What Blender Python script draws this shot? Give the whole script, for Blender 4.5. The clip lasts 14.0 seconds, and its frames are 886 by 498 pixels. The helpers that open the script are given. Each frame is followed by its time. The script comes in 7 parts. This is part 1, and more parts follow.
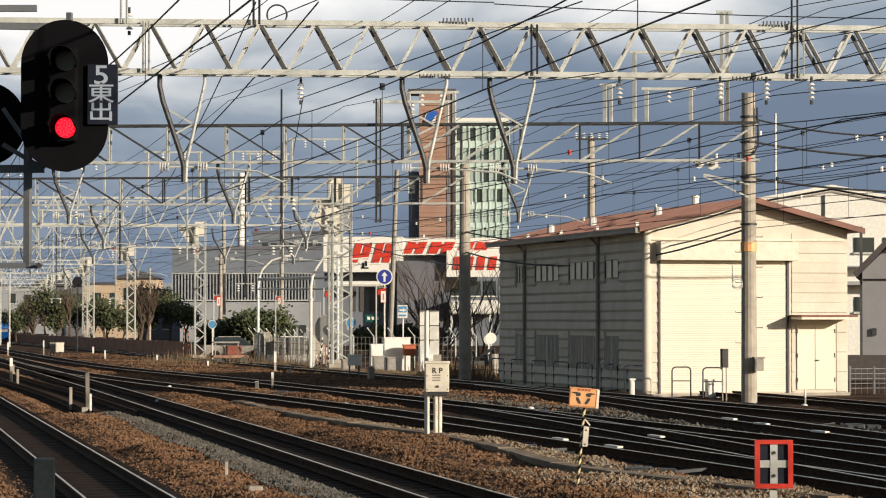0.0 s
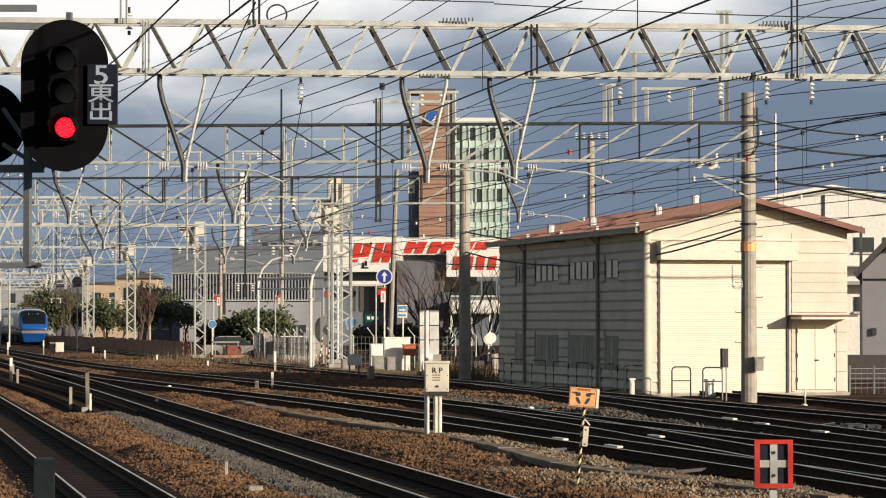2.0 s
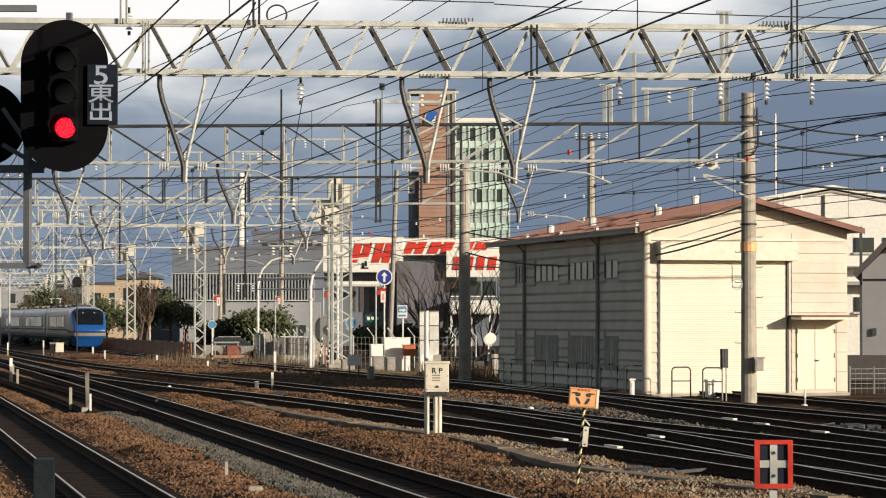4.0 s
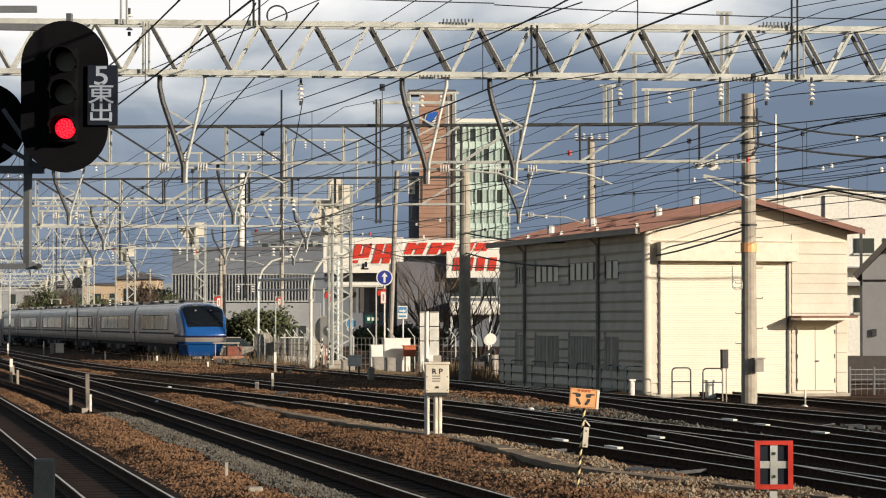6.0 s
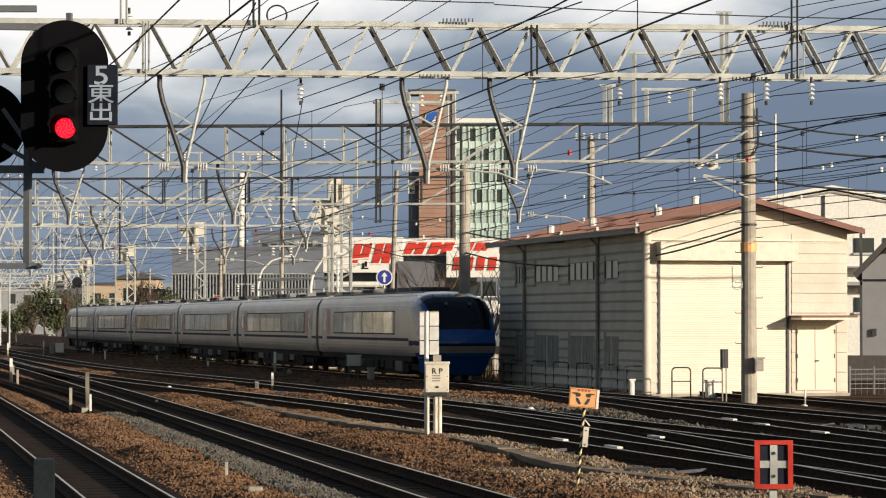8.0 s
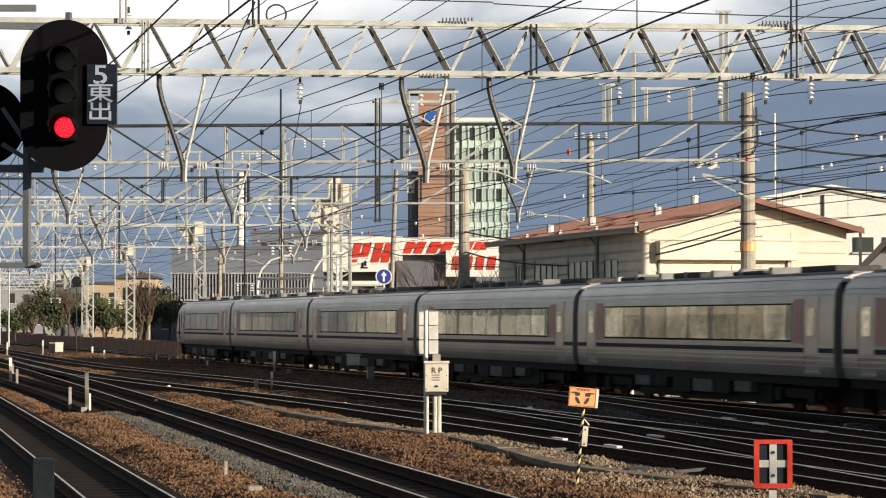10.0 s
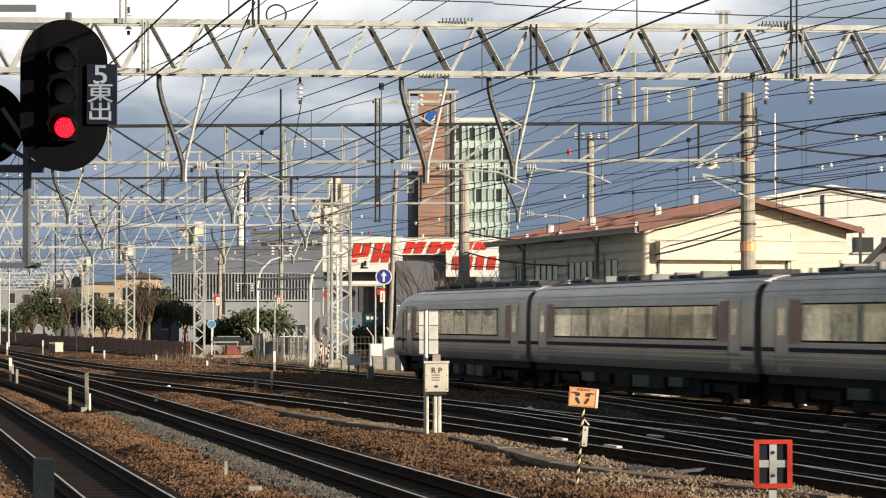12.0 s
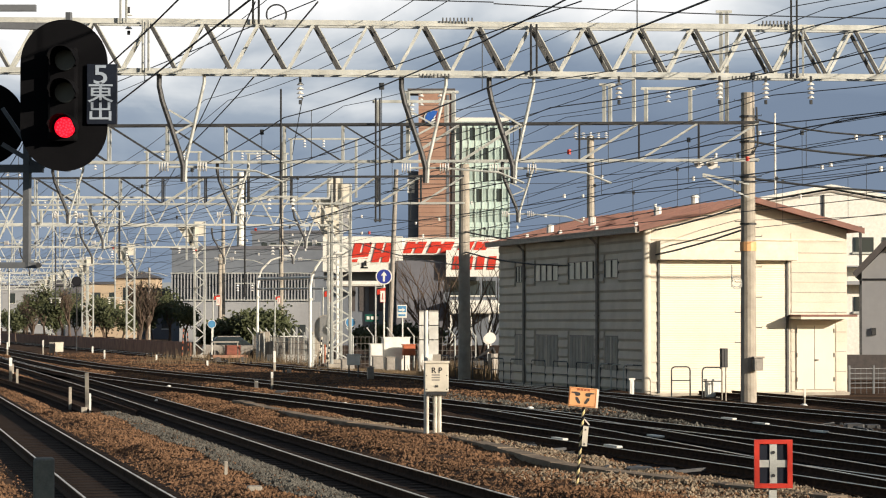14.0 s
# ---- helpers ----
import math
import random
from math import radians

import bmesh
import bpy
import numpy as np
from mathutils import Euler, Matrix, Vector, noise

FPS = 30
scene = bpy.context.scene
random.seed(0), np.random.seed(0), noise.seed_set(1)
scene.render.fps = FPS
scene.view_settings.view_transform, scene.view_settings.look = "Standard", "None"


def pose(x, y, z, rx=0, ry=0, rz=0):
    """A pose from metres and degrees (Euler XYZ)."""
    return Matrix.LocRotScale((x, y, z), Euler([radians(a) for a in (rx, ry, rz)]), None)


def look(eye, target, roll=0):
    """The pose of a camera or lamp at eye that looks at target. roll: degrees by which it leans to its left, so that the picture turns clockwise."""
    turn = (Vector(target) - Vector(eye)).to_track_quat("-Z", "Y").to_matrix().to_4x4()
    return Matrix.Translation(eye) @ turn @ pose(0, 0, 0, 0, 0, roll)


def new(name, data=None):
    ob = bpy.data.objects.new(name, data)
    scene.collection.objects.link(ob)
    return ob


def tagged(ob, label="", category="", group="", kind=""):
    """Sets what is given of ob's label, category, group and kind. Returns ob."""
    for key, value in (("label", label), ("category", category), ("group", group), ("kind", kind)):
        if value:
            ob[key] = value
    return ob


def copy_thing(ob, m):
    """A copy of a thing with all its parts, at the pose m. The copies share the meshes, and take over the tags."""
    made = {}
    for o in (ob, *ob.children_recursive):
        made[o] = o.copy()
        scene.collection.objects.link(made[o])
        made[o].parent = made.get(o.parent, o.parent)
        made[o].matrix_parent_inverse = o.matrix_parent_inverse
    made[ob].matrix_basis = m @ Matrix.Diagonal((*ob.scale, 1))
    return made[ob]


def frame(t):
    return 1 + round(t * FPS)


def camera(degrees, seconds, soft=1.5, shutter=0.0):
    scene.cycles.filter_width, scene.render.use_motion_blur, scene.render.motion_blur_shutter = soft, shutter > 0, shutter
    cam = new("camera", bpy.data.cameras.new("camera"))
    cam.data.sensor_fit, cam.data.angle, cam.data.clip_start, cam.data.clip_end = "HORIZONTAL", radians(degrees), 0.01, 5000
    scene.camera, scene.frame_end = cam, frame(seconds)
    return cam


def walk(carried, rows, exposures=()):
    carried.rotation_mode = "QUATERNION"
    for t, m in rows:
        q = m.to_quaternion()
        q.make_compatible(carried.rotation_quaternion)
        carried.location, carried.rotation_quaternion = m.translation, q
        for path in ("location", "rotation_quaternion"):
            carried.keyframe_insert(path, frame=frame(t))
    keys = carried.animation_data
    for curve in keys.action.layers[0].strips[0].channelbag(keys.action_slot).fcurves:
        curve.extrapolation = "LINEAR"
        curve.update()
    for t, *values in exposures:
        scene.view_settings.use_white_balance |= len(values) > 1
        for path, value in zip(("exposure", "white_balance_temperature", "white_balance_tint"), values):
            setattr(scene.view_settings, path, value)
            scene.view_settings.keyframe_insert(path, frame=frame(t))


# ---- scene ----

# ---------------------------------------------------------------- camera
EYE = (0.0, 0.0, 2.25)
TILT = 90 + 1.565
PX = 0.01234
cam = camera(19.15, 14.0, soft=1.1, shutter=0.25)
SWAY = [(0.0, 1, 0.5), (0.5, 1.3, 1.0), (1.0, 1, 1.0), (1.5, 1, 0.7), (2.0, 0.8, 0.2), (3.0, 0.5, 0.2), (5.5, 1, 1.7), (6.0, 1, 1.9),
        (6.5, 1, 2.7), (7.0, 1, 2.7), (7.5, 1, 1.8), (8.0, 0.8, 1.3), (10.5, -0.3, 0.0), (12.0, -0.3, 0.2), (13.0, 0, 0.0), (14.0, 0, 0.0)]
walk(cam, [(t, pose(*EYE, TILT + dy * PX, 0, dx * PX)) for t, dx, dy in SWAY],
     exposures=((0.0, 0.29), (8.0, 0.29), (10.5, 0.46), (14.0, 0.46)))

# ---------------------------------------------------------------- light
SUN_AZ, SUN_EL = 53.0, 14.5          # degrees from -Y towards +X, and above the horizon
world = bpy.data.worlds.new("world")
scene.world = world
world.use_nodes = True
wn = world.node_tree
sky = wn.nodes.new("ShaderNodeTexSky")
sky.sky_type, sky.sun_disc = "NISHITA", False
sky.sun_elevation, sky.sun_rotation = radians(SUN_EL), radians(180 - SUN_AZ)
wn.links.new(sky.outputs[0], wn.nodes["Background"].inputs[0])
wn.nodes["Background"].inputs[1].default_value = 0.065
sun = new("sun", bpy.data.lights.new("sun", "SUN"))
sun.data.energy, sun.data.angle, sun.data.color = 4.8, radians(0.6), (1.0, 0.885, 0.73)
_az, _el = radians(SUN_AZ), radians(SUN_EL)
TO_SUN = Vector((math.sin(_az) * math.cos(_el), -math.cos(_az) * math.cos(_el), math.sin(_el)))
sun.matrix_world = look(TO_SUN * 60, (0, 0, 0))


# ---------------------------------------------------------------- materials
def mat(name, col, col2=None, rough=0.7, metal=0.0, scale=6.0, fine=60.0, bump=0.15, dist=0.01, emit=None, strength=0.0, island=0.0, spec=0.4):
    """A node material: two noises mix col and col2, a fine one gives relief."""
    m = bpy.data.materials.new(name)
    m.use_nodes = True
    nt = m.node_tree
    b = nt.nodes["Principled BSDF"]
    col2 = col2 or tuple(c * 0.72 for c in col)
    co = nt.nodes.new("ShaderNodeTexCoord")
    n1, n2 = nt.nodes.new("ShaderNodeTexNoise"), nt.nodes.new("ShaderNodeTexNoise")
    n1.inputs["Scale"].default_value, n1.inputs["Detail"].default_value = scale, 6
    n2.inputs["Scale"].default_value, n2.inputs["Detail"].default_value = fine, 3
    for n in (n1, n2):
        nt.links.new(co.outputs["Object"], n.inputs["Vector"])
    add = nt.nodes.new("ShaderNodeMath")
    add.operation = "MULTIPLY_ADD"
    nt.links.new(n2.outputs[0], add.inputs[0])
    add.inputs[1].default_value = 0.4
    nt.links.new(n1.outputs[0], add.inputs[2])
    last = add.outputs[0]
    if island:
        geo, ad2 = nt.nodes.new("ShaderNodeNewGeometry"), nt.nodes.new("ShaderNodeMath")
        ad2.operation = "MULTIPLY_ADD"
        nt.links.new(geo.outputs["Random Per Island"], ad2.inputs[0])
        ad2.inputs[1].default_value = island
        nt.links.new(last, ad2.inputs[2])
        last = ad2.outputs[0]
    ramp = nt.nodes.new("ShaderNodeValToRGB")
    e = ramp.color_ramp.elements
    e[0].position, e[1].position = 0.45, 0.95 + island
    e[0].color, e[1].color = (*col2, 1), (*col, 1)
    nt.links.new(last, ramp.inputs[0])
    nt.links.new(ramp.outputs[0], b.inputs["Base Color"])
    b.inputs["Roughness"].default_value, b.inputs["Metallic"].default_value = rough, metal
    b.inputs["Specular IOR Level"].default_value = spec
    if bump:
        bp = nt.nodes.new("ShaderNodeBump")
        bp.inputs["Strength"].default_value, bp.inputs["Distance"].default_value = bump, dist
        nt.links.new(n2.outputs[0], bp.inputs["Height"])
        nt.links.new(bp.outputs[0], b.inputs["Normal"])
    if emit:
        b.inputs["Emission Color"].default_value, b.inputs["Emission Strength"].default_value = (*emit, 1), strength
    return m


def glass(name, col=(0.03, 0.04, 0.045), rough=0.06):
    m = bpy.data.materials.new(name)
    m.use_nodes = True
    b = m.node_tree.nodes["Principled BSDF"]
    b.inputs["Base Color"].default_value, b.inputs["Roughness"].default_value = (*col, 1), rough
    b.inputs["Specular IOR Level"].default_value = 0.8
    return m


M_GROUND = mat("gravel_ground", (0.125, 0.076, 0.048), (0.020, 0.014, 0.011), 0.95, scale=0.45, fine=22, bump=0.9, dist=0.06, spec=0.05)
M_STONE = mat("ballast_stone", (0.215, 0.122, 0.070), (0.013, 0.010, 0.008), 0.9, scale=0.35, fine=30, bump=0.3, island=0.5, spec=0.05)
M_GREYSTONE = mat("new_ballast_stone", (0.13, 0.122, 0.105), (0.02, 0.018, 0.016), 0.9, scale=0.7, fine=30, bump=0.3, island=0.5, spec=0.05)
M_BED = mat("oily_ballast", (0.040, 0.028, 0.022), (0.013, 0.010, 0.008), 0.9, scale=1.5, fine=25, bump=0.9, dist=0.05, spec=0.05)
M_RAIL = mat("rusty_rail", (0.080, 0.042, 0.026), (0.026, 0.016, 0.011), 0.85, 0.0, scale=8, spec=0.05)
M_HEAD = mat("polished_rail", (0.50, 0.48, 0.45), (0.24, 0.23, 0.21), 0.32, 1.0, scale=3, bump=0.02)
M_SLEEPER = mat("concrete_sleeper", (0.046, 0.031, 0.023), (0.016, 0.011, 0.009), 0.9, scale=4, spec=0.05)
M_STEEL = mat("galvanised_steel", (0.58, 0.59, 0.55), (0.36, 0.365, 0.34), 0.6, 0.15, scale=3, fine=40, bump=0.06)
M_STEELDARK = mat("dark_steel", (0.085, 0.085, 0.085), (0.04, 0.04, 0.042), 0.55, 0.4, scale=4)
M_WIRE = mat("overhead_wire_metal", (0.075, 0.08, 0.085), (0.04, 0.042, 0.045), 0.6, 0.5, bump=0)
M_CONC = mat("pole_concrete", (0.46, 0.41, 0.34), (0.26, 0.23, 0.19), 0.85, scale=2.5, fine=45, bump=0.2)
M_PORC = mat("white_porcelain", (0.82, 0.80, 0.76), (0.60, 0.57, 0.52), 0.25, bump=0)
M_SHEDW = mat("cream_siding", (0.66, 0.60, 0.50), (0.53, 0.475, 0.39), 0.7, scale=1.2, fine=16, bump=0.08)
M_SHUT = mat("cream_shutter", (0.76, 0.69, 0.57), (0.67, 0.60, 0.49), 0.6, scale=0.8, fine=20, bump=0.05)
M_ROOF = mat("rust_red_roof", (0.25, 0.115, 0.085), (0.14, 0.07, 0.055), 0.7, scale=1.5)
M_TRIM = mat("pale_trim", (0.74, 0.68, 0.56), (0.60, 0.54, 0.44), 0.6)
M_WHITE = mat("white_paint", (0.80, 0.78, 0.72), (0.64, 0.62, 0.56), 0.5)
M_BLACK = mat("matt_black", (0.024, 0.024, 0.028), (0.016, 0.016, 0.019), 0.85, spec=0.1, bump=0)
M_RED = mat("red_paint", (0.62, 0.045, 0.022), (0.45, 0.03, 0.018), 0.5)
M_ORANGE = mat("orange_board", (0.82, 0.43, 0.19), (0.72, 0.37, 0.16), 0.5)
M_YELLOW = mat("yellow_paint", (0.75, 0.55, 0.10), (0.6, 0.42, 0.08), 0.5)
M_NAVY = mat("navy_plate", (0.007, 0.011, 0.024), (0.005, 0.008, 0.016), 0.5)
M_GLASS = glass("dark_glass")
M_STAIN = mat("train_stainless", (0.49, 0.45, 0.415), (0.31, 0.285, 0.265), 0.34, 0.38, scale=0.6, fine=9, bump=0.03)
M_BLUE = mat("train_blue", (0.013, 0.085, 0.30), (0.010, 0.068, 0.24), 0.22, bump=0)
M_NAVYLINE = mat("train_navy_line", (0.010, 0.010, 0.050), (0.007, 0.007, 0.035), 0.6, bump=0, spec=0.15)
M_UNDER = mat("train_underframe", (0.014, 0.012, 0.011), (0.007, 0.006, 0.006), 0.9, scale=2)
M_BRICK = mat("tower_brick", (0.385, 0.235, 0.17), (0.30, 0.175, 0.125), 0.8, scale=0.4, fine=3)
M_GREYB = mat("grey_cladding", (0.175, 0.195, 0.225), (0.13, 0.145, 0.17), 0.7, scale=0.15, fine=2)
M_LEAF = mat("leaf", (0.075, 0.085, 0.035), (0.025, 0.032, 0.014), 0.7, scale=0.8, island=0.4, bump=0)
M_BARK = mat("bark", (0.13, 0.09, 0.065), (0.06, 0.042, 0.03), 0.9, scale=4)


# ---------------------------------------------------------------- mesh helpers
def bar(bm, p, q, w, h=None, up=(0, 0, 1)):
    """A square bar between two points."""
    p, q, h = Vector(p), Vector(q), h or w
    d = (q - p).normalized()
    up = Vector(up) if abs(d.dot(Vector(up))) < 0.98 else Vector((0.3, 1, 0))
    a = d.cross(up).normalized() * w / 2
    b = a.cross(d).normalized() * h / 2
    vs = [bm.verts.new(e + i * a + j * b) for e in (p, q) for i, j in ((-1, -1), (1, -1), (1, 1), (-1, 1))]
    for f in ((3, 2, 1, 0), (4, 5, 6, 7), (0, 1, 5, 4), (1, 2, 6, 5), (2, 3, 7, 6), (3, 0, 4, 7)):
        bm.faces.new([vs[i] for i in f])
    return bm


def box(bm, x0, y0, z0, x1, y1, z1):
    vs = [bm.verts.new((x, y, z)) for z in (z0, z1) for x, y in ((x0, y0), (x1, y0), (x1, y1), (x0, y1))]
    for f in ((3, 2, 1, 0), (4, 5, 6, 7), (0, 1, 5, 4), (1, 2, 6, 5), (2, 3, 7, 6), (3, 0, 4, 7)):
        bm.faces.new([vs[i] for i in f])
    return bm


def tube(bm, pts, r, seg=6, r2=None):
    """A round tube through points, tapering from r to r2."""
    pts = [Vector(p) for p in pts]
    r2, rings = r if r2 is None else r2, []
    for i, p in enumerate(pts):
        d = (pts[min(i + 1, len(pts) - 1)] - pts[max(i - 1, 0)]).normalized()
        up = Vector((0, 0, 1)) if abs(d.z) < 0.95 else Vector((0, 1, 0))
        a = d.cross(up).normalized()
        b = a.cross(d)
        rr = r + (r2 - r) * i / max(1, len(pts) - 1)
        rings.append([bm.verts.new(p + rr * (math.cos(k * math.tau / seg) * a + math.sin(k * math.tau / seg) * b)) for k in range(seg)])
    for s, t in zip(rings, rings[1:]):
        for k in range(seg):
            bm.faces.new((s[k], s[(k + 1) % seg], t[(k + 1) % seg], t[k]))
    bm.faces.new(rings[0][::-1]), bm.faces.new(rings[-1])
    return bm


def prism(bm, pts, y0, y1):
    """A polygon in the xz plane pushed from y0 to y1."""
    a = [bm.verts.new((x, y0, z)) for x, z in pts]
    b = [bm.verts.new((x, y1, z)) for x, z in pts]
    bm.faces.new(a), bm.faces.new(b[::-1])
    for i in range(len(pts)):
        j = (i + 1) % len(pts)
        bm.faces.new((a[j], a[i], b[i], b[j]))
    return bm


def disc(bm, x, z, r, y0, y1, n=24, rz=None):
    return prism(bm, [(x + r * math.cos(i * math.tau / n), z + (rz or r) * math.sin(i * math.tau / n)) for i in range(n)], y0, y1)


def mesh(name, bm, material, smooth=False):
    bmesh.ops.recalc_face_normals(bm, faces=bm.faces)
    me = bpy.data.meshes.new(name)
    bm.to_mesh(me)
    bm.free()
    me.materials.append(material)
    if smooth:
        me.shade_smooth()
    return me


def part(name, bm, material, parent=None, label="", bevel=0.0, smooth=False):
    ob = new(name, mesh(name, bm, material, smooth))
    if parent is not None:
        ob.parent = parent
    if bevel:
        md = ob.modifiers.new("bevel", "BEVEL")
        md.width, md.segments, md.limit_method = bevel, 2, "ANGLE"
    return tagged(ob, label)


def thing(name, label, category, m=None, group="", kind=""):
    ob = new(name)
    if m is not None:
        ob.matrix_basis = m
    ob.empty_display_size = 0.3
    return tagged(ob, label, category, group, kind)


B = bmesh.new
# the yard runs at this angle to the view: u along the rails towards the eye, v across them towards the eye
ANG = radians(14.63)
CA, SA = math.cos(ANG), math.sin(ANG)


def yard(u, v, z=0.0):
    return Vector((u * SA - v * CA, -u * CA - v * SA, z))


YARD = Matrix(((SA, -CA, 0, 0), (-CA, -SA, 0, 0), (0, 0, 1, 0), (0, 0, 0, 1)))   # columns u, v, z (mirrored frame, for points only)
YARD_TURN = math.degrees(math.atan2(-CA, SA))       # turn that lays a thing's x axis along u
GZ = -0.2

# ---------------------------------------------------------------- ground
def smooth_noise(x, y):
    """Gentle lumps, for numbers or arrays."""
    return 0.03 * np.sin(x * 0.37 + 1.3 * np.sin(y * 0.9)) + 0.022 * np.sin(x * 0.83 + y * 1.7 + 2) + 0.016 * np.sin(x * 2.1 - y * 2.9) + 0.012 * np.sin(x * 3.7 + y * 4.3 + 1)


def curve_v(rows, u):
    us, vs = [r[0] for r in rows], [r[1] for r in rows]
    return float(np.interp(u, us, vs))


# centre lines of the tracks as (u, v) rows, far to near
TRACKS = {
    "main_near": [(-260, -13.6), (-110, -7.66), (-70, -6.06), (-55, -5.46), (-45, -5.06), (-36, -4.71), (-20, -4.07)],
    "main_second": [(-300, -19.2), (-137, -13.1), (-120, -12.6), (-100, -11.8), (-90, -11.4), (-80, -10.97), (-70, -10.5), (-60, -10.07), (-50, -9.6), (-40, -9.15), (-33, -8.85), (-20, -8.3)],
    "old_siding": [(-140, -10.6), (-105, -9.8), (-86, -9.47), (-72, -8.95), (-66, -8.7)],
    "crossover": [(-170, -15.2), (-125, -13.6), (-110, -13.4), (-90, -14.1), (-74, -15.0), (-60, -15.3), (-15, -15.25)],
    "siding_middle": [(-300, -21.4), (-222, -19.2), (-185, -18.0), (-160, -17.3), (-138, -16.9), (-126, -16.9), (-110, -17.6), (-100, -18.1), (-75, -18.55), (-50, -18.9), (-15, -19.0)],
    "link": [(-66, -18.65), (-58, -18.1), (-50, -17.4), (-42, -16.7), (-35, -16.0), (-26, -15.4), (-15, -15.3)],
    "branch": [(-90, -25.2), (-80, -24.6), (-70, -23.4), (-62, -22.5), (-54, -21.85), (-46, -21.2), (-15, -18.9)],
    "main_far": [(-420, -25.4), (-15, -25.4)],
    "yard_end": [(-80, -30.0), (-70, -29.8), (-60, -29.3), (-50, -28.3), (-40, -27.2), (-15, -25.6)],
}


def smoothed(rows, step):
    us = np.arange(rows[0][0], rows[-1][0] + step, step)
    k = np.ones(9) / 9
    v = np.interp(us, [r[0] for r in rows], [r[1] for r in rows])
    vp = np.concatenate([v[0] + (v[0] - v[8:0:-1][4:]) * 0 - (v[4:0:-1] - v[0]), v, 2 * v[-1] - v[-2:-6:-1]])
    return us, np.convolve(vp, k, "valid")


PATHS = {}
for key, rows in TRACKS.items():
    PATHS[key] = smoothed(rows, 2.0)


def near_track(u, v):
    """Distance from the nearest track's centre, for arrays."""
    u, v = np.asarray(u, float), np.asarray(v, float)
    best = np.full(np.broadcast(u, v).shape, 99.0)
    for us, vs in PATHS.values():
        d = np.where((u >= us[0]) & (u <= us[-1]), np.abs(v - np.interp(u, us, vs)), 99.0)
        best = np.minimum(best, d)
    return best


def ground_z(u, v):
    d = near_track(u, v)
    t = np.clip((d - 1.15) / 0.5, 0, 1)
    z = -0.19 + 0.13 * t + smooth_noise(u, v) * t
    return np.where(v < -27.5, np.minimum(z, GZ), z), d


def ground():
    bm = B()
    us = list(np.arange(-300, -14, 1.0))
    vs = list(np.arange(-40, 3.01, 0.4))
    grid = []
    for u in us:
        zs, _ = ground_z(np.full(len(vs), u), np.array(vs))
        grid.append([bm.verts.new(yard(u, v, z)) for v, z in zip(vs, zs)])
    for a, b in zip(grid, grid[1:]):
        for i in range(len(vs) - 1):
            f = bm.faces.new((a[i], a[i + 1], b[i + 1], b[i]))
            f.smooth = True
    # wide skirt to the horizon, joined to the rim
    rim = [grid[0][0], grid[0][-1], grid[-1][-1], grid[-1][0]]
    out = [bm.verts.new(yard(u, v, -0.25)) for u, v in ((-4500, -4500), (-4500, 3000), (600, 3000), (600, -4500))]
    sides = [[r[0] for r in grid], list(grid[-1]), [r[-1] for r in grid][::-1], list(grid[0])[::-1]]
    loops = [(0, 3), (3, 2), (2, 1), (1, 0)]
    for s, (i, j) in zip(sides, loops):
        bm.faces.new([*s, out[j], out[i]])
    ob = part("ground", bm, M_GROUND)
    tagged(ob, "brown gravel ground of a railway yard", "ground", kind="structure")


ground()


def rails():
    for key, (us, vs) in PATHS.items():
        track = thing("railway_track", "railway track with polished rails on dirty ballast", "railway track", group="tracks of the yard", kind="structure")
        pts = [(u, v) for u, v in zip(us, vs)]
        n = len(pts)
        nrm = []
        for i in range(n):
            du, dv = pts[min(i + 1, n - 1)][0] - pts[max(i - 1, 0)][0], pts[min(i + 1, n - 1)][1] - pts[max(i - 1, 0)][1]
            L = math.hypot(du, dv)
            nrm.append((-dv / L, du / L))
        def strip(bm, profile, off):
            prev = None
            for (u, v), (nu, nv) in zip(pts, nrm):
                ring = [bm.verts.new(yard(u + nu * (off + o), v + nv * (off + o), z)) for o, z in profile]
                if prev:
                    for k in range(len(ring)):
                        bm.faces.new((prev[k], prev[(k + 1) % len(ring)], ring[(k + 1) % len(ring)], ring[k]))
                prev = ring
        for off in (-0.56, 0.56):
            bm = B()
            strip(bm, [(-0.065, -0.15), (0.065, -0.15), (0.065, -0.135), (0.012, -0.11), (0.012, -0.04), (0.034, -0.03), (0.034, -0.008), (-0.034, -0.008), (-0.034, -0.03), (-0.012, -0.04), (-0.012, -0.11), (-0.065, -0.135)], off)
            rail = part("rail", bm, M_RAIL, track)
            if key == "old_siding":
                continue
            bm = B()
            strip(bm, [(-0.015, -0.008), (0.015, -0.008), (0.013, 0.0), (-0.013, 0.0)], off)
            part("running_surface", bm, M_HEAD, rail, "polished steel rail head")
        bm = B()
        top = -0.177 if key == "old_siding" else -0.172
        strip(bm, [(-1.25, -0.30), (1.25, -0.30), (1.15, top), (-1.15, top)], 0)
        part("track_bed", bm, M_BED, track, "dark oily ballast")


rails()


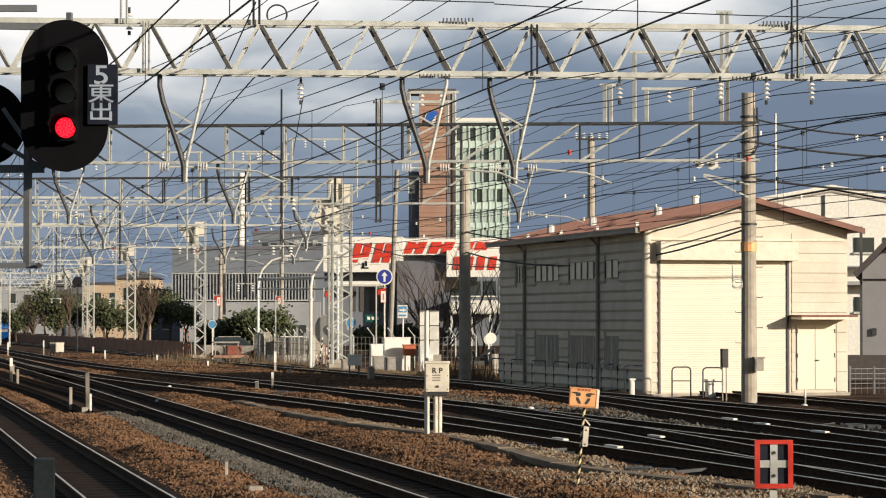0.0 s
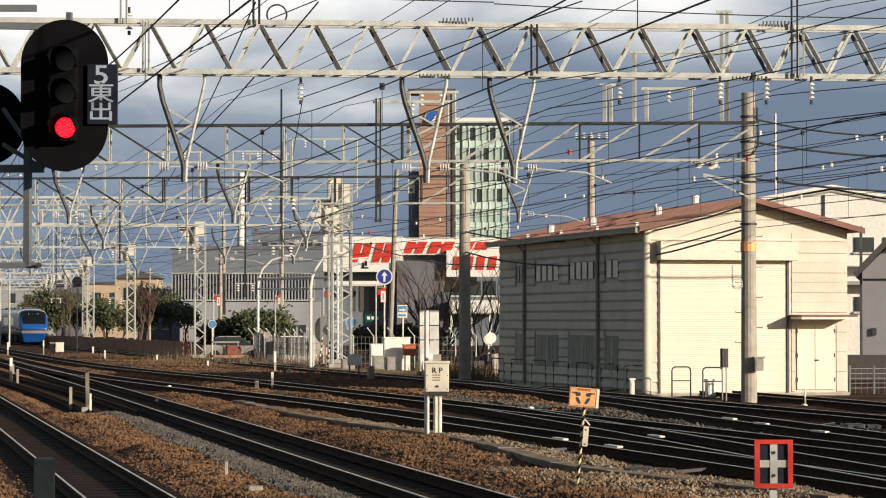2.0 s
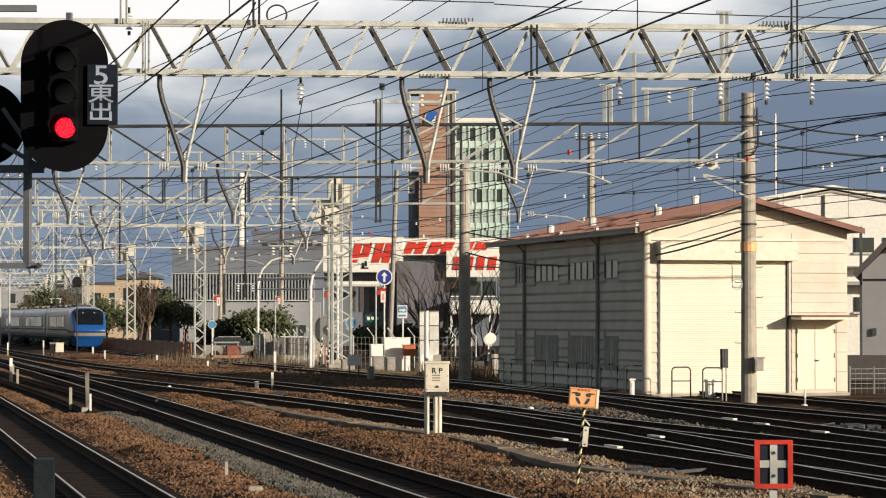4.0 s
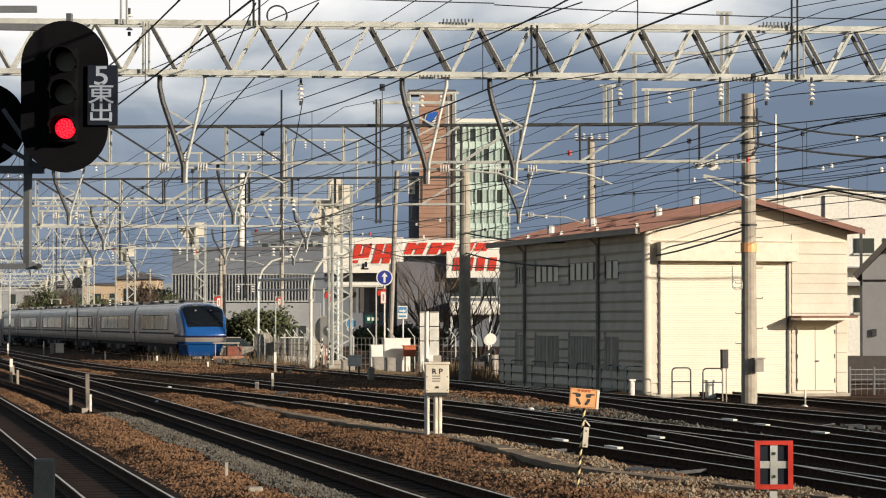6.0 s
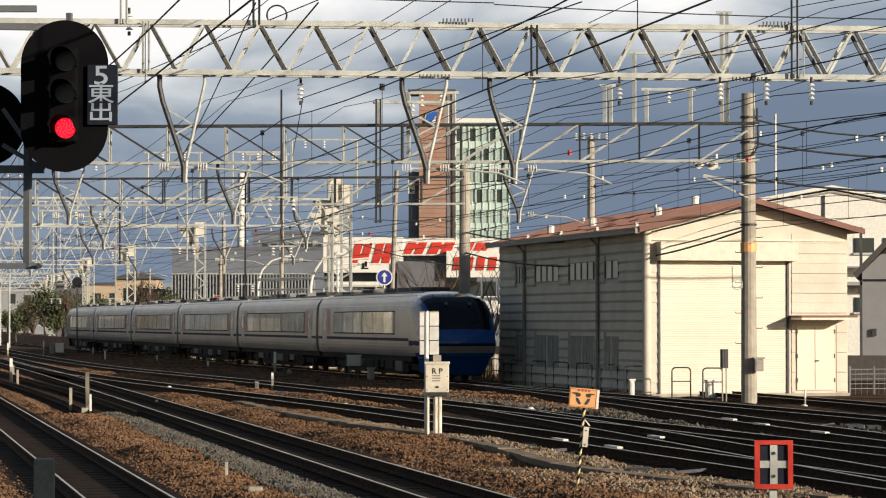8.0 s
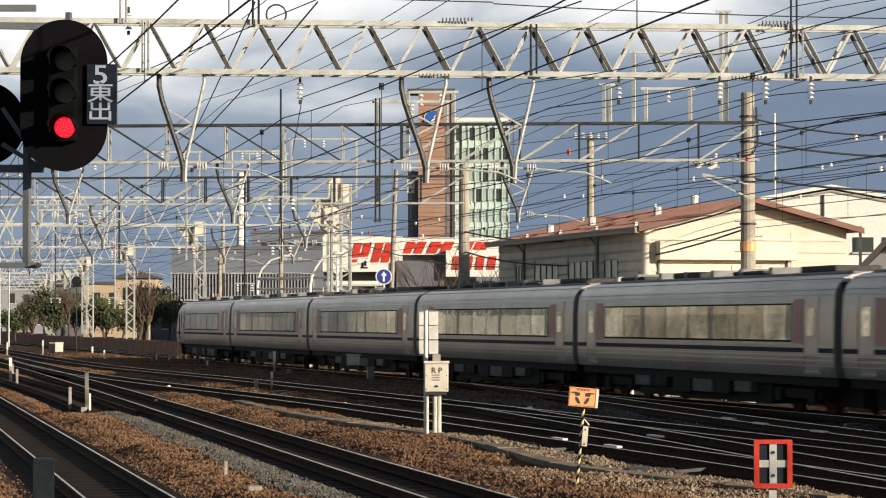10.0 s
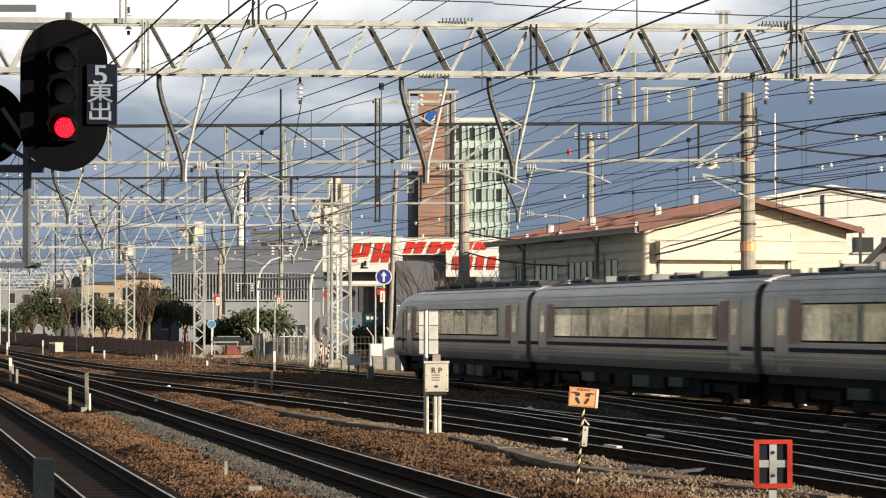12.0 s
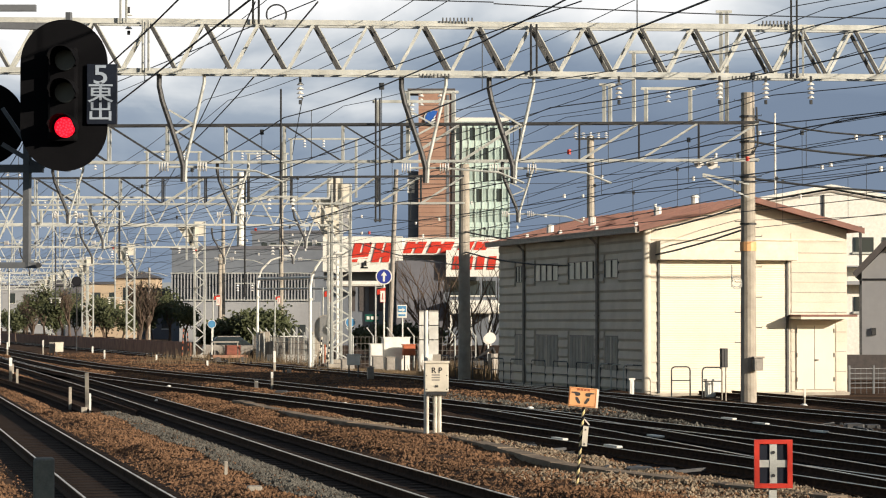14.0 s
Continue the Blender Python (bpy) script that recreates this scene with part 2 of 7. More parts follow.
def close_place():
    """Plain masses beside and behind the eye."""
    # unseen block, added and sized to keep sun off the nearest posts
    t = thing("station_building", "plain unseen block added to shade the ground near the eye", "building", kind="structure")
    part("wall", box(B(), 12.0, -60, GZ - 0.2, 17.5, 16.5, 7.0), M_PLAIN, t)
    part("roof", box(B(), 11.6, -60.4, 7.003, 17.9, 16.9, 7.3), M_GREYB, t)
    r = thing("terrace_buildings", "row of plain pale buildings across the line", "building", kind="structure")
    for i in range(10):
        y = 95 + i * 27
        x = -34 - (y - 95) * 0.215
        part("wall", box(B(), x - 12, y, GZ - 0.3, x, y + 24, 6.5 + 2.5 * math.sin(i * 2.1)), (M_PLAIN if i % 2 else M_WHITE) if i < 4 else (M_GREYB, M_PALEWALL, M_GREYB, M_DIMWALL)[i % 4], r)
        for k in range(5):
            part("pier", box(B(), x + 0.004, y + 1.5 + k * 4.6, GZ, x + 0.3, y + 2.4 + k * 4.6, 5.5), M_GREYB, r)
    part("platform", box(B(), -1.6, -40, GZ - 0.3, 1.6, 4, 0.72), M_CONC, thing("station_platform", "concrete platform on which the eye stands", "platform", kind="structure"))


M_PALEWALL = mat("grey_render_wall", (0.30, 0.29, 0.27), (0.22, 0.21, 0.2), 0.8, scale=0.3)
M_DIMWALL = mat("brown_render_wall", (0.14, 0.12, 0.09), (0.09, 0.075, 0.06), 0.8, scale=0.3)
M_PLAIN = mat("plain_render", (0.60, 0.56, 0.48), (0.48, 0.44, 0.38), 0.8, scale=0.3)
close_place()

# ---------------------------------------------------------------- sky behind everything
def backdrop():
    m = bpy.data.materials.new("cloudy_sky")
    m.use_nodes = True
    nt = m.node_tree
    nt.nodes.remove(nt.nodes["Principled BSDF"])
    em = nt.nodes.new("ShaderNodeEmission")
    co, mp = nt.nodes.new("ShaderNodeTexCoord"), nt.nodes.new("ShaderNodeMapping")
    mp.inputs["Scale"].default_value = (0.0036, 0.0036, 0.0085)
    mp.inputs["Location"].default_value = (0.6, 0, 0.35)
    n = nt.nodes.new("ShaderNodeTexNoise")
    n.inputs["Scale"].default_value, n.inputs["Detail"].default_value, n.inputs["Roughness"].default_value = 1.0, 8, 0.5
    n.inputs["Distortion"].default_value = 0.4
    sep, mr = nt.nodes.new("ShaderNodeSeparateXYZ"), nt.nodes.new("ShaderNodeMapRange")
    nt.links.new(co.outputs["Object"], mp.inputs[0])
    nt.links.new(mp.outputs[0], n.inputs["Vector"])
    nt.links.new(co.outputs["Object"], sep.inputs[0])
    nt.links.new(sep.outputs[2], mr.inputs[0])
    mr.inputs[1].default_value, mr.inputs[2].default_value, mr.inputs[3].default_value, mr.inputs[4].default_value = 168, 322, -0.16, 0.45
    add = nt.nodes.new("ShaderNodeMath")
    nt.links.new(n.outputs[0], add.inputs[0]), nt.links.new(mr.outputs[0], add.inputs[1])
    side, ad2 = nt.nodes.new("ShaderNodeMapRange"), nt.nodes.new("ShaderNodeMath")
    nt.links.new(sep.outputs[0], side.inputs[0])
    side.inputs[1].default_value, side.inputs[2].default_value, side.inputs[3].default_value, side.inputs[4].default_value = -270, 290, 0.11, -0.24
    nt.links.new(add.outputs[0], ad2.inputs[0]), nt.links.new(side.outputs[0], ad2.inputs[1])
    ramp = nt.nodes.new("ShaderNodeValToRGB")
    cr = ramp.color_ramp
    cr.elements[0].position, cr.elements[0].color = 0.25, (0.150, 0.195, 0.268, 1)
    cr.elements[1].position, cr.elements[1].color = 0.90, (0.84, 0.83, 0.82, 1)
    for p, c in ((0.42, (0.185, 0.235, 0.310, 1)), (0.57, (0.27, 0.32, 0.385, 1)), (0.70, (0.50, 0.53, 0.56, 1))):
        el = cr.elements.new(p)
        el.color = c
    nt.links.new(ad2.outputs[0], ramp.inputs[0])
    nt.links.new(ramp.outputs[0], em.inputs[0])
    em.inputs[1].default_value = 0.97
    nt.links.new(em.outputs[0], nt.nodes["Material Output"].inputs[0])
    bm = B()
    prev = None
    for i in range(25):
        a = radians(-30 + 60 * i / 24)
        x, y = 2600 * math.sin(a), 2600 * math.cos(a)
        cur = [bm.verts.new((x, y, -20)), bm.verts.new((x, y, 1100))]
        if prev:
            bm.faces.new((prev[0], cur[0], cur[1], prev[1]))
        prev = cur
    ob = part("backdrop", bm, m)
    tagged(ob, "cloudy blue-grey sky", "sky", kind="structure")


backdrop()


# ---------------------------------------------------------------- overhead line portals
# steel with shade put into its colour, for the falling braces
M_STEELSHADE = mat("shade_toned_steel", (0.085, 0.085, 0.085), (0.04, 0.04, 0.04), 0.7, 0.1, scale=4)


def truss_beam(a, b, z0, z1, panels, depth, label, w=0.07, tall=0.1, lattice="V", dark=False, fine=True, angles=False):
    """A lattice beam between plan points a and b, chords at z0 and z1."""
    a, b = Vector((*a, 0)), Vector((*b, 0))
    d = (b - a).normalized()
    side = Vector((-d.y, d.x, 0)) * depth / 2
    t = thing("truss_beam", label, "truss beam", group="portal beams over the tracks")
    L = (b - a).length
    for z, nm in ((z0, "bottom_chord"), (z1, "top_chord")):
        for s in (-1, 1):
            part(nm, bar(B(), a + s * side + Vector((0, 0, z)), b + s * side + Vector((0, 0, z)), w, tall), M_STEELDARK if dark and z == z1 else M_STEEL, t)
    for s in (-1, 1):
        joined = B()
        for i in range(panels):
            p0, p1, pm = a + d * (L * i / panels), a + d * (L * (i + 1) / panels), a + d * (L * (i + 0.5) / panels)
            if lattice == "V":
                segs = [(p0 + Vector((0, 0, z0)), pm + Vector((0, 0, z1))), (pm + Vector((0, 0, z1)), p1 + Vector((0, 0, z0)))]
            else:
                segs = [(p0 + Vector((0, 0, z0)), p0 + Vector((0, 0, z1)))]
                segs.append((p0 + Vector((0, 0, z1)), p1 + Vector((0, 0, z0))) if i < panels // 2 else (p0 + Vector((0, 0, z0)), p1 + Vector((0, 0, z1))))
            for p, q in segs:
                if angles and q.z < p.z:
                    # falling braces look turned from the sun: shade is in the brace colour
                    br = part("brace", bar(B(), p + s * side, q + s * side, w * 0.8), M_STEELSHADE, t, "steel angle brace in a dark shade tone")
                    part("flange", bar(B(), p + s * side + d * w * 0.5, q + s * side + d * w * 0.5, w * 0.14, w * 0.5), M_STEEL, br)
                elif fine:
                    # dark beams: the shaded look of half the braces comes from darker steel
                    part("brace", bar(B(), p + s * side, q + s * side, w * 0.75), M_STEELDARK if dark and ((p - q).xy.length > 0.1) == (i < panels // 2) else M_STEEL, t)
                else:
                    bar(joined, p + s * side, q + s * side, w * 0.8)
        if fine:
            joined.free()
        else:
            part("bracing", joined, M_STEEL, t)
    # ties between the two faces
    ties = B()
    for i in range(panels + 1):
        p = a + d * (L * i / panels)
        bar(ties, p - side + Vector((0, 0, z0)), p + side + Vector((0, 0, z0)), w * 0.6)
        q = p + d * (L * 0.5 / panels)
        if i < panels:
            bar(ties, q - side + Vector((0, 0, z1)), q + side + Vector((0, 0, z1)), w * 0.6)
    part("ties", ties, M_STEEL, t)
    return t


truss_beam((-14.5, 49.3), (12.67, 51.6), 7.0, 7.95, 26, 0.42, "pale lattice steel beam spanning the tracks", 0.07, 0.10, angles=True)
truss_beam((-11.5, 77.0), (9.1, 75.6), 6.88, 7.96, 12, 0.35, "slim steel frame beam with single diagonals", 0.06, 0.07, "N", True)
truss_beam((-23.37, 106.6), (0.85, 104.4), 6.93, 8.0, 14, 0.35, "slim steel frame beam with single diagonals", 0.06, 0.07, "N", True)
truss_beam((-42.0, 124.0), (-5.4, 127.9), 6.9, 8.2, 26, 0.45, "pale lattice steel beam on a lattice mast", 0.062, 0.085, fine=False)
truss_beam((-62.0, 158.0), (-15.1, 162.5), 6.8, 8.1, 34, 0.45, "pale lattice steel beam on a lattice mast", 0.062, 0.085, fine=False)
truss_beam((-72.0, 206.0), (-25.1, 211.0), 6.8, 8.1, 34, 0.45, "pale lattice steel beam on a lattice mast", 0.065, 0.085, fine=False)
truss_beam((-82.0, 248.0), (-34.0, 253.0), 6.8, 8.1, 34, 0.45, "pale lattice steel beam on a lattice mast", 0.065, 0.085, fine=False)


t_ = thing("beam_post", "dark steel posts bolted through the lattice beam", "post")
for x, z0, z1, m_ in ((-3.57, 7.9, 8.9, M_STEELDARK), (6.80, 6.95, 8.9, M_STEELDARK), (1.74, 7.0, 7.95, M_STEELDARK), (-5.65, 7.0, 7.95, M_STEEL), (-6.07, 7.9, 8.9, M_STEEL), (6.92, 7.0, 7.95, M_STEEL)):
    yy = 50.5 + x * 0.085
    for k in (-0.05, 0.06):
        part("post", bar(B(), (x + k, yy - 0.3, z0), (x + k, yy - 0.3, z1), 0.035), m_, t_)
for x in (-0.45, 5.6, 0.0, 6.2):
    yy = 50.5 + x * 0.085
    for k in range(9):
        part("bolt", tube(B(), [(x + k * 0.07, yy - 0.28, 6.9 if x in (-0.45, 5.6) else 7.99), (x + k * 0.07, yy - 0.28, 6.98 if x in (-0.45, 5.6) else 8.06)], 0.016, 5), M_STEELDARK, t_)
part("loose_bar", tube(B(), [(7.6, 47, 8.45), (8.1, 47, 8.25), (8.6, 47, 8.0)], 0.05, 6), M_STEELDARK, t_)


M_TRIMSTEEL = mat("pale_painted_steel", (0.70, 0.66, 0.56), (0.52, 0.48, 0.40), 0.6, scale=2)


def lattice_mast(x, y, top, w=0.9, label="pale lattice steel mast standing beside the track"):
    t = thing("lattice_mast", label, "mast", pose(x, y, GZ, 0, 0, 5), group="lattice masts")
    for sx in (-1, 1):
        for sy in (-1, 1):
            part("leg", bar(B(), (sx * w / 2, sy * w / 2, 0), (sx * w / 2, sy * w / 2, top), 0.1), M_STEEL, t)
    n = int(top / 0.52)
    for face in range(4):
        bm = B()
        for i in range(n):
            z0, z1 = top * i / n, top * (i + 1) / n
            s = -1 if i % 2 else 1
            if face < 2:
                y0 = (face * 2 - 1) * w / 2
                bar(bm, (-s * w / 2, y0, z0), (s * w / 2, y0, z1), 0.055)
            else:
                x0 = ((face - 2) * 2 - 1) * w / 2
                bar(bm, (x0, -s * w / 2, z0), (x0, s * w / 2, z1), 0.055)
        tagged(part("lacing", bm, M_STEEL, t), kind="stuff")
    part("gusset_plate", prism(B(), [(-1.45, 8.35), (-0.1, 8.35), (-0.1, 6.3), (-0.45, 6.9)], -0.06, 0.0), M_TRIMSTEEL, t, "pale triangular gusset plate")
    part("top_plate", prism(B(), [(-w / 2, top - 0.9), (w / 2, top - 0.9), (w / 2, top), (-w / 2, top)], -w / 2 - 0.03, -w / 2 - 0.01), M_TRIMSTEEL, t, "pale steel plate")
    part("footing", box(B(), -w * 0.7, -w * 0.7, -0.15, w * 0.7, w * 0.7, 0.35), M_CONC, t, "weathered concrete footing")
    return t


lattice_mast(-4.98, 128.1, 9.1)
lattice_mast(-15.1, 162.9, 8.6, 0.62)
lattice_mast(-25.1, 211.0, 8.6, 0.62)
lattice_mast(-34.0, 253.0, 8.6, 0.62)


def pole(x, y, top, r0, r1, label, lean=0.0):
    t = thing("utility_pole", label, "pole", pose(x, y, GZ - 0.1, 0, lean, 0), group="poles")
    part("shaft", tube(B(), [(0, 0, 0), (0, 0, top)], r0, 14, r1), M_CONC, t, smooth=False)
    part("cap", tube(B(), [(0, 0, top), (0, 0, top + 0.04)], r1 * 1.03, 14), M_CONC, t)
    for i in range(int(top / 0.45) - 3):
        s = 1 if i % 2 else -1
        z = 1.9 + i * 0.45
        part("step_bolt", tube(B(), [(s * r0 * 0.7, -0.05, z), (s * (r0 + 0.16), -0.05, z), (s * (r0 + 0.16), -0.05, z + 0.04)], 0.012, 5), M_STEELDARK, t)
    return t


pole(9.08, 78.1, 9.3, 0.24, 0.20, "tall tapered concrete pole with step bolts beside the shed")
pole(0.85, 104.6, 8.75, 0.25, 0.20, "grey concrete pole with step bolts")


# ---------------------------------------------------------------- shed
def shed():
    W, L, H, RZ = 7.02, 17.2, 5.45, 6.35
    t = thing("trackside_shed", "cream clapboard shed with rust-red gable roof and roller shutter", "shed", pose(6.55, 85.0, GZ, 0, 0, 14.63))
    sl = (RZ - H) / (W / 2)
    wall = part("wall", prism(B(), [(0, 0), (W, 0), (W, H), (W / 2, RZ), (0, H)], 0, L), M_SHEDW, t)
    # lapped boards on the long wall, the gable and beside the door
    rise = 0.325
    n = int(5.2 / rise)
    side_bits = [(0.06, 2.60), (4.18, 4.64), (4.80, 5.18), (8.24, 9.36), (12.40, 13.48), (14.96, L - 0.05)]
    plain = [(0.06, 4.6), (4.82, 13.45), (13.68, L - 0.05)]
    for i in range(n + 1):
        z = 0.14 + i * rise
        zt = min(z + rise, H - 0.03)
        cuts = side_bits if (0.70 < z + 0.16 < 1.98 or 3.85 < z + 0.16 < 4.55) else plain
        for y0, y1 in cuts:
            part("board", prism_side(B(), [(-0.001, z), (-0.012, z), (-0.075, z + 0.09), (-0.05, zt), (-0.001, zt)], y0, y1), M_SHEDW, wall)
        for x0, x1 in (((0.02, 0.40),) if z < 4.9 else ()):
            part("board", prism_front(B(), [(0.001, z), (-0.05, z), (-0.05, z + 0.05), (-0.016, zt), (0.001, zt)], x0, x1), M_SHEDW, wall)
        if z < 5.1:
            xs = (5.05, 6.98) if not 0.0 < z < 2.45 else None
            for x0, x1 in ((xs,) if xs else ((6.62, 6.98), (5.04, 5.16))):
                part("board", prism_front(B(), [(0.001, z), (-0.03, z), (-0.03, z + 0.02), (-0.012, zt), (0.001, zt)], x0, x1), M_SHEDW, wall)
                if i % 2 == 0:
                    part("board_joint", box(B(), x0, -0.034, z - 0.016, x1, -0.002, z - 0.001), M_GUTTER, wall)
    for s in (0, 1):
        x0, x1 = (-0.4, W / 2) if s == 0 else (W / 2, W + 0.4)
        z0, z1 = (H - 0.4 * sl, RZ) if s == 0 else (RZ, H - 0.4 * sl)
        roof = part("roof", prism(B(), [(x0, z0 + 0.02), (x1, z1 + 0.02), (x1, z1 + 0.10), (x0, z0 + 0.10)], -0.5, L + 0.3), M_ROOF, t, "rust-red sheet metal roof")
        part("barge_board", prism(B(), [(x0, z0 - 0.03), (x1, z1 - 0.03), (x1, z1 + 0.15), (x0, z0 + 0.15)], -0.56, -0.51), M_ROOF, roof)
        for k in range(26):
            yy = -0.4 + k * (L + 0.6) / 25
            part("seam", bar(B(), (x0, yy, z0 + 0.12), (x1, yy, z1 + 0.12), 0.03, 0.04), M_ROOF, roof)
        for k in range(4):
            part("snow_guard", box(B(), x0 + 0.4 if s == 0 else x1 - 0.5, 1 + k * 4.2, (z0 if s == 0 else z1) + 0.18, x0 + 0.5 if s == 0 else x1 - 0.4, 1.12 + k * 4.2, (z0 if s == 0 else z1) + 0.34), M_WHITE, roof)
    part("corner_trim", tube(B(), [(0.05, 0.05, 0.11), (0.05, 0.05, H - 0.05)], 0.15, 20), M_SHEDW, t, "rounded cream corner board", smooth=False)
    gut = part("gutter", prism(B(), [(-0.52, H - 0.16), (-0.38, H - 0.16), (-0.38, H + 0.0), (-0.52, H + 0.0)], -0.5, L + 0.3), M_GUTTER, t, "weathered grey gutter")
    part("gutter_lip", prism(B(), [(-0.54, H - 0.02), (-0.52, H - 0.02), (-0.52, H + 0.03), (-0.54, H + 0.03)], -0.5, L + 0.3), M_GUTTER, gut)
    for y in (4.72, 13.56):
        p = part("downpipe", tube(B(), [(-0.42, y, H - 0.1), (-0.12, y, H - 0.4), (-0.12, y, 0.15)], 0.06, 8), M_GUTTER, t)
        for z in (1.2, 2.6, 4.0):
            part("clip", box(B(), -0.19, y - 0.08, z, -0.03, y + 0.08, z + 0.05), M_GUTTER, p)
    # windows
    for z0, z1, rows_, sub in ((3.88, 4.52, ((13.72, 14.78, 3), (9.42, 12.35, 4), (5.36, 8.18, 4), (2.66, 4.08, 2)), 0.05), (0.75, 1.95, ((13.9, 14.9, 2), (9.5, 12.2, 4), (5.25, 8.05, 4), (2.7, 4.1, 2)), 0.06)):
        for y0, y1, k in rows_:
            pale = z0 < 2
            w = part("window", box(B(), -0.03, y0, z0, -0.002, y1, z1), M_WINPALE if pale else M_WINDARK, t, "ribbed boarded-up window" if pale else "frosted shed window with dark bars")
            for c_, d_ in ((z0, z0 + 0.035), (z1 - 0.035, z1)):
                part("window_frame", box(B(), -0.05, y0, c_, -0.031, y1, d_), M_GUTTER, w)
            if pale:
                m_ = 4 * k
                for j in range(m_):
                    yy = y0 + (y1 - y0) * (j + 0.5) / m_
                    part("rib", box(B(), -0.055, yy - 0.05, z0 + 0.037, -0.031, yy + 0.05, z1 - 0.037), M_WINPALE, w)
                part("post", box(B(), -0.07, (y0 + y1) / 2 - 0.04, z0 + 0.037, -0.056, (y0 + y1) / 2 + 0.04, z1 - 0.037), M_SHEDW, w)
            else:
                for j in range(k + 1):
                    yy = y0 + (y1 - y0) * j / k
                    part("mullion", box(B(), -0.055, yy - 0.045, z0 + 0.037, -0.031, yy + 0.045, z1 - 0.037), M_STEELDARK, w)
    # shutter with its box, guides and slats
    sh = part("shutter", box(B(), 0.48, -0.02, 0.12, 4.86, -0.003, 4.4), M_SHUT, t, "cream slatted roller shutter")
    for i in range(56):
        z = 0.13 + i * 0.076
        part("slat", prism_front(B(), [(-0.02, z), (-0.026, z + 0.012), (-0.030, z + 0.036), (-0.026, z + 0.06), (-0.02, z + 0.07)], 0.48, 4.86), M_SHUT, sh)
    part("shutter_box", box(B(), 0.36, -0.42, 4.42, 5.12, 0.002, 5.04), M_TRIM, t, "pale sheet metal shutter housing", bevel=0.02)
    for x in (0.44, 4.90):
        part("guide_rail", box(B(), x - 0.04, -0.08, 0.1, x + 0.03, -0.002, 4.42), M_STEELDARK, t, "dark shutter guide rail")
    # door with canopy
    dr = part("door", box(B(), 5.22, -0.05, 0.2, 6.54, -0.002, 2.3), M_SHUT, t, "cream double metal door")
    part("door_gap", box(B(), 5.84, -0.056, 0.22, 5.855, -0.049, 2.28), M_STEELDARK, dr)
    part("door_handle", box(B(), 5.87, -0.11, 1.14, 5.97, -0.049, 1.18), M_STEELDARK, dr)
    for x in (5.21, 6.52):
        for z in (0.45, 1.25, 2.05):
            part("hinge", box(B(), x, -0.07, z, x + 0.03, -0.049, z + 0.14), M_STEELDARK, dr)
    cn = part("canopy", box(B(), 4.98, -1.02, 2.5, 6.92, -0.002, 2.58), M_TRIM, t, "small cream canopy over the door")
    part("canopy_edge", box(B(), 4.96, -1.04, 2.582, 6.94, -0.002, 2.65), M_ROOF, cn)
    part("plinth", box(B(), -0.06, -0.06, -0.15, W + 0.06, L + 0.06, 0.1), M_CONC, t, "low concrete plinth")
    for z in (5.2,):
        part("gable_ledge", box(B(), 0.1, -0.07, 5.08, W - 0.1, -0.002, 5.14), M_TRIM, t)
    v = part("roof_vent", tube(B(), [(3.9, 6, RZ - 0.1), (3.9, 6, RZ + 0.42)], 0.13, 10), M_WHITE, t, "white roof vent pipe")
    part("vent_hat", tube(B(), [(3.9, 6, RZ + 0.42), (3.9, 6, RZ + 0.5)], 0.18, 10, 0.1), M_WHITE, v)
    for x, y, h_ in ((1.1, 9.0, 5.9), (2.0, 4.5, 6.1), (0.6, 12.5, 5.75)):
        part("roof_vent", tube(B(), [(x, y, h_ - 0.2), (x, y, h_ + 0.25)], 0.14, 8), M_WHITE, t, "white roof vent pipe")
    return t


def prism_side(bm, pts, y0, y1):
    return prism(bm, pts, y0, y1)


def prism_front(bm, pts, x0, x1):
    """A (y, z) polygon pushed along x."""
    a = [bm.verts.new((x0, y, z)) for y, z in pts]
    b = [bm.verts.new((x1, y, z)) for y, z in pts]
    bm.faces.new(a), bm.faces.new(b[::-1])
    for i in range(len(pts)):
        j = (i + 1) % len(pts)
        bm.faces.new((a[j], a[i], b[i], b[j]))
    return bm


M_GUTTER = mat("weathered_grey_metal", (0.34, 0.31, 0.27), (0.22, 0.20, 0.18), 0.6, 0.2)
M_WINPALE = mat("boarded_window", (0.46, 0.43, 0.37), (0.33, 0.305, 0.26), 0.6, scale=2)
M_WINDARK = mat("frosted_pane", (0.62, 0.64, 0.56), (0.48, 0.49, 0.43), 0.3, scale=3, bump=0)
shed()


# ---------------------------------------------------------------- writing
def words(text, size, material, parent, m, name="writing", wide=1.0, bold=0.0):
    cu = bpy.data.curves.new(name, "FONT")
    cu.offset = bold
    cu.body, cu.size, cu.extrude, cu.align_x, cu.align_y = text, size, 0.002, "CENTER", "CENTER"
    tmp = bpy.data.objects.new(name, cu)
    scene.collection.objects.link(tmp)
    bpy.context.view_layer.update()
    me = bpy.data.meshes.new_from_object(tmp.evaluated_get(bpy.context.evaluated_depsgraph_get()))
    bpy.data.objects.remove(tmp)
    for v in me.vertices:
        v.co.x *= wide
    me.materials.clear()
    me.materials.append(material)
    ob = new(name, me)
    ob.parent, ob.matrix_basis = parent, m
    return ob


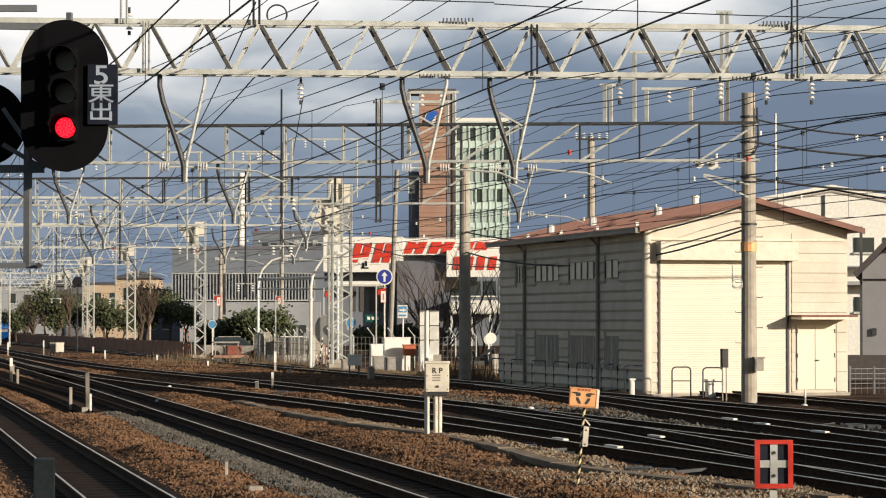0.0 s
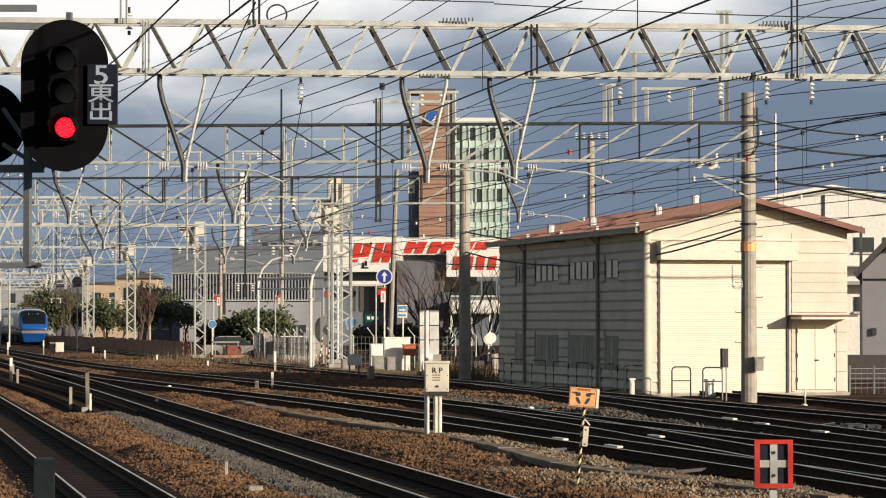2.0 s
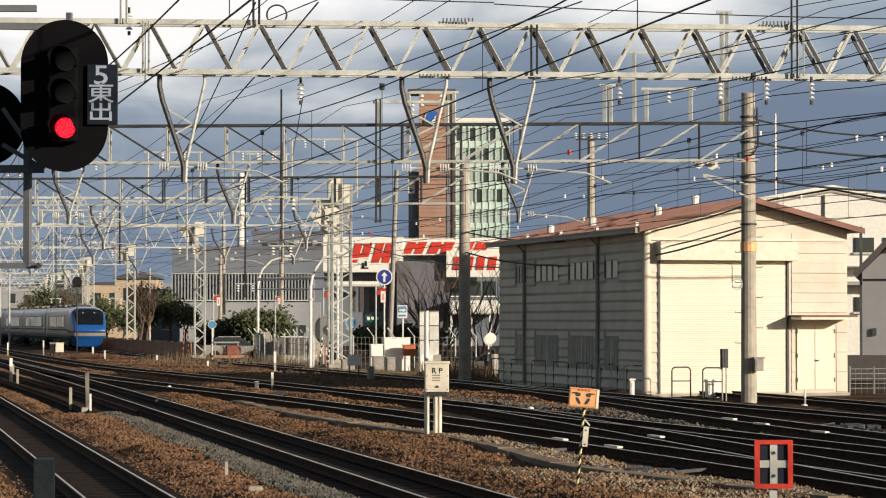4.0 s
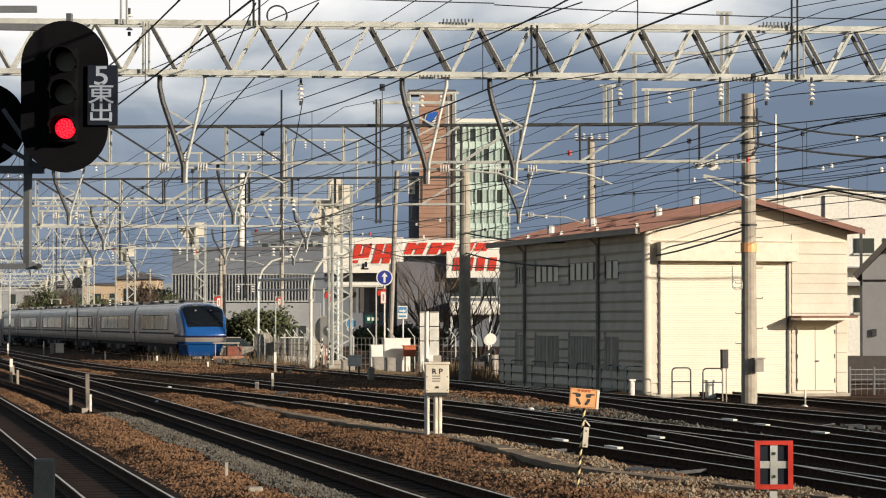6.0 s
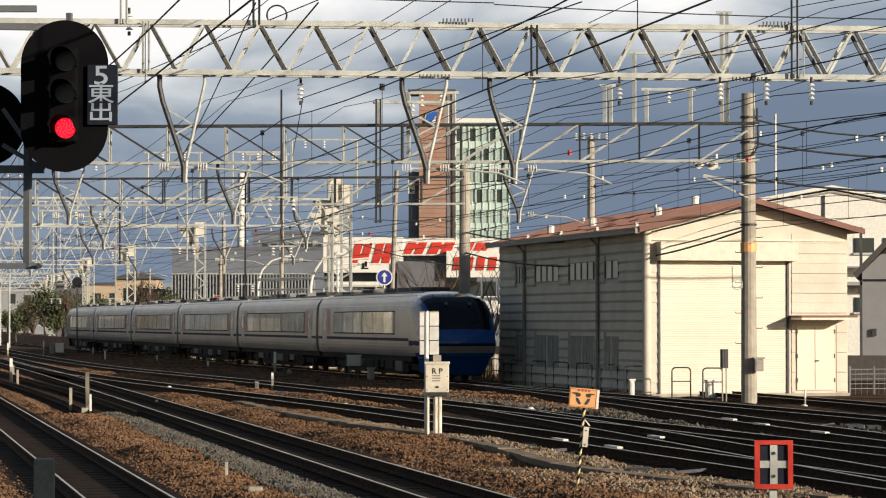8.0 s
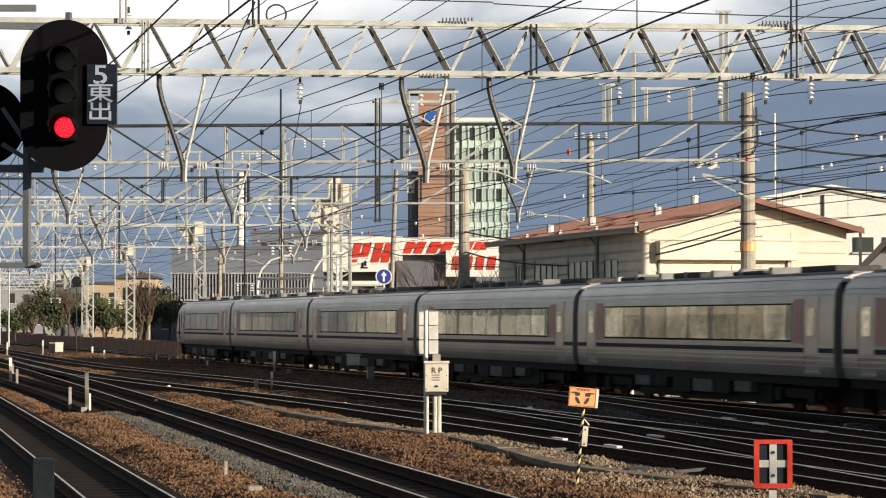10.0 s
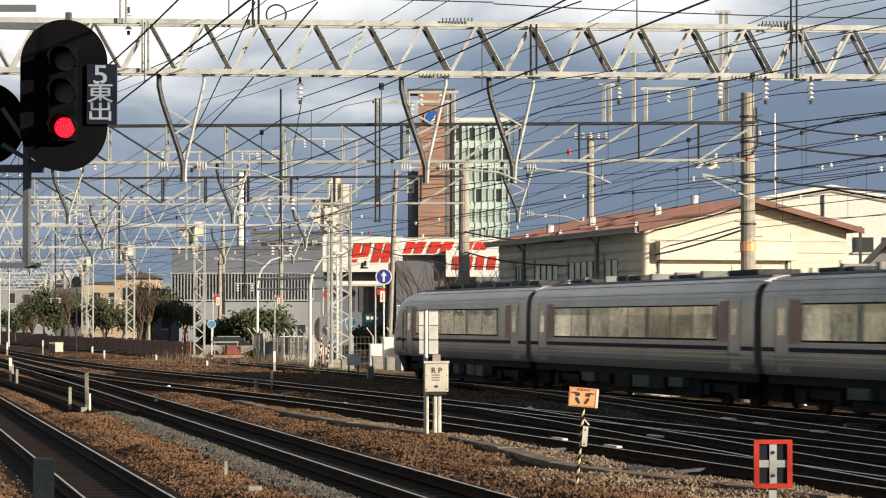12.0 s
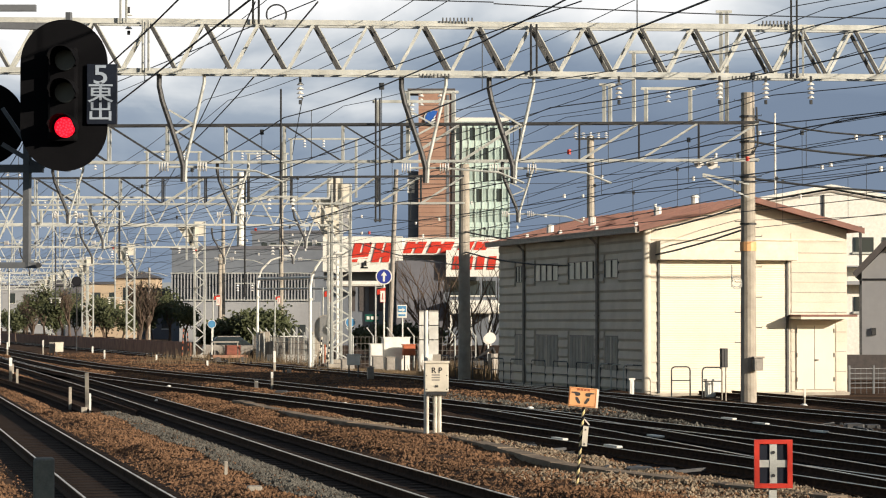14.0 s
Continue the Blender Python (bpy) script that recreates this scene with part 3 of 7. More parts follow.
# ---------------------------------------------------------------- colour-light signal in the foreground
M_LENS = mat("lit_red_lens", (0.6, 0.02, 0.02), (0.5, 0.01, 0.01), 0.3, bump=0, emit=(1.0, 0.006, 0.028), strength=0.85)
M_LENSHOT = mat("lit_red_lens_core", (0.6, 0.05, 0.05), (0.5, 0.03, 0.03), 0.3, bump=0, emit=(1.0, 0.04, 0.07), strength=1.15)
M_LENSOFF = glass("unlit_lens", (0.010, 0.012, 0.010), 0.35)
M_SIGNALBLACK = mat("soot_black_paint", (0.0075, 0.0075, 0.0085), (0.005, 0.005, 0.006), 0.9, spec=0.05, bump=0)
M_LETTER = mat("white_lettering", (0.36, 0.41, 0.48), (0.32, 0.37, 0.44), 0.5, bump=0)
M_FRAMEGREY = mat("grey_painted_steel", (0.17, 0.18, 0.19), (0.12, 0.125, 0.135), 0.6, 0.1)


def signal_head(x, y, z, lit, label, plate=True, turn=0.0, tip=0.0):
    t = thing("railway_signal", label, "railway signal", pose(x, y, z, 0, tip, turn), group="colour-light signals")
    w, hh = 0.333, 0.58
    pts = []
    for i in range(25):
        a = math.pi * i / 24
        pts.append((w * math.cos(a), hh - w + w * math.sin(a)))
    for i in range(25):
        a = math.pi + math.pi * i / 24
        pts.append((w * math.cos(a), -hh + w + w * math.sin(a)))
    bp = part("backplate", prism(B(), pts, 0.0, 0.012), M_SIGNALBLACK, t, "matt black rounded backplate")
    part("housing", box(B(), -0.11, -0.10, -0.36, 0.11, -0.001, 0.36), M_SIGNALBLACK, t, bevel=0.02)
    part("lamp_case", box(B(), -0.16, 0.013, -0.42, 0.16, 0.25, 0.36), M_SIGNALBLACK, t, bevel=0.03)
    for dz, on in ((-0.254, lit), (0.012, False), (0.256, False)):
        lens = part("lens", disc(B(), 0.025, dz, 0.078, -0.125, -0.1), M_LENS if on else M_LENSOFF, t, "glowing red lens" if on else "dark unlit lens")
        if on:
            for k in range(30):
                a, r = k * 2.4, 0.068 * math.sqrt((k + 0.5) / 30)
                part("lamp_point", disc(B(), 0.025 + r * math.cos(a), dz + r * math.sin(a), 0.008, -0.129, -0.1255, 8), M_LENSHOT, lens)
        hood = B()
        prev = None
        for i in range(15):
            a = radians(-20 + 220 * i / 14)
            cur = []
            for r in (0.098, 0.104):
                c_, s_ = r * math.cos(a), r * math.sin(a)
                cur += [hood.verts.new((0.025 + c_, -0.1, dz + s_)), hood.verts.new((0.025 + c_, -0.1 - (0.28 if math.sin(a) > 0 else 0.16), dz + s_ - 0.012))]
            if prev:
                for q in ((0, 1), (2, 3), (1, 3), (0, 2)):
                    hood.faces.new((prev[q[0]], prev[q[1]], cur[q[1]], cur[q[0]]))
            prev = cur
        part("hood", hood, M_SIGNALBLACK, t, "black lamp hood")
    if plate:
        pl = part("name_plate", box(B(), 0.178, -0.03, -0.224, 0.412, -0.014, 0.236), M_NAVY, t, "navy plate with white characters", bevel=0.004)
        for ch, dz, sz in (("5", 0.148, 0.205), ("東", 0.006, 0.165), ("出", -0.132, 0.165)):
            words(ch, sz, M_LETTER, pl, pose(0.284, -0.033, dz, 90, 0, 0), wide=1.25, bold=0.0014)
    return t


signal_head(-2.893, 20.0, 3.97, True, "black three-lamp signal showing red with navy name plate")
signal_head(-3.86, 20.6, 3.80, False, "black oblong signal head mounted on its side", False, 0, 90)


def signal_frame():
    t = thing("signal_bracket", "grey steel bracket frame that carries the signals", "bracket")
    for nm, p, q, w in (("post", (-3.225, 20.35, 2.66), (-3.225, 20.35, 3.72), 0.05), ("lower_bar", (-4.6, 20.35, 2.68), (-3.13, 20.35, 2.68), 0.045), ("middle_bar", (-4.6, 20.35, 3.43), (-3.1, 20.35, 3.43), 0.06),
                        ("brace", (-3.42, 20.35, 3.62), (-3.10, 20.35, 3.43), 0.035), ("top_bar", (-4.6, 20.35, 4.56), (-2.78, 20.35, 4.53), 0.05), ("drop_bar", (-2.9, 20.2, 4.55), (-2.9, 20.2, 3.4), 0.05), ("side_brace", (-3.42, 20.35, 3.9), (-3.1, 20.35, 3.43), 0.03),
                        ("mast", (-4.6, 20.35, GZ), (-4.6, 20.35, 5.2), 0.18), ("top_pin", (-2.90, 20.3, 4.54), (-2.90, 20.3, 4.64), 0.04), ("upper_bar", (-4.6, 20.4, 4.685), (-3.17, 20.4, 4.685), 0.05)):
        part(nm, bar(B(), p, q, w), M_FRAMEGREY, t)
    part("bolt_cap", tube(B(), [(-3.12, 20.30, 2.68), (-3.12, 20.22, 2.68)], 0.02, 6), M_STEELDARK, t)


signal_frame()


# ---------------------------------------------------------------- lineside equipment
def post_box():
    t = thing("relay_box", "cream lineside relay box lettered RP on pipe posts", "relay box", pose(-0.125, 52.4, -0.14))
    part("cabinet", box(B(), -0.235, -0.15, 0.98, 0.235, 0.15, 1.54), M_TRIM, t, "cream steel cabinet", bevel=0.012)
    part("lid", box(B(), -0.255, -0.17, 1.541, 0.255, 0.17, 1.59), M_TRIM, t, bevel=0.01)
    part("plinth_tray", box(B(), -0.2, -0.12, 0.92, 0.2, 0.12, 0.978), M_STEELDARK, t)
    for x in (-0.19, -0.03, 0.05):
        part("post", tube(B(), [(x, 0, -0.2), (x, 0, 0.93)], 0.045 if x > -0.1 else 0.035, 10), M_TRIM, t)
    part("tall_post", tube(B(), [(-0.215, 0.25, -0.2), (-0.215, 0.25, 2.58)], 0.045, 10), M_WHITE, t, "white pipe post")
    part("cap", box(B(), -0.08, -0.06, 1.592, 0.08, 0.06, 1.72), M_CONC, t)
    words("R P", 0.155, M_BLACK, t, pose(0.0, -0.154, 1.40, 90, 0, 0), bold=0.002)
    for z in (1.30, 1.25, 1.20):
        part("marking", box(B(), -0.10, -0.153, z, 0.06, -0.1505, z + 0.025), M_GUTTER, t, "unreadable small marking")
    part("lock", box(B(), -0.03, -0.165, 1.07, 0.03, -0.151, 1.11), M_STEELDARK, t)
    for x in (-0.2, 0.2):
        for z in (1.03, 1.3):
            part("rivet", disc(B(), x, z, 0.012, -0.158, -0.1505, 8), M_STEELDARK, t)


post_box()


def slat_boards():
    t = thing("marker_boards", "pair of tall white slatted boards on a post", "marker board", pose(-0.36, 62.0, -0.15))
    for x0, x1 in ((-0.20, -0.075), (0.03, 0.25)):
        for i in range(3):
            part("board", box(B(), x0, -0.02, 1.62 + i * 0.34, x1, 0.02, 1.94 + i * 0.34), M_WHITE, t, bevel=0.004)
        part("batten", box(B(), x0, -0.035, 2.62, x1, -0.021, 2.645), M_GUTTER, t)
    part("post", tube(B(), [(-0.02, 0.05, -0.2), (-0.02, 0.05, 2.65)], 0.03, 8), M_WHITE, t)
    for z in (1.8, 2.4):
        part("crossbar", box(B(), -0.2, 0.022, z, 0.25, 0.045, z + 0.04), M_STEEL, t)


slat_boards()


def caution_sign():
    t = thing("warning_sign", "orange warning board on a leaning yellow and black striped pole", "warning sign", pose(1.874, 36.9, -0.12, 0, 5.0, 0))
    n, seg, r = 19, 10, 0.021
    for i in range(n):
        bm, rings = B(), []
        for k in range(2):
            z = -0.12 + 1.3 * (i + k) / n
            rings.append([bm.verts.new((r * math.cos(a * math.tau / seg), r * math.sin(a * math.tau / seg), z + 1.5 * r * math.cos(a * math.tau / seg))) for a in range(seg)])
        for a in range(seg):
            bm.faces.new((rings[0][a], rings[0][(a + 1) % seg], rings[1][(a + 1) % seg], rings[1][a]))
        bm.faces.new(rings[0][::-1]), bm.faces.new(rings[1])
        part("stripe", bm, M_PALEYELLOW if i % 2 else M_BLACK, t)
    bd = part("board", box(B(), -0.225, -0.045, 1.165, 0.165, -0.03, 1.435), M_ORANGE, t, "orange board with dark symbols", bevel=0.004)
    part("back_board", box(B(), -0.19, -0.026, 1.165, 0.195, -0.01, 1.43), M_WHITE, t, "white back board")
    for s in (-1, 1):
        c = -0.03 + s * 0.07
        part("symbol", prism(B(), [(c - s * 0.035, 1.335), (c - s * 0.03, 1.36), (c + s * 0.02, 1.372), (c + s * 0.09, 1.368), (c + s * 0.09, 1.355), (c + s * 0.04, 1.348), (c + s * 0.03, 1.315), (c - s * 0.02, 1.315)], -0.05, -0.0455), M_STEELDARK, bd)
        part("symbol", prism(B(), [(c - s * 0.035, 1.205), (c - s * 0.045, 1.225), (c - s * 0.005, 1.295), (c + s * 0.03, 1.298), (c + s * 0.025, 1.262), (c - s * 0.005, 1.215)], -0.05, -0.0455), M_STEELDARK, bd)
    for k in range(4):
        part("marking", box(B(), -0.115 + k * 0.048, -0.05, 1.392, -0.08 + k * 0.048, -0.0455, 1.420), M_RUSTORANGE, bd, "unreadable red marking")
    for x0, x1, z0, z1 in ((-0.215, 0.155, 1.418, 1.424), (-0.215, 0.155, 1.176, 1.182), (-0.215, -0.209, 1.183, 1.417), (0.149, 0.155, 1.183, 1.417)):
        part("border_line", box(B(), x0, -0.049, z0, x1, -0.0455, z1), M_RUSTORANGE, bd)
    part("bracket", bar(B(), (0.02, -0.01, 1.0), (0.10, -0.01, 0.92), 0.02), M_TRIM, t)
    tg = part("tag", box(B(), 0.015, -0.04, 0.62, 0.09, -0.025, 0.90), M_TRIM, t, "small cream tag")
    for z in (0.65, 0.85):
        part("bolt", disc(B(), 0.05, z, 0.012, -0.048, -0.0405, 8), M_STEELDARK, tg)


M_PALEYELLOW = mat("faded_yellow_paint", (0.80, 0.66, 0.34), (0.66, 0.52, 0.24), 0.6)
M_RUSTORANGE = mat("faded_orange_red", (0.50, 0.13, 0.05), (0.34, 0.09, 0.04), 0.6)
caution_sign()


def cross_sign():
    t = thing("stop_marker", "black marker board with pale cross and red frame", "marker board", pose(3.89, 31.0, 0.0))
    part("board", box(B(), -0.215, 0.0, 0.29, 0.215, 0.02, 0.84), M_NAVY, t, "black board")
    for nm, a in (("frame_side", (-0.225, 0.28, -0.165, 0.85)), ("frame_side", (0.165, 0.28, 0.225, 0.85)), ("frame_top", (-0.164, 0.80, 0.164, 0.85)), ("frame_bottom", (-0.164, 0.28, 0.164, 0.335))):
        part(nm, box(B(), a[0], -0.035, a[1], a[2], 0.022, a[3]), M_RED, t, "red frame")
    part("cross_bar", box(B(), -0.163, -0.015, 0.525, 0.163, -0.001, 0.61), M_STEEL, t, "pale grey bar")
    part("cross_upright", box(B(), -0.043, -0.021, 0.337, 0.043, -0.001, 0.798), M_STEEL, t, "pale grey bar")
    for z in (0.43, 0.70):
        part("bolt", disc(B(), 0, z, 0.02, -0.034, -0.0215, 10), M_STEELDARK, t)
    part("post", box(B(), -0.045, 0.024, -0.25, 0.045, 0.07, 0.8), M_STEEL, t)


cross_sign()


M_MOSS = mat("mossy_concrete", (0.26, 0.26, 0.22), (0.14, 0.145, 0.125), 0.9, scale=6)


def stub_post(x, y, w, top, material, label, cap=None, name="marker_post", lean=0):
    w = w if name == "concrete_post" else w * (0.42 if cap else 0.6)
    t = thing(name, label, "post", pose(x, y, GZ, lean, lean, 8), group="lineside posts")
    part("shaft", box(B(), -w / 2, -w / 2, -0.2, w / 2, w / 2, top), material, t, bevel=w * 0.12)
    if cap:
        part("cap", box(B(), -w * 0.52, -w * 0.52, top + 0.003, w * 0.52, w * 0.52, top + cap), M_WHITE, t, "white painted top")


stub_post(-3.64, 24.0, 0.19, 1.2, M_MOSS, "square mossy dark concrete post close to the track", name="concrete_post")
stub_post(-9.13, 67.5, 0.17, 1.12, M_CONC, "leaning concrete marker post", None, lean=-1)
stub_post(-8.90, 66.3, 0.09, 0.62, M_WHITE, "short white post at the foot of a concrete one")
stub_post(-9.12, 66.8, 0.26, 0.26, M_CONC, "low weathered concrete block")
stub_post(-16.5, 100.3, 0.26, 0.72, M_CONC, "concrete post with white top", 0.32)
stub_post(-19.0, 116.0, 0.2, 0.55, M_CONC, "plain concrete post beside the track")
stub_post(-10.21, 72.0, 0.14, 0.64, M_CONC, "weathered concrete stub beside the track")
stub_post(-16.2, 100.0, 0.16, 0.62, M_CONC, "weathered concrete stub beside the track")
stub_post(-6.05, 93.0, 0.2, 0.42, M_CONC, "concrete stub with white top", 0.22)
stub_post(-6.62, 93.2, 0.32, 0.3, M_GUTTER, "grey junction stub beside the track", 0.02)
stub_post(-7.5, 117.0, 0.26, 0.6, M_CONC, "concrete post with white top", 0.5)
stub_post(-6.9, 114.0, 0.2, 0.4, M_STEELDARK, "dark steel stub beside the track")
stub_post(-6.7, 114.4, 0.3, 0.35, M_GUTTER, "grey steel stub beside the track")
stub_post(-16.9, 155.0, 0.25, 0.15, M_CONC, "short white marker post", 0.3)
stub_post(-12.1, 135.0, 0.22, 0.1, M_CONC, "short white marker post", 0.3)
stub_post(-25.2, 189.0, 0.28, 0.15, M_CONC, "short white marker post", 0.45)
stub_post(-21.9, 170.0, 0.22, 0.15, M_CONC, "short white marker post", 0.4)
stub_post(-20.6, 160.0, 0.2, 0.15, M_CONC, "short white marker post", 0.35)
stub_post(-29.5, 178.0, 0.25, 0.5, M_CONC, "short white marker post", 0.5)
stub_post(-28.0, 184.0, 0.22, 0.6, M_CONC, "short white marker post", 0.5)
stub_post(10.25, 74.5, 0.1, 0.28, M_CONC, "short white marker post", 0.25)
stub_post(-3.26, 39.5, 0.08, 0.34, M_CONC, "weathered concrete stub beside the track")
stub_post(-2.53, 35.3, 0.34, 0.24, M_CONC, "low weathered concrete block")




def small_box(x, y, w, dpt, z0, z1, material, label, legs=True, name="lineside_cabinet"):
    t = thing(name, label, "cabinet", pose(x, y, GZ, 0, 0, 10), group="lineside cabinets")
    part("body", box(B(), -w / 2, -dpt / 2, z0, w / 2, dpt / 2, z1), material, t, bevel=0.02)
    part("lid", box(B(), -w / 2 - 0.03, -dpt / 2 - 0.03, z1 + 0.002, w / 2 + 0.03, dpt / 2 + 0.03, z1 + 0.05), material, t)
    part("door_panel", box(B(), -w / 2 + 0.05, -dpt / 2 - 0.012, z0 + 0.06, w / 2 - 0.05, -dpt / 2 - 0.001, z1 - 0.05), material, t)
    if legs:
        for s in (-1, 1):
            part("leg", box(B(), s * w * 0.35 - 0.03, -0.03, -0.2, s * w * 0.35 + 0.03, 0.03, z0), M_STEELDARK, t)
    return t


small_box(-26.0, 178.0, 0.55, 0.4, 0.35, 0.95, M_TRIM, "small cream lineside cabinet on legs")
small_box(-26.6, 178.6, 0.3, 0.3, 0.25, 0.95, M_GUTTER, "small grey lineside cabinet on legs")
small_box(-3.68, 108.2, 0.55, 0.06, 0.62, 1.03, M_WHITE, "grey board on a single post")
small_box(-2.8, 101.5, 0.24, 0.24, 0.2, 0.62, M_GUTTER, "narrow grey lineside equipment box")
small_box(-0.75, 128.0, 0.9, 0.6, 0.0, 1.25, M_WHITE, "white electrical cabinet beside the fence", False)
small_box(-2.35, 130.0, 1.3, 0.8, 0.0, 1.6, M_WHITE, "large white electrical cabinet beside the fence", False)
small_box(-3.3, 129.0, 0.6, 0.5, 0.25, 1.28, M_WHITE, "white electrical cabinet on legs")
small_box(-3.1, 124.5, 0.5, 0.4, 0.15, 0.75, M_GUTTER, "grey electrical cabinet beside the fence")
small_box(-2.5, 124.5, 0.4, 0.4, 0.1, 0.7, M_GUTTER, "grey electrical cabinet beside the fence")
small_box(-1.68, 129.0, 0.6, 0.4, 0.75, 1.25, M_RUSTORANGE, "orange-red box on short legs")
small_box(-4.5, 124.0, 0.6, 0.4, 0.0, 0.62, M_GUTTER, "grey electrical cabinet beside the fence")
small_box(9.32, 77.72, 0.27, 0.18, 0.98, 1.34, M_GUTTER, "grey junction box fixed to the pole", False)
t_ = thing("control_box", "dark grey control box on two thin pale legs", "control box", pose(8.44, 79.0, GZ, 0, 0, 10))
part("body", box(B(), -0.11, -0.07, 1.05, 0.11, 0.07, 1.62), M_STEELDARK, t_, bevel=0.01)
part("seam", box(B(), -0.006, -0.076, 1.07, 0.006, -0.071, 1.60), M_BLACK, t_)
for s_ in (-1, 1):
    part("leg", tube(B(), [(s_ * 0.06, 0, -0.2), (s_ * 0.06, 0, 1.05)], 0.022, 8), M_CONC, t_)
small_box(5.9, 82.3, 0.14, 0.14, 0.05, 0.6, M_WHITE, "thin white box beside the shed", False)
small_box(8.55, 83.5, 0.4, 0.4, 0.0, 0.55, M_WHITE, "white bin beside the shed shutter", False)


def white_stone(x, y, w):
    bm = B()
    bmesh.ops.create_icosphere(bm, subdivisions=2, radius=0.5)
    for v in bm.verts:
        v.co = Vector((v.co.x * w, v.co.y * w * 1.2, max(0, v.co.z) * w * 0.7)) * (1 + 0.15 * noise.noise(v.co * 3 + Vector((x, y, 0))))
    ob = part("marker_stone", bm, M_WHITE, None, smooth=True)
    ob.location = (x, y, -0.10)
    tagged(ob, "white painted marker stone on the ballast", "stone", "white marker stones")


for x, y, w in ((-2.75, 73.5, 0.22), (2.33, 70.3, 0.2), (9.95, 72.5, 0.22), (-8.35, 77.0, 0.2), (0.65, 49.0, 0.12), (-9.8, 94.0, 0.16)):
    white_stone(x, y, w)


def flat_plate(x, y, L, w, z=0.0):
    ob = part("point_plate", box(B(), -L / 2, -w / 2, -0.02, L / 2, w / 2, 0.02), M_WHITE, None, bevel=0.008)
    ob.matrix_basis = pose(x, y, z, 0, 0, YARD_TURN)
    tagged(ob, "bright worn steel plate between the rails", "plate", "bright plates on the points")


for x, y in ((6.58, 60.55), (6.96, 57.56), (7.65, 53.45), (2.22, 50.13), (4.15, 51.36), (3.05, 47.2)):
    flat_plate(x, y, 0.75, 0.11, 0.004)


def hoop(x, y, w, top, turn, label="dark tubular barrier hoop", col=None, mid=True):
    t = thing("barrier_hoop", label, "barrier", pose(x, y, GZ, 0, 0, turn), group="tube barriers beside the shed")
    r = 0.12
    pts = [(-w / 2, 0, -0.1), (-w / 2, 0, top - r)] + [(-w / 2 + r - r * math.cos(a), 0, top - r + r * math.sin(a)) for a in (0.5, 1.0, 1.57)] + [(w / 2 - r + r * math.sin(a), 0, top - r + r * math.cos(a)) for a in (0.0, 0.5, 1.0, 1.57)] + [(w / 2, 0, -0.1)]
    part("hoop", tube(B(), pts, 0.025, 6), col or M_STEELDARK, t)
    if mid:
        part("rail", tube(B(), [(-w / 2, 0, top * 0.55), (w / 2, 0, top * 0.55)], 0.02, 6), col or M_STEELDARK, t)


hoop(7.60, 84.0, 0.62, 0.98, 12)
hoop(8.50, 83.0, 0.65, 0.98, 12)
for i in range(10):
    p = yard(-106.2 + i * 2.75, -27.75)
    hoop(p.x, p.y, 1.75, 1.0, YARD_TURN)
for i in range(4):
    p = yard(-85.6 + i * 1.3, -27.7)
    hoop(p.x, p.y, 0.55, 1.0, YARD_TURN + 50, "pale worn tubular barrier hoop", M_STEEL, False)


def striped_pole(x, y, top, lean, a_, b_, label):
    t = thing("striped_pole", label, "striped pole", pose(x, y, GZ, 0, lean, 0), group="striped guard poles")
    n = 12
    for i in range(n):
        part("band", tube(B(), [(0, 0, -0.05 + top * i / n), (0, 0, -0.05 + top * (i + 1) / n)], 0.035, 8), b_ if i % 2 else a_, t)


striped_pole(3.65, 97.5, 1.15, -22, M_BLACK, M_TRIM, "leaning black and pale striped guard pole")
striped_pole(4.15, 95.5, 1.05, -20, M_BLACK, M_TRIM, "leaning black and pale striped guard pole")
striped_pole(-6.3, 133.0, 1.7, 6, M_BLACK, M_TRIM, "black and pale striped guard pole")
striped_pole(-5.9, 133.4, 1.6, 6, M_BLACK, M_TRIM, "black and pale striped guard pole")
striped_pole(-16.0, 161.0, 2.2, 3, M_RUSTORANGE, M_BLACK, "orange and black striped guard pole")
striped_pole(-15.6, 161.3, 1.9, -3, M_RUSTORANGE, M_BLACK, "orange and black striped guard pole")


def point_machine(u, v, n, seed):
    rnd = random.Random(seed)
    t = thing("point_machine", "low grey point machine and rods among the sleepers", "point machine", group="point machines")
    for i in range(n):
        p = yard(u + rnd.uniform(-2.2, 2.2), v + rnd.uniform(-0.5, 0.5), -0.12)
        q = p + Vector((rnd.uniform(-0.7, 0.7), rnd.uniform(-0.6, 0.6), rnd.uniform(0, 0.05)))
        part("rod", bar(B(), p, q, 0.05), M_STEELDARK, t)
    c = yard(u, v, 0)
    part("machine_box", box(B(), c.x - 0.3, c.y - 0.25, -0.2, c.x + 0.1, c.y + 0.25, -0.02), M_STEELDARK, t, "low dark machine case", bevel=0.03)
    part("cover", box(B(), c.x + 0.15, c.y - 0.2, -0.2, c.x + 0.45, c.y + 0.1, -0.04), M_STEELDARK, t, bevel=0.02)


point_machine(-84.0, -16.6, 14, 1)
point_machine(-54.0, -25.9 + 2.3, 12, 2)
point_machine(-47.0, -13.6, 9, 3)
point_machine(-38.8, -13.4, 9, 4)


# ---------------------------------------------------------------- overhead line equipment
def insulator(bm, x, y, z, n=3, r=0.07, step=0.075):
    for i in range(n):
        zz = z - i * step
        tube(bm, [(x, y, zz), (x, y, zz - step * 0.55)], r * 0.35, 10, r)
    return bm


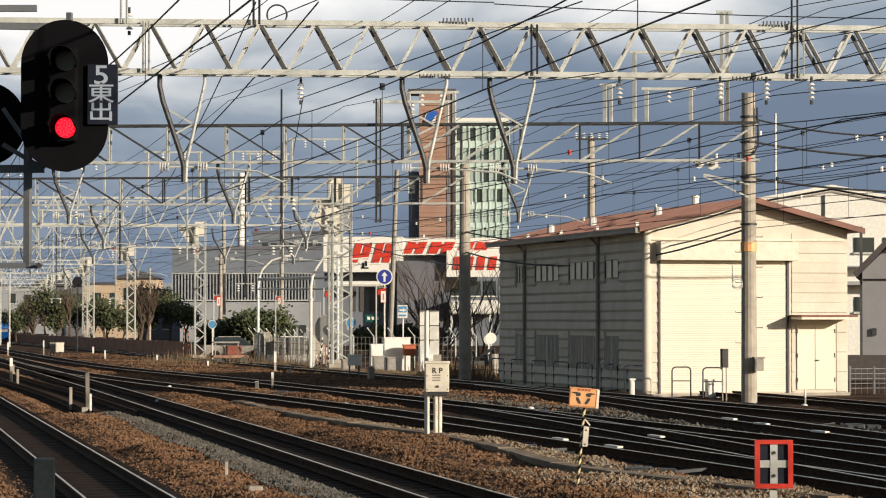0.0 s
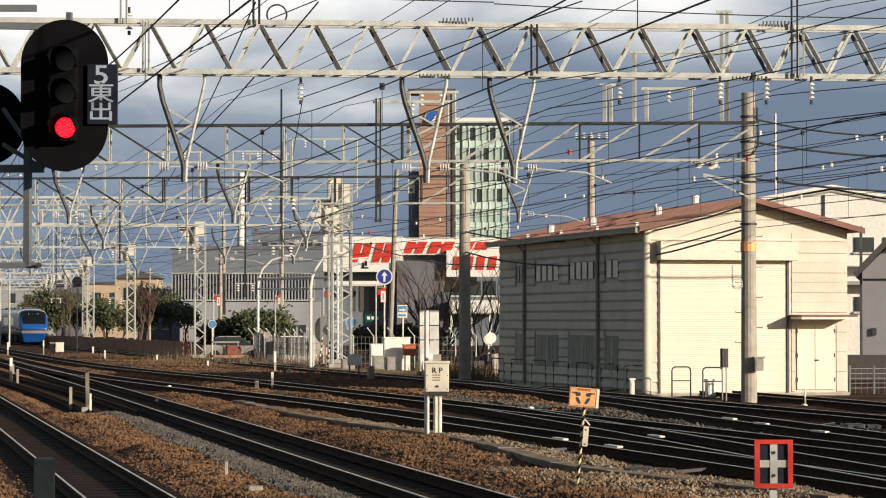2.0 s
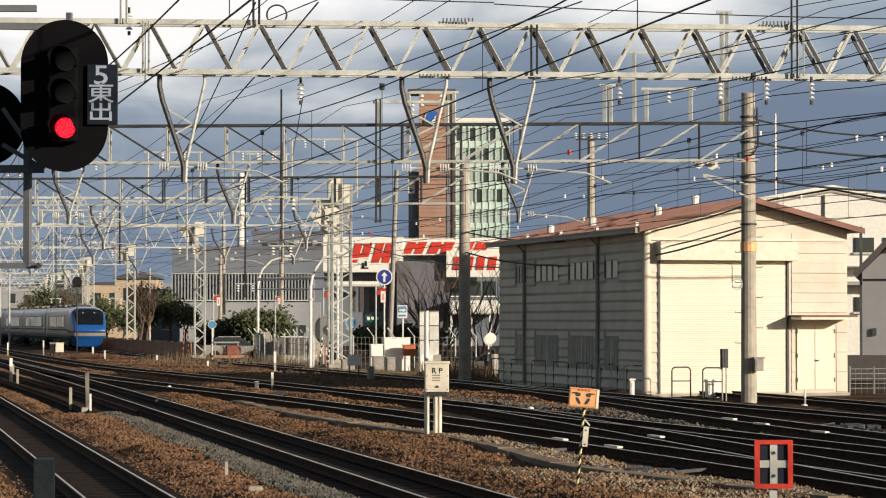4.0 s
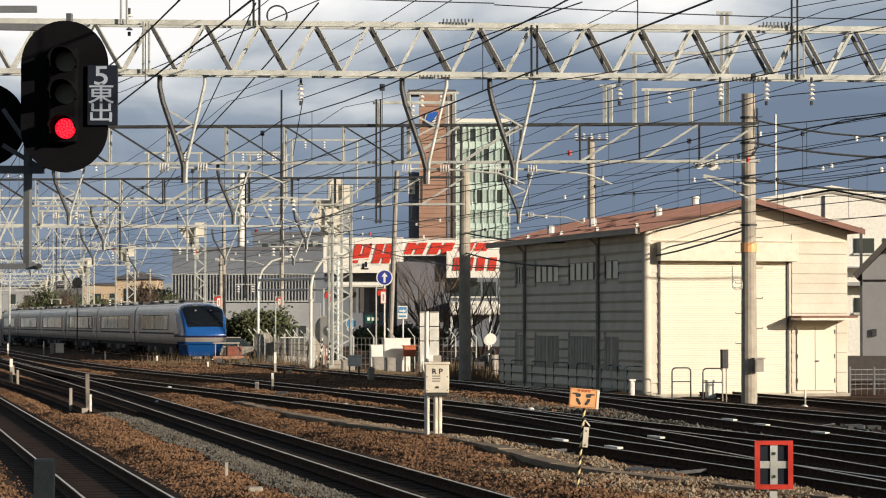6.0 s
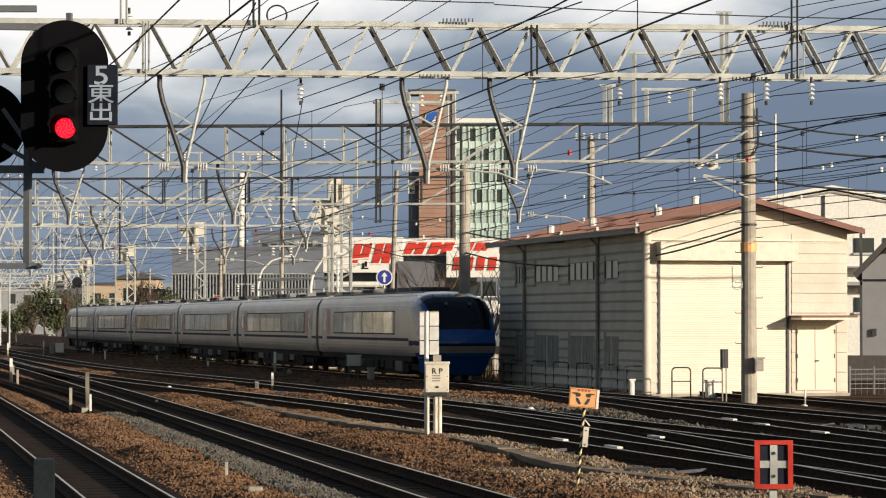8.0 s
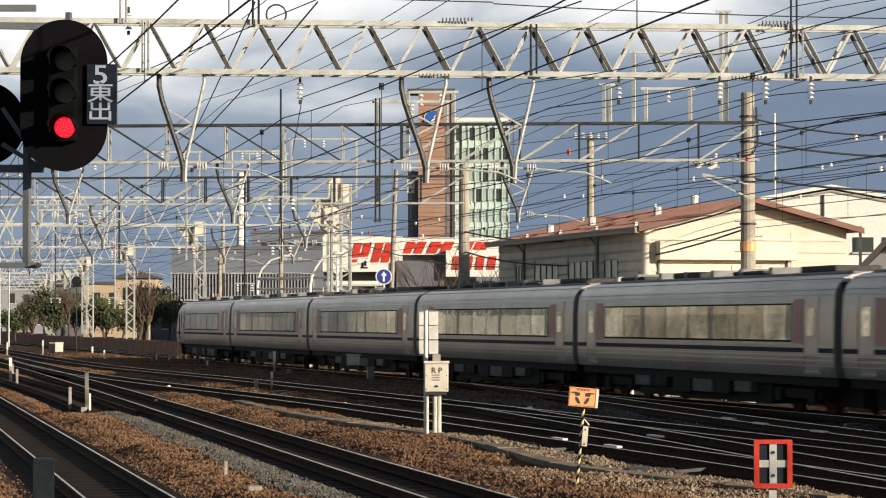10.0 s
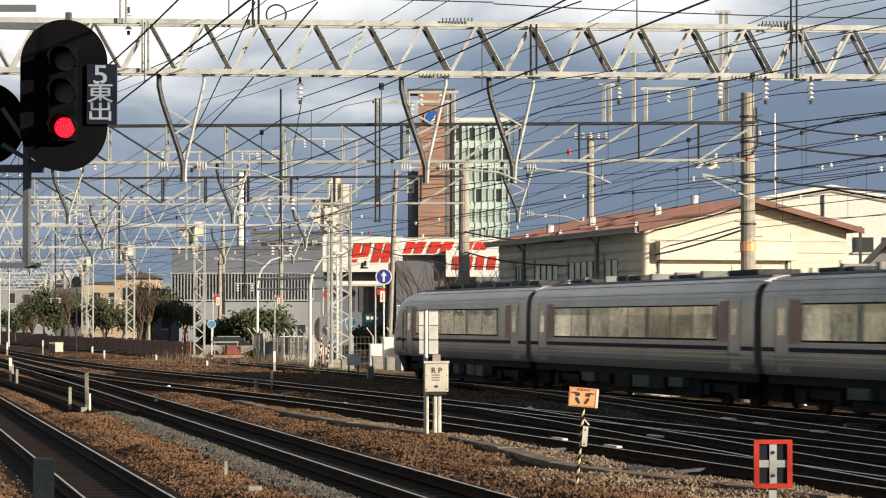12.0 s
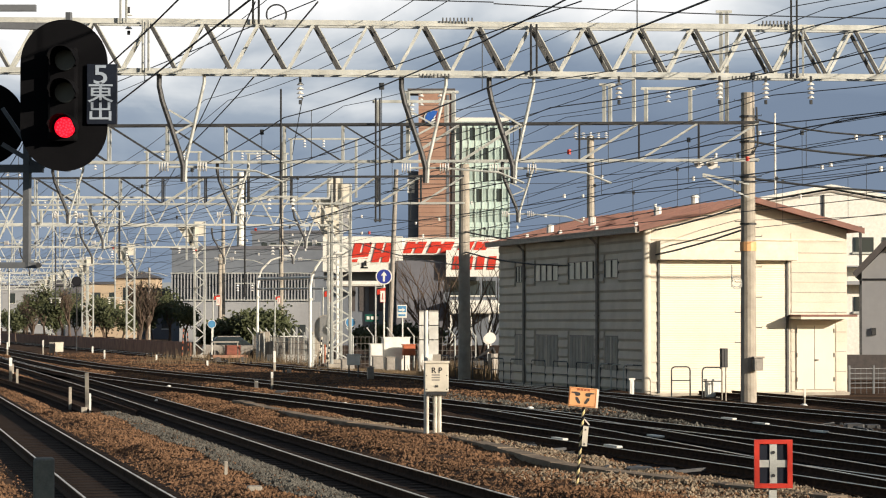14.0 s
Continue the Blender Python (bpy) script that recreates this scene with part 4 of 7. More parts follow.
def v_hanger(x, y, z, dx1, dx2, drop, s=1.0):
    """A bent dark pipe and a pale pipe that meet under the beam."""
    t = thing("catenary_hanger", "bent dark pipe and pale strut hanging from the beam", "hanger", group="catenary hangers under the beams")
    part("bent_pipe", tube(B(), [(x, y, z), (x, y, z - 0.22 * s), (x + 0.06 * s, y, z - 0.5 * s), (x + dx1 * 0.85, y, z - drop * 0.72), (x + dx1, y, z - drop * 0.85), (x + dx1, y, z - drop)], 0.05 * s, 8), M_STEELDARK, t, "dark bent steel pipe")
    part("strut", tube(B(), [(x + dx1 + 0.04, y, z - drop), (x + dx1 + 0.06, y, z - drop * 0.8), (x + dx2, y, z - 0.15), (x + dx2, y, z)], 0.032 * s, 8), M_STEEL, t, "pale steel strut")
    part("stay", bar(B(), (x + dx1 * 0.4, y, z - drop * 0.33), (x + dx2 * 0.75, y, z - drop * 0.46), 0.035 * s), M_STEEL, t)
    part("stay", bar(B(), (x + dx1 * 0.65, y, z - drop * 0.55), (x + dx2 * 0.75, y, z - drop * 0.46), 0.035 * s), M_STEEL, t)
    for sx in (-0.28, 0.28):
        b = B()
        for k in range(4):
            tube(b, [(x + dx1 + sx + (k * 0.05 if sx > 0 else -k * 0.05), y, z - drop * 0.86), (x + dx1 + sx + (k * 0.05 + 0.02 if sx > 0 else -k * 0.05 - 0.02), y, z - drop * 0.86)], 0.09 * s, 10)
        part("insulator", b, M_PORC, t, "white ribbed insulator")
    part("arm", tube(B(), [(x + dx1 - 0.3, y, z - drop * 0.86), (x + dx1 + 0.3, y, z - drop * 0.86)], 0.025 * s, 6), M_STEEL, t)
    part("registration_arm", tube(B(), [(x + dx1 + 0.3, y, z - drop * 0.86), (x + dx1 + 1.4, y, z - drop * 0.9), (x + dx1 + 1.9, y, z - drop)], 0.022 * s, 6), M_STEEL, t)


for x, y in ((-5.42, 50.05), (-0.80, 50.45), (0.89, 50.6)):
    v_hanger(x, y, 6.95, 0.46, 0.86, 2.05)
for x, y in ((-6.6, 76.7), (1.72, 76.1), (-11.5, 77.3)):
    v_hanger(x, y, 6.85, 0.45, 0.9, 1.75)
for x, y in ((-14.2, 105.7), (-6.0, 105.0), (-18.5, 106.1)):
    v_hanger(x, y, 6.9, 0.5, 1.0, 1.75)
for x, y in ((-17.5, 126.5), (-11.2, 127.2), (-24.5, 125.8), (-7.9, 127.6), (-31, 125.2)):
    v_hanger(x, y, 6.75, 0.6, 1.2, 1.75)
for x, y in ((-26.0, 161.4), (-34, 160.7), (-19.5, 162.0), (-42, 160.0)):
    v_hanger(x, y, 6.75, 0.6, 1.2, 1.75)
for x, y in ((-36.0, 209.8), (-46, 208.8), (-30.5, 210.4)):
    v_hanger(x, y, 6.75, 0.6, 1.2, 1.75)


def insulator_set(x, y, z, n=4, r=0.075):
    t = thing("insulator_string", "string of white porcelain insulators under the beam", "insulator", group="insulator strings")
    part("cap", tube(B(), [(x, y, z), (x, y, z - 0.12)], 0.025, 6), M_STEELDARK, t)
    for i in range(n):
        part("disc", tube(B(), [(x, y, z - 0.12 - i * 0.085), (x, y, z - 0.17 - i * 0.085)], r * 0.35, 10, r), M_PORC, t)
    part("clamp", tube(B(), [(x, y, z - 0.12 - n * 0.085), (x, y, z - 0.2 - n * 0.085)], 0.03, 6), M_STEELDARK, t)


for x, z in ((-2.75, 6.96), (3.39, 6.96), (5.33, 6.96), (6.22, 6.96), (7.09, 6.96), (-6.06, 8.3)):
    insulator_set(x, 50.5, z)


def u_frame(x0, x1, y, z0, z1, n, dark=False):
    t = thing("wire_frame", "pale steel portal frame with insulators on top of the beam", "wire frame", group="wire frames on the beams")
    m_ = M_STEELDARK if dark else M_STEEL
    part("upright", bar(B(), (x0, y, z0), (x0, y, z1), 0.10), M_STEEL, t)
    part("upright", bar(B(), (x1, y, z0), (x1, y, z1), 0.10), m_, t)
    part("crossbar", bar(B(), (x0 - 0.15, y, z1), (x1 + 0.15, y, z1), 0.08), m_, t)
    for i in range(n):
        x = x0 + (x1 - x0) * (i + 0.7) / (n + 0.4)
        part("insulator", insulator(B(), x, y, z1 - 0.06, 3, 0.085, 0.13), M_PORC, t, "white ribbed insulator")
        part("strut", bar(B(), (x, y, z1), (x, y, z1 - 0.1), 0.04), M_STEELDARK, t)


for row in (
        (-1.9, 0.1, 76.2, 7.93, 8.62, 1),
        (-1.02, 0.31, 76.6, 7.0, 8.93, 2),
        (5.52, 8.21, 75.8, 7.99, 10.02, 0),
        (5.88, 7.16, 75.9, 8.0, 8.97, 1),
        (4.67, 4.84, 75.9, 8.0, 9.08, 0),
        (8.05, 8.21, 75.8, 7.99, 11.19, 0),
        (-14.21, -11.72, 126, 8.16, 10.36, 2),
        (-10.15, -7.7, 126, 8.16, 10.39, 3),
        (-7.35, -4.21, 127, 8.21, 11.05, 3),
        (-9.41, -7.63, 127, 8.21, 10.34, 2),
        (-19.29, -16.98, 126, 6.92, 7.57, 2),
        (-16.93, -15.43, 126, 6.92, 7.51, 2),
):
    u_frame(*row)

def beam_top_frames(a, b, z, xs, rise, seed):
    """Small portals on top of a far beam, given as shares of its length."""
    rnd = random.Random(seed)
    for f0, f1 in xs:
        p, q = Vector(a).lerp(Vector(b), f0), Vector(a).lerp(Vector(b), f1)
        t = thing("wire_frame", "slim pale steel frame with insulators on a far beam", "wire frame", group="wire frames on the beams")
        h = z + rise * rnd.uniform(0.75, 1.15)
        for e in (p, q):
            part("upright", bar(B(), (e.x, e.y, z - 1.2), (e.x, e.y, h), 0.075), M_STEEL, t)
        part("crossbar", bar(B(), (p.x - 0.2, p.y, h), (q.x + 0.2, q.y, h), 0.065), M_STEEL, t)
        for k in range(3):
            e = p.lerp(q, (k + 0.6) / 3.2)
            part("insulator", insulator(B(), e.x, e.y, h - 0.06, 3, 0.085, 0.13), M_PORC, t, "white ribbed insulator")


beam_top_frames((-42.0, 124.0), (-5.4, 127.9), 8.2, ((0.55, 0.60), (0.64, 0.70)), 1.6, 1)
beam_top_frames((-62.0, 158.0), (-15.1, 162.5), 8.1, ((0.62, 0.67), (0.70, 0.74), (0.79, 0.84), (0.88, 0.93)), 2.0, 2)
beam_top_frames((-72.0, 206.0), (-25.1, 211.0), 8.1, ((0.66, 0.70), (0.74, 0.80), (0.84, 0.88), (0.92, 0.98)), 2.2, 3)
beam_top_frames((-82.0, 248.0), (-34.0, 253.0), 8.1, ((0.78, 0.82), (0.85, 0.90), (0.94, 0.98)), 2.4, 4)
for x, y, z0, z1 in ((-4.72, 76.34, 5.2, 9.0), (-6.45, 104.87, 4.6, 9.4), (-9.6, 127.2, 3.4, 9.5), (-12.4, 126.9, 5.2, 9.2), (-15.6, 126.55, 5.0, 9.0), (-20.2, 161.75, 3.0, 9.4), (-24.0, 161.4, 4.5, 10.2), (-28.4, 160.95, 4.2, 9.6), (-31.0, 210.12, 3.4, 10.0), (-38.0, 209.37, 3.6, 10.4)):
    t_ = thing("drop_post", "slim steel drop post hung through a beam", "drop post", group="drop posts")
    part("post", bar(B(), (x, y, z0), (x, y, z1), 0.045 if x > -7 else 0.07), M_STEELDARK if int(-x) % 2 or x > -7 else M_STEEL, t_)
    for k in (-1, 1):
        part("insulator", insulator(B(), x + k * 0.35, y, z0 + 0.6, 3, 0.085, 0.12), M_PORC, t_, "white ribbed insulator")
    part("arm", bar(B(), (x - 0.5, y, z0 + 0.66), (x + 0.5, y, z0 + 0.66), 0.05), M_STEEL, t_)

SUPPORTS = [-300, -252, -208, -160, -124, -77, -49.5, -14, 16]
VIS_TRACKS = {"main_near": 0.0, "main_second": 0.0, "crossover": 0.3, "siding_middle": 0.0, "branch": 0.2, "main_far": 0.0, "yard_end": 0.4}


def catenary(key, extra):
    us, vs = PATHS[key]
    t = thing("overhead_line", "contact wire hung from a sagging messenger wire", "overhead line", group="overhead lines above the tracks")
    def v_at(u):
        if u > us[-1]:
            return vs[-1] + (vs[-1] - vs[-3]) / (us[-1] - us[-3]) * (u - us[-1])
        return float(np.interp(u, us, vs))
    sup = [s for s in SUPPORTS if s >= us[0] - 5]
    hang, con, drops = [], [], []
    for a, b in zip(sup, sup[1:]):
        n = 10
        for i in range(n):
            f_ = i / n
            u = a + (b - a) * f_
            zig = 0.18 * (1 - 2 * f_) * (1 if sup.index(a) % 2 else -1)
            sag = (b - a) ** 2 / 3200
            z = 6.15 + extra - 4 * sag * f_ * (1 - f_)
            v = v_at(u) + zig
            hang.append(yard(u, v, z))
            con.append(yard(u, v, 5.15))
            if u > -130 and i in (1, 3, 5, 7, 9):
                drops.append((yard(u, v, z), yard(u, v, 5.15)))
    part("messenger_wire", tube(B(), hang, 0.011, 5), M_WIRE, t)
    part("contact_wire", tube(B(), con, 0.011, 5), M_WIRE, t)
    for p, q in drops:
        part("dropper", tube(B(), [p, q], 0.006, 4), M_WIRE, t)
    for p, q in drops[::2]:
        part("clamp", tube(B(), [p + Vector((0, 0, 0.05)), p - Vector((0, 0, 0.05))], 0.04, 6), M_WIRE, t)


for key, ex in VIS_TRACKS.items():
    catenary(key, ex)


def feeder(v, z, sagk=2600, r=0.0095, v2=None, label="dark feeder cable strung along the tracks", beads=None, z2=None):
    t = thing("feeder_cable", label, "cable", group="feeder cables")
    pts = []
    for a, b in zip(SUPPORTS, SUPPORTS[1:]):
        for i in range(8):
            f_ = i / 8
            u = a + (b - a) * f_
            k = (u + 300) / 316
            vv = v + ((v if v2 is None else v2) - v) * k
            zz = z + ((z if z2 is None else z2) - z) * k
            pts.append(yard(u, vv, zz - 4 * (b - a) ** 2 / sagk * f_ * (1 - f_)))
    part("cable", tube(B(), pts, r, 5), M_WIRE, t)
    if beads:
        for p in pts[26::(3 if beads is M_PORC else 9)]:
            part("bead", tube(B(), [p - Vector((0, 0, 0.06)), p + Vector((0, 0, 0.06))], 0.05, 8), beads, t)


for v, z in ((-26.9, 6.6), (-27.6, 7.3), (-28.3, 7.3), (-28.3, 6.5), (-29.0, 8.0), (-24.0, 8.5), (-23.2, 8.5), (-21.0, 8.6), (-20.2, 8.6), (-17.0, 8.7), (-13.5, 8.8), (-12.8, 8.8), (-10.0, 8.9), (-29.6, 5.4), (-22.0, 7.6), (-18.0, 7.5), (-14.5, 6.9), (-31.0, 7.0), (-30.3, 6.1)):
    feeder(v, z, beads=M_PORC if v < -26 and z > 6 else None)
for v, z in ((-24.6, 6.7), (-19.8, 6.8)):
    feeder(v, z, beads=M_RED, r=0.01)


def loose_wire(p, q, sag, r, label):
    t = thing("span_wire", label, "wire", group="span wires")
    p, q = Vector(p), Vector(q)
    part("wire", tube(B(), [p.lerp(q, i / 10) - Vector((0, 0, 4 * sag * (i / 10) * (1 - i / 10))) for i in range(11)], r, 5), M_WIRE, t)


# spans given by their ends in metres
for p, q, sg, r in (((-12.9, 75.0, 7.6), (-2.0, 50.0, 8.55), 0.0, 0.012), ((-2.7, 50.4, 6.55), (1.8, 34.0, 6.4), 0.0, 0.01), ((-4.6, 80, 7.3), (-2.7, 50.4, 6.55), 0, 0.01),
                    ((-15.5, 126, 8.1), (-2.2, 46, 7.85), 0.5, 0.016), ((-13.8, 126, 8.1), (-3.3, 46, 7.85), 0.3, 0.014),
                    ((9.1, 78.1, 8.3), (17.5, 80.0, 8.35), 0.5, 0.03), ((9.1, 78.1, 7.6), (17.5, 80.0, 7.4), 0.3, 0.035), ((9.1, 78.1, 6.5), (17.5, 80.0, 6.2), 0.2, 0.035),
                    ((0.85, 104.6, 5.8), (9.05, 78.1, 5.7), 0.7, 0.03), ((0.85, 104.6, 5.0), (9.05, 78.1, 5.0), 0.8, 0.03), ((9.05, 78.1, 5.1), (-4, 128, 6.0), 1.2, 0.025),
                    ((-9.0, 51.5, 8.95), (1.0, 51.8, 8.55), 0.05, 0.012), ((1.0, 51.8, 8.52), (9.5, 52.5, 8.3), 0.05, 0.012), ((-14, 124.5, 8.9), (8, 124.5, 8.8), 0.1, 0.012)):
    loose_wire(p, q, sg, r, "dark span wire between supports")


def wire_ring(x, y, z, r):
    bm = B()
    tube(bm, [(x + r * math.cos(a * 0.26), y, z + r * math.sin(a * 0.26)) for a in range(-4, 21)], 0.018, 6)
    tagged(part("cable_loop", bm, M_WIRE), "loop of spare black cable hung on the wires", "cable loop", "cable loops")


wire_ring(-3.2, 50.3, 8.13, 0.19)
wire_ring(-5.85, 120, 6.5, 0.25)


def pole_fittings():
    t = thing("pole_equipment", "cable brackets, bands and white insulators on the concrete pole", "pole equipment")
    part("orange_band", tube(B(), [(9.08, 78.1, 4.32), (9.08, 78.1, 4.6)], 0.245, 14), M_ORANGE, t, "faded orange band")
    for z in (8.3, 7.55, 6.5, 6.35, 5.1):
        part("clamp_band", tube(B(), [(9.08, 78.1, z), (9.08, 78.1, z + 0.06)], 0.25, 12), M_STEELDARK, t)
    part("bracket_arm", bar(B(), (9.08, 77.8, 6.3), (7.7, 77.8, 6.6), 0.06), M_STEEL, t)
    part("bracket_arm", bar(B(), (9.08, 77.8, 5.9), (7.7, 77.8, 6.55), 0.05), M_STEEL, t)
    for x, z, r in ((7.57, 6.90, 0.13), (7.97, 6.90, 0.17)):
        ins = part("insulator", disc(B(), x, z, r, 77.66, 77.72, 18), M_PORC, t, "large white disc insulator")
        part("insulator_core", disc(B(), x, z, r * 0.4, 77.58, 77.659, 12), M_GUTTER, ins)
    part("tension_arm", bar(B(), (7.1, 77.75, 7.02), (8.2, 77.75, 6.80), 0.06), M_STEEL, t)
    part("cable_riser", tube(B(), [(9.32, 77.95, 8.6), (9.36, 77.95, 7.5), (9.2, 77.86, 7.2), (8.9, 77.82, 7.15)], 0.03, 6), M_WIRE, t)
    part("vertical_rod", tube(B(), [(9.75, 77.0, 8.35), (9.75, 77.0, 5.95)], 0.03, 6), M_PORC, t)
    part("ring_bracket", tube(B(), [(8.55, 77.7, 3.9), (8.55, 77.7, 3.25), (8.85, 77.7, 3.25)], 0.02, 6), M_STEEL, t)
    for k in range(2):
        part("ring", tube(B(), [(8.68 + 0.15 * math.cos(a / 3), 77.65 - k * 0.05, 3.4 - k * 0.06 + 0.15 * math.sin(a / 3)) for a in range(20)], 0.012, 5), M_STEEL, t)


pole_fittings()


def pole_arms(x, y, z, w, label):
    t = thing("pole_crossarm", label, "crossarm", group="pole crossarms")
    part("arm", bar(B(), (x - w / 2, y - 0.2, z), (x + w / 2, y - 0.2, z + 0.02), 0.08), M_STEELDARK, t)
    for i in range(5):
        xx = x - w / 2 + w * i / 4
        part("insulator", insulator(B(), xx, y - 0.2, z + 0.3, 3, 0.1, 0.1), M_PORC, t)


def thin_pole(x, y, top, r, material, label, lean=0.0):
    t = thing("utility_pole", label, "pole", pose(x, y, GZ - 0.1, 0, lean, 0), group="poles")
    part("shaft", tube(B(), [(0, 0, 0), (0, 0, top)], r, 10, r * 0.8), material, t)
    part("band", tube(B(), [(0, 0, top * 0.9), (0, 0, top * 0.9 + 0.08)], r * 1.1, 10), M_STEELDARK, t)


thin_pole(6.75, 120.0, 11.0, 0.2, M_CONC, "slim concrete utility pole behind the shed")
pole_arms(6.75, 120.0, 10.55, 1.4, "dark crossarm with white insulators")
thin_pole(-3.1, 150.0, 11.2, 0.155, M_GUTTER, "leaning concrete utility pole by the road", 2.2)
thin_pole(-11.4, 185.0, 14.0, 0.17, M_CONC, "slim pale concrete utility pole")
thin_pole(-22.6, 270.0, 13.0, 0.22, M_CONC, "slim pale concrete utility pole")
thin_pole(-16.3, 192.0, 7.4, 0.16, M_CONC, "slim pale concrete utility pole")
thin_pole(-30.2, 270.0, 8.0, 0.14, M_CONC, "slim pale concrete utility pole")
thin_pole(-29.3, 380.0, 24.0, 0.62, M_WHITE, "tall pale round chimney stack")
t_ = thing("drop_post", "pair of dark steel drop posts hung from the frame beam", "drop post")
for x in (-1.95, -1.83):
    part("post", bar(B(), (x, 76.0, 8.7), (x, 76.0, 5.1), 0.042), M_STEELDARK, t_)
for z in (5.15, 5.6, 6.4):
    part("rung", bar(B(), (-2.0, 75.95, z), (-1.78, 75.95, z), 0.05), M_STEELDARK, t_)
for i in range(9):
    thin_pole(-38 - i * 5.5 + (i % 3), 230 + i * 22, 7.6 + (i % 4) * 1.1, 0.085, M_STEEL, "distant pale steel railway pole")
for x, y in ((-39.5, 290), (-45.5, 318), (-52, 350), (-58, 385)):
    lattice_mast(x, y, 8.6, 0.65)
    truss_beam((x - 50, y - 5), (x, y), 6.8, 8.1, 34, 0.45, "distant pale lattice beam on a lattice mast", 0.065, 0.085, fine=False)
lattice_mast(-5.9, 143.0, 10.2, 0.7, "taller pale lattice mast with a box on top")


# ---------------------------------------------------------------- street furniture
def street_lamp(x, y, top, reach):
    t = thing("street_lamp", "white street lamp with a curved arm", "street lamp", pose(x, y, GZ), group="curved street lamps")
    pts = [(0, 0, -0.1), (0, 0, top * 0.72), (0.08, 0, top * 0.8), (0.28, 0, top * 0.88), (reach * 0.5, 0, top * 0.96), (reach, 0, top)]
    part("pole", tube(B(), pts, 0.085, 8, 0.05), M_WHITE, t)
    part("lamp_head", box(B(), reach - 0.02, -0.12, top - 0.05, reach + 0.55, 0.12, top + 0.07), M_WHITE, t, bevel=0.03)
    part("collar", tube(B(), [(0, 0, top * 0.6), (0, 0, top * 0.6 + 0.1)], 0.13, 8), M_STEEL, t)


street_lamp(-11.15, 158.0, 6.35, 1.6)
street_lamp(-6.62, 131.0, 5.8, 1.2)
t_ = thing("sign_gantry", "white horizontal sign arm between the lamp posts", "sign arm")
part("arm", tube(B(), [(-11.1, 157.5, 4.75), (-6.0, 150.0, 4.75)], 0.09, 8), M_WHITE, t_)
part("lower_arm", tube(B(), [(-11.1, 157.5, 4.15), (-6.0, 150.0, 4.1)], 0.06, 8), M_WHITE, t_)


def round_sign(x, y, z, r, face, label, pole_h=None, arrow=False):
    t = thing("road_sign", label, "road sign", pose(x, y, z), group="round road signs")
    part("rim", disc(B(), 0, 0, r, -0.02, 0.02), M_BLACK if face is M_BLACK else M_WHITE, t)
    part("face", disc(B(), 0, 0, r * 0.86, -0.028, -0.021), face, t)
    if arrow:
        part("arrow", prism(B(), [(-0.06, -r * 0.6), (0.06, -r * 0.6), (0.06, 0.05), (r * 0.38, 0.05), (0, r * 0.62), (-r * 0.38, 0.05), (-0.06, 0.05)], -0.036, -0.029), M_WHITE, t)
    if pole_h:
        part("post", tube(B(), [(0, 0.06, r * 0.6), (0, 0.06, -pole_h)], 0.05, 6), M_STEELDARK if face is M_BLACK else M_WHITE, t)


M_SIGNBLUE = mat("sign_blue", (0.03, 0.05, 0.30), (0.025, 0.04, 0.24), 0.4, bump=0)
M_GREENSIGN = mat("sign_dark_green", (0.01, 0.10, 0.075), (0.008, 0.075, 0.055), 0.5, bump=0)
M_MIRROR = mat("mirror_steel", (0.42, 0.42, 0.42), (0.33, 0.33, 0.33), 0.2, 0.5, scale=1, bump=0)
M_SIGNCYAN = mat("sign_pale_blue", (0.10, 0.30, 0.52), (0.08, 0.24, 0.44), 0.4, bump=0)
round_sign(-3.36, 149.5, 4.77, 0.47, M_SIGNBLUE, "round blue road sign with a white arrow", 5.1, True)
round_sign(-13.9, 158.0, 2.05, 0.26, M_SIGNCYAN, "small round blue road sign on a white post", 2.2)
round_sign(-5.25, 149.0, 2.15, 0.3, M_SIGNCYAN, "small round blue road sign", 2.3)
round_sign(-27.9, 200.0, 5.25, 0.38, M_BLACK, "round black signal disc on a tall post", 5.5)
round_sign(2.42, 141.0, 1.25, 0.27, M_WHITE, "round white disc on a post", 1.5)
t_ = thing("arrow_sign", "white and blue arrow sign on a post", "road sign")
part("board", box(B(), -2.6, 149, 2.42, -2.05, 149.06, 3.15), M_WHITE, t_)
part("blue_band", box(B(), -2.56, 148.985, 2.74, -2.09, 148.999, 3.09), M_SIGNCYAN, t_, "pale blue band")
part("arrow", prism(B(), [(-2.52, 2.92), (-2.3, 2.92), (-2.3, 2.98), (-2.12, 2.87), (-2.3, 2.76), (-2.3, 2.82), (-2.52, 2.82)], 148.96, 148.983), M_WHITE, t_)
part("marking", box(B(), -2.52, 148.97, 2.52, -2.13, 148.995, 2.62), M_SIGNCYAN, t_, "unreadable blue marking")
part("post", tube(B(), [(-2.3, 149.1, GZ), (-2.3, 149.1, 3.1)], 0.045, 6), M_WHITE, t_)


t_ = thing("pictogram_sign", "square white sign with a dark symbol on an arm", "road sign")
part("board", box(B(), -4.78, 149.0, 5.15, -4.16, 149.05, 5.76), M_WHITE, t_)
for x0, z0, x1, z1 in ((-4.62, 5.24, -4.5, 5.56), (-4.46, 5.36, -4.34, 5.66), (-4.66, 5.22, -4.26, 5.3)):
    part("symbol", box(B(), x0, 148.97, z0, x1, 148.995, z1), M_BLACK, t_)
part("arm", tube(B(), [(-6.0, 149.1, 5.5), (-3.5, 149.1, 5.5)], 0.06, 6), M_WHITE, t_)
part("arm", tube(B(), [(-6.0, 149.1, 5.2), (-5.4, 149.1, 5.75), (-4.2, 149.1, 5.85)], 0.05, 6), M_WHITE, t_)
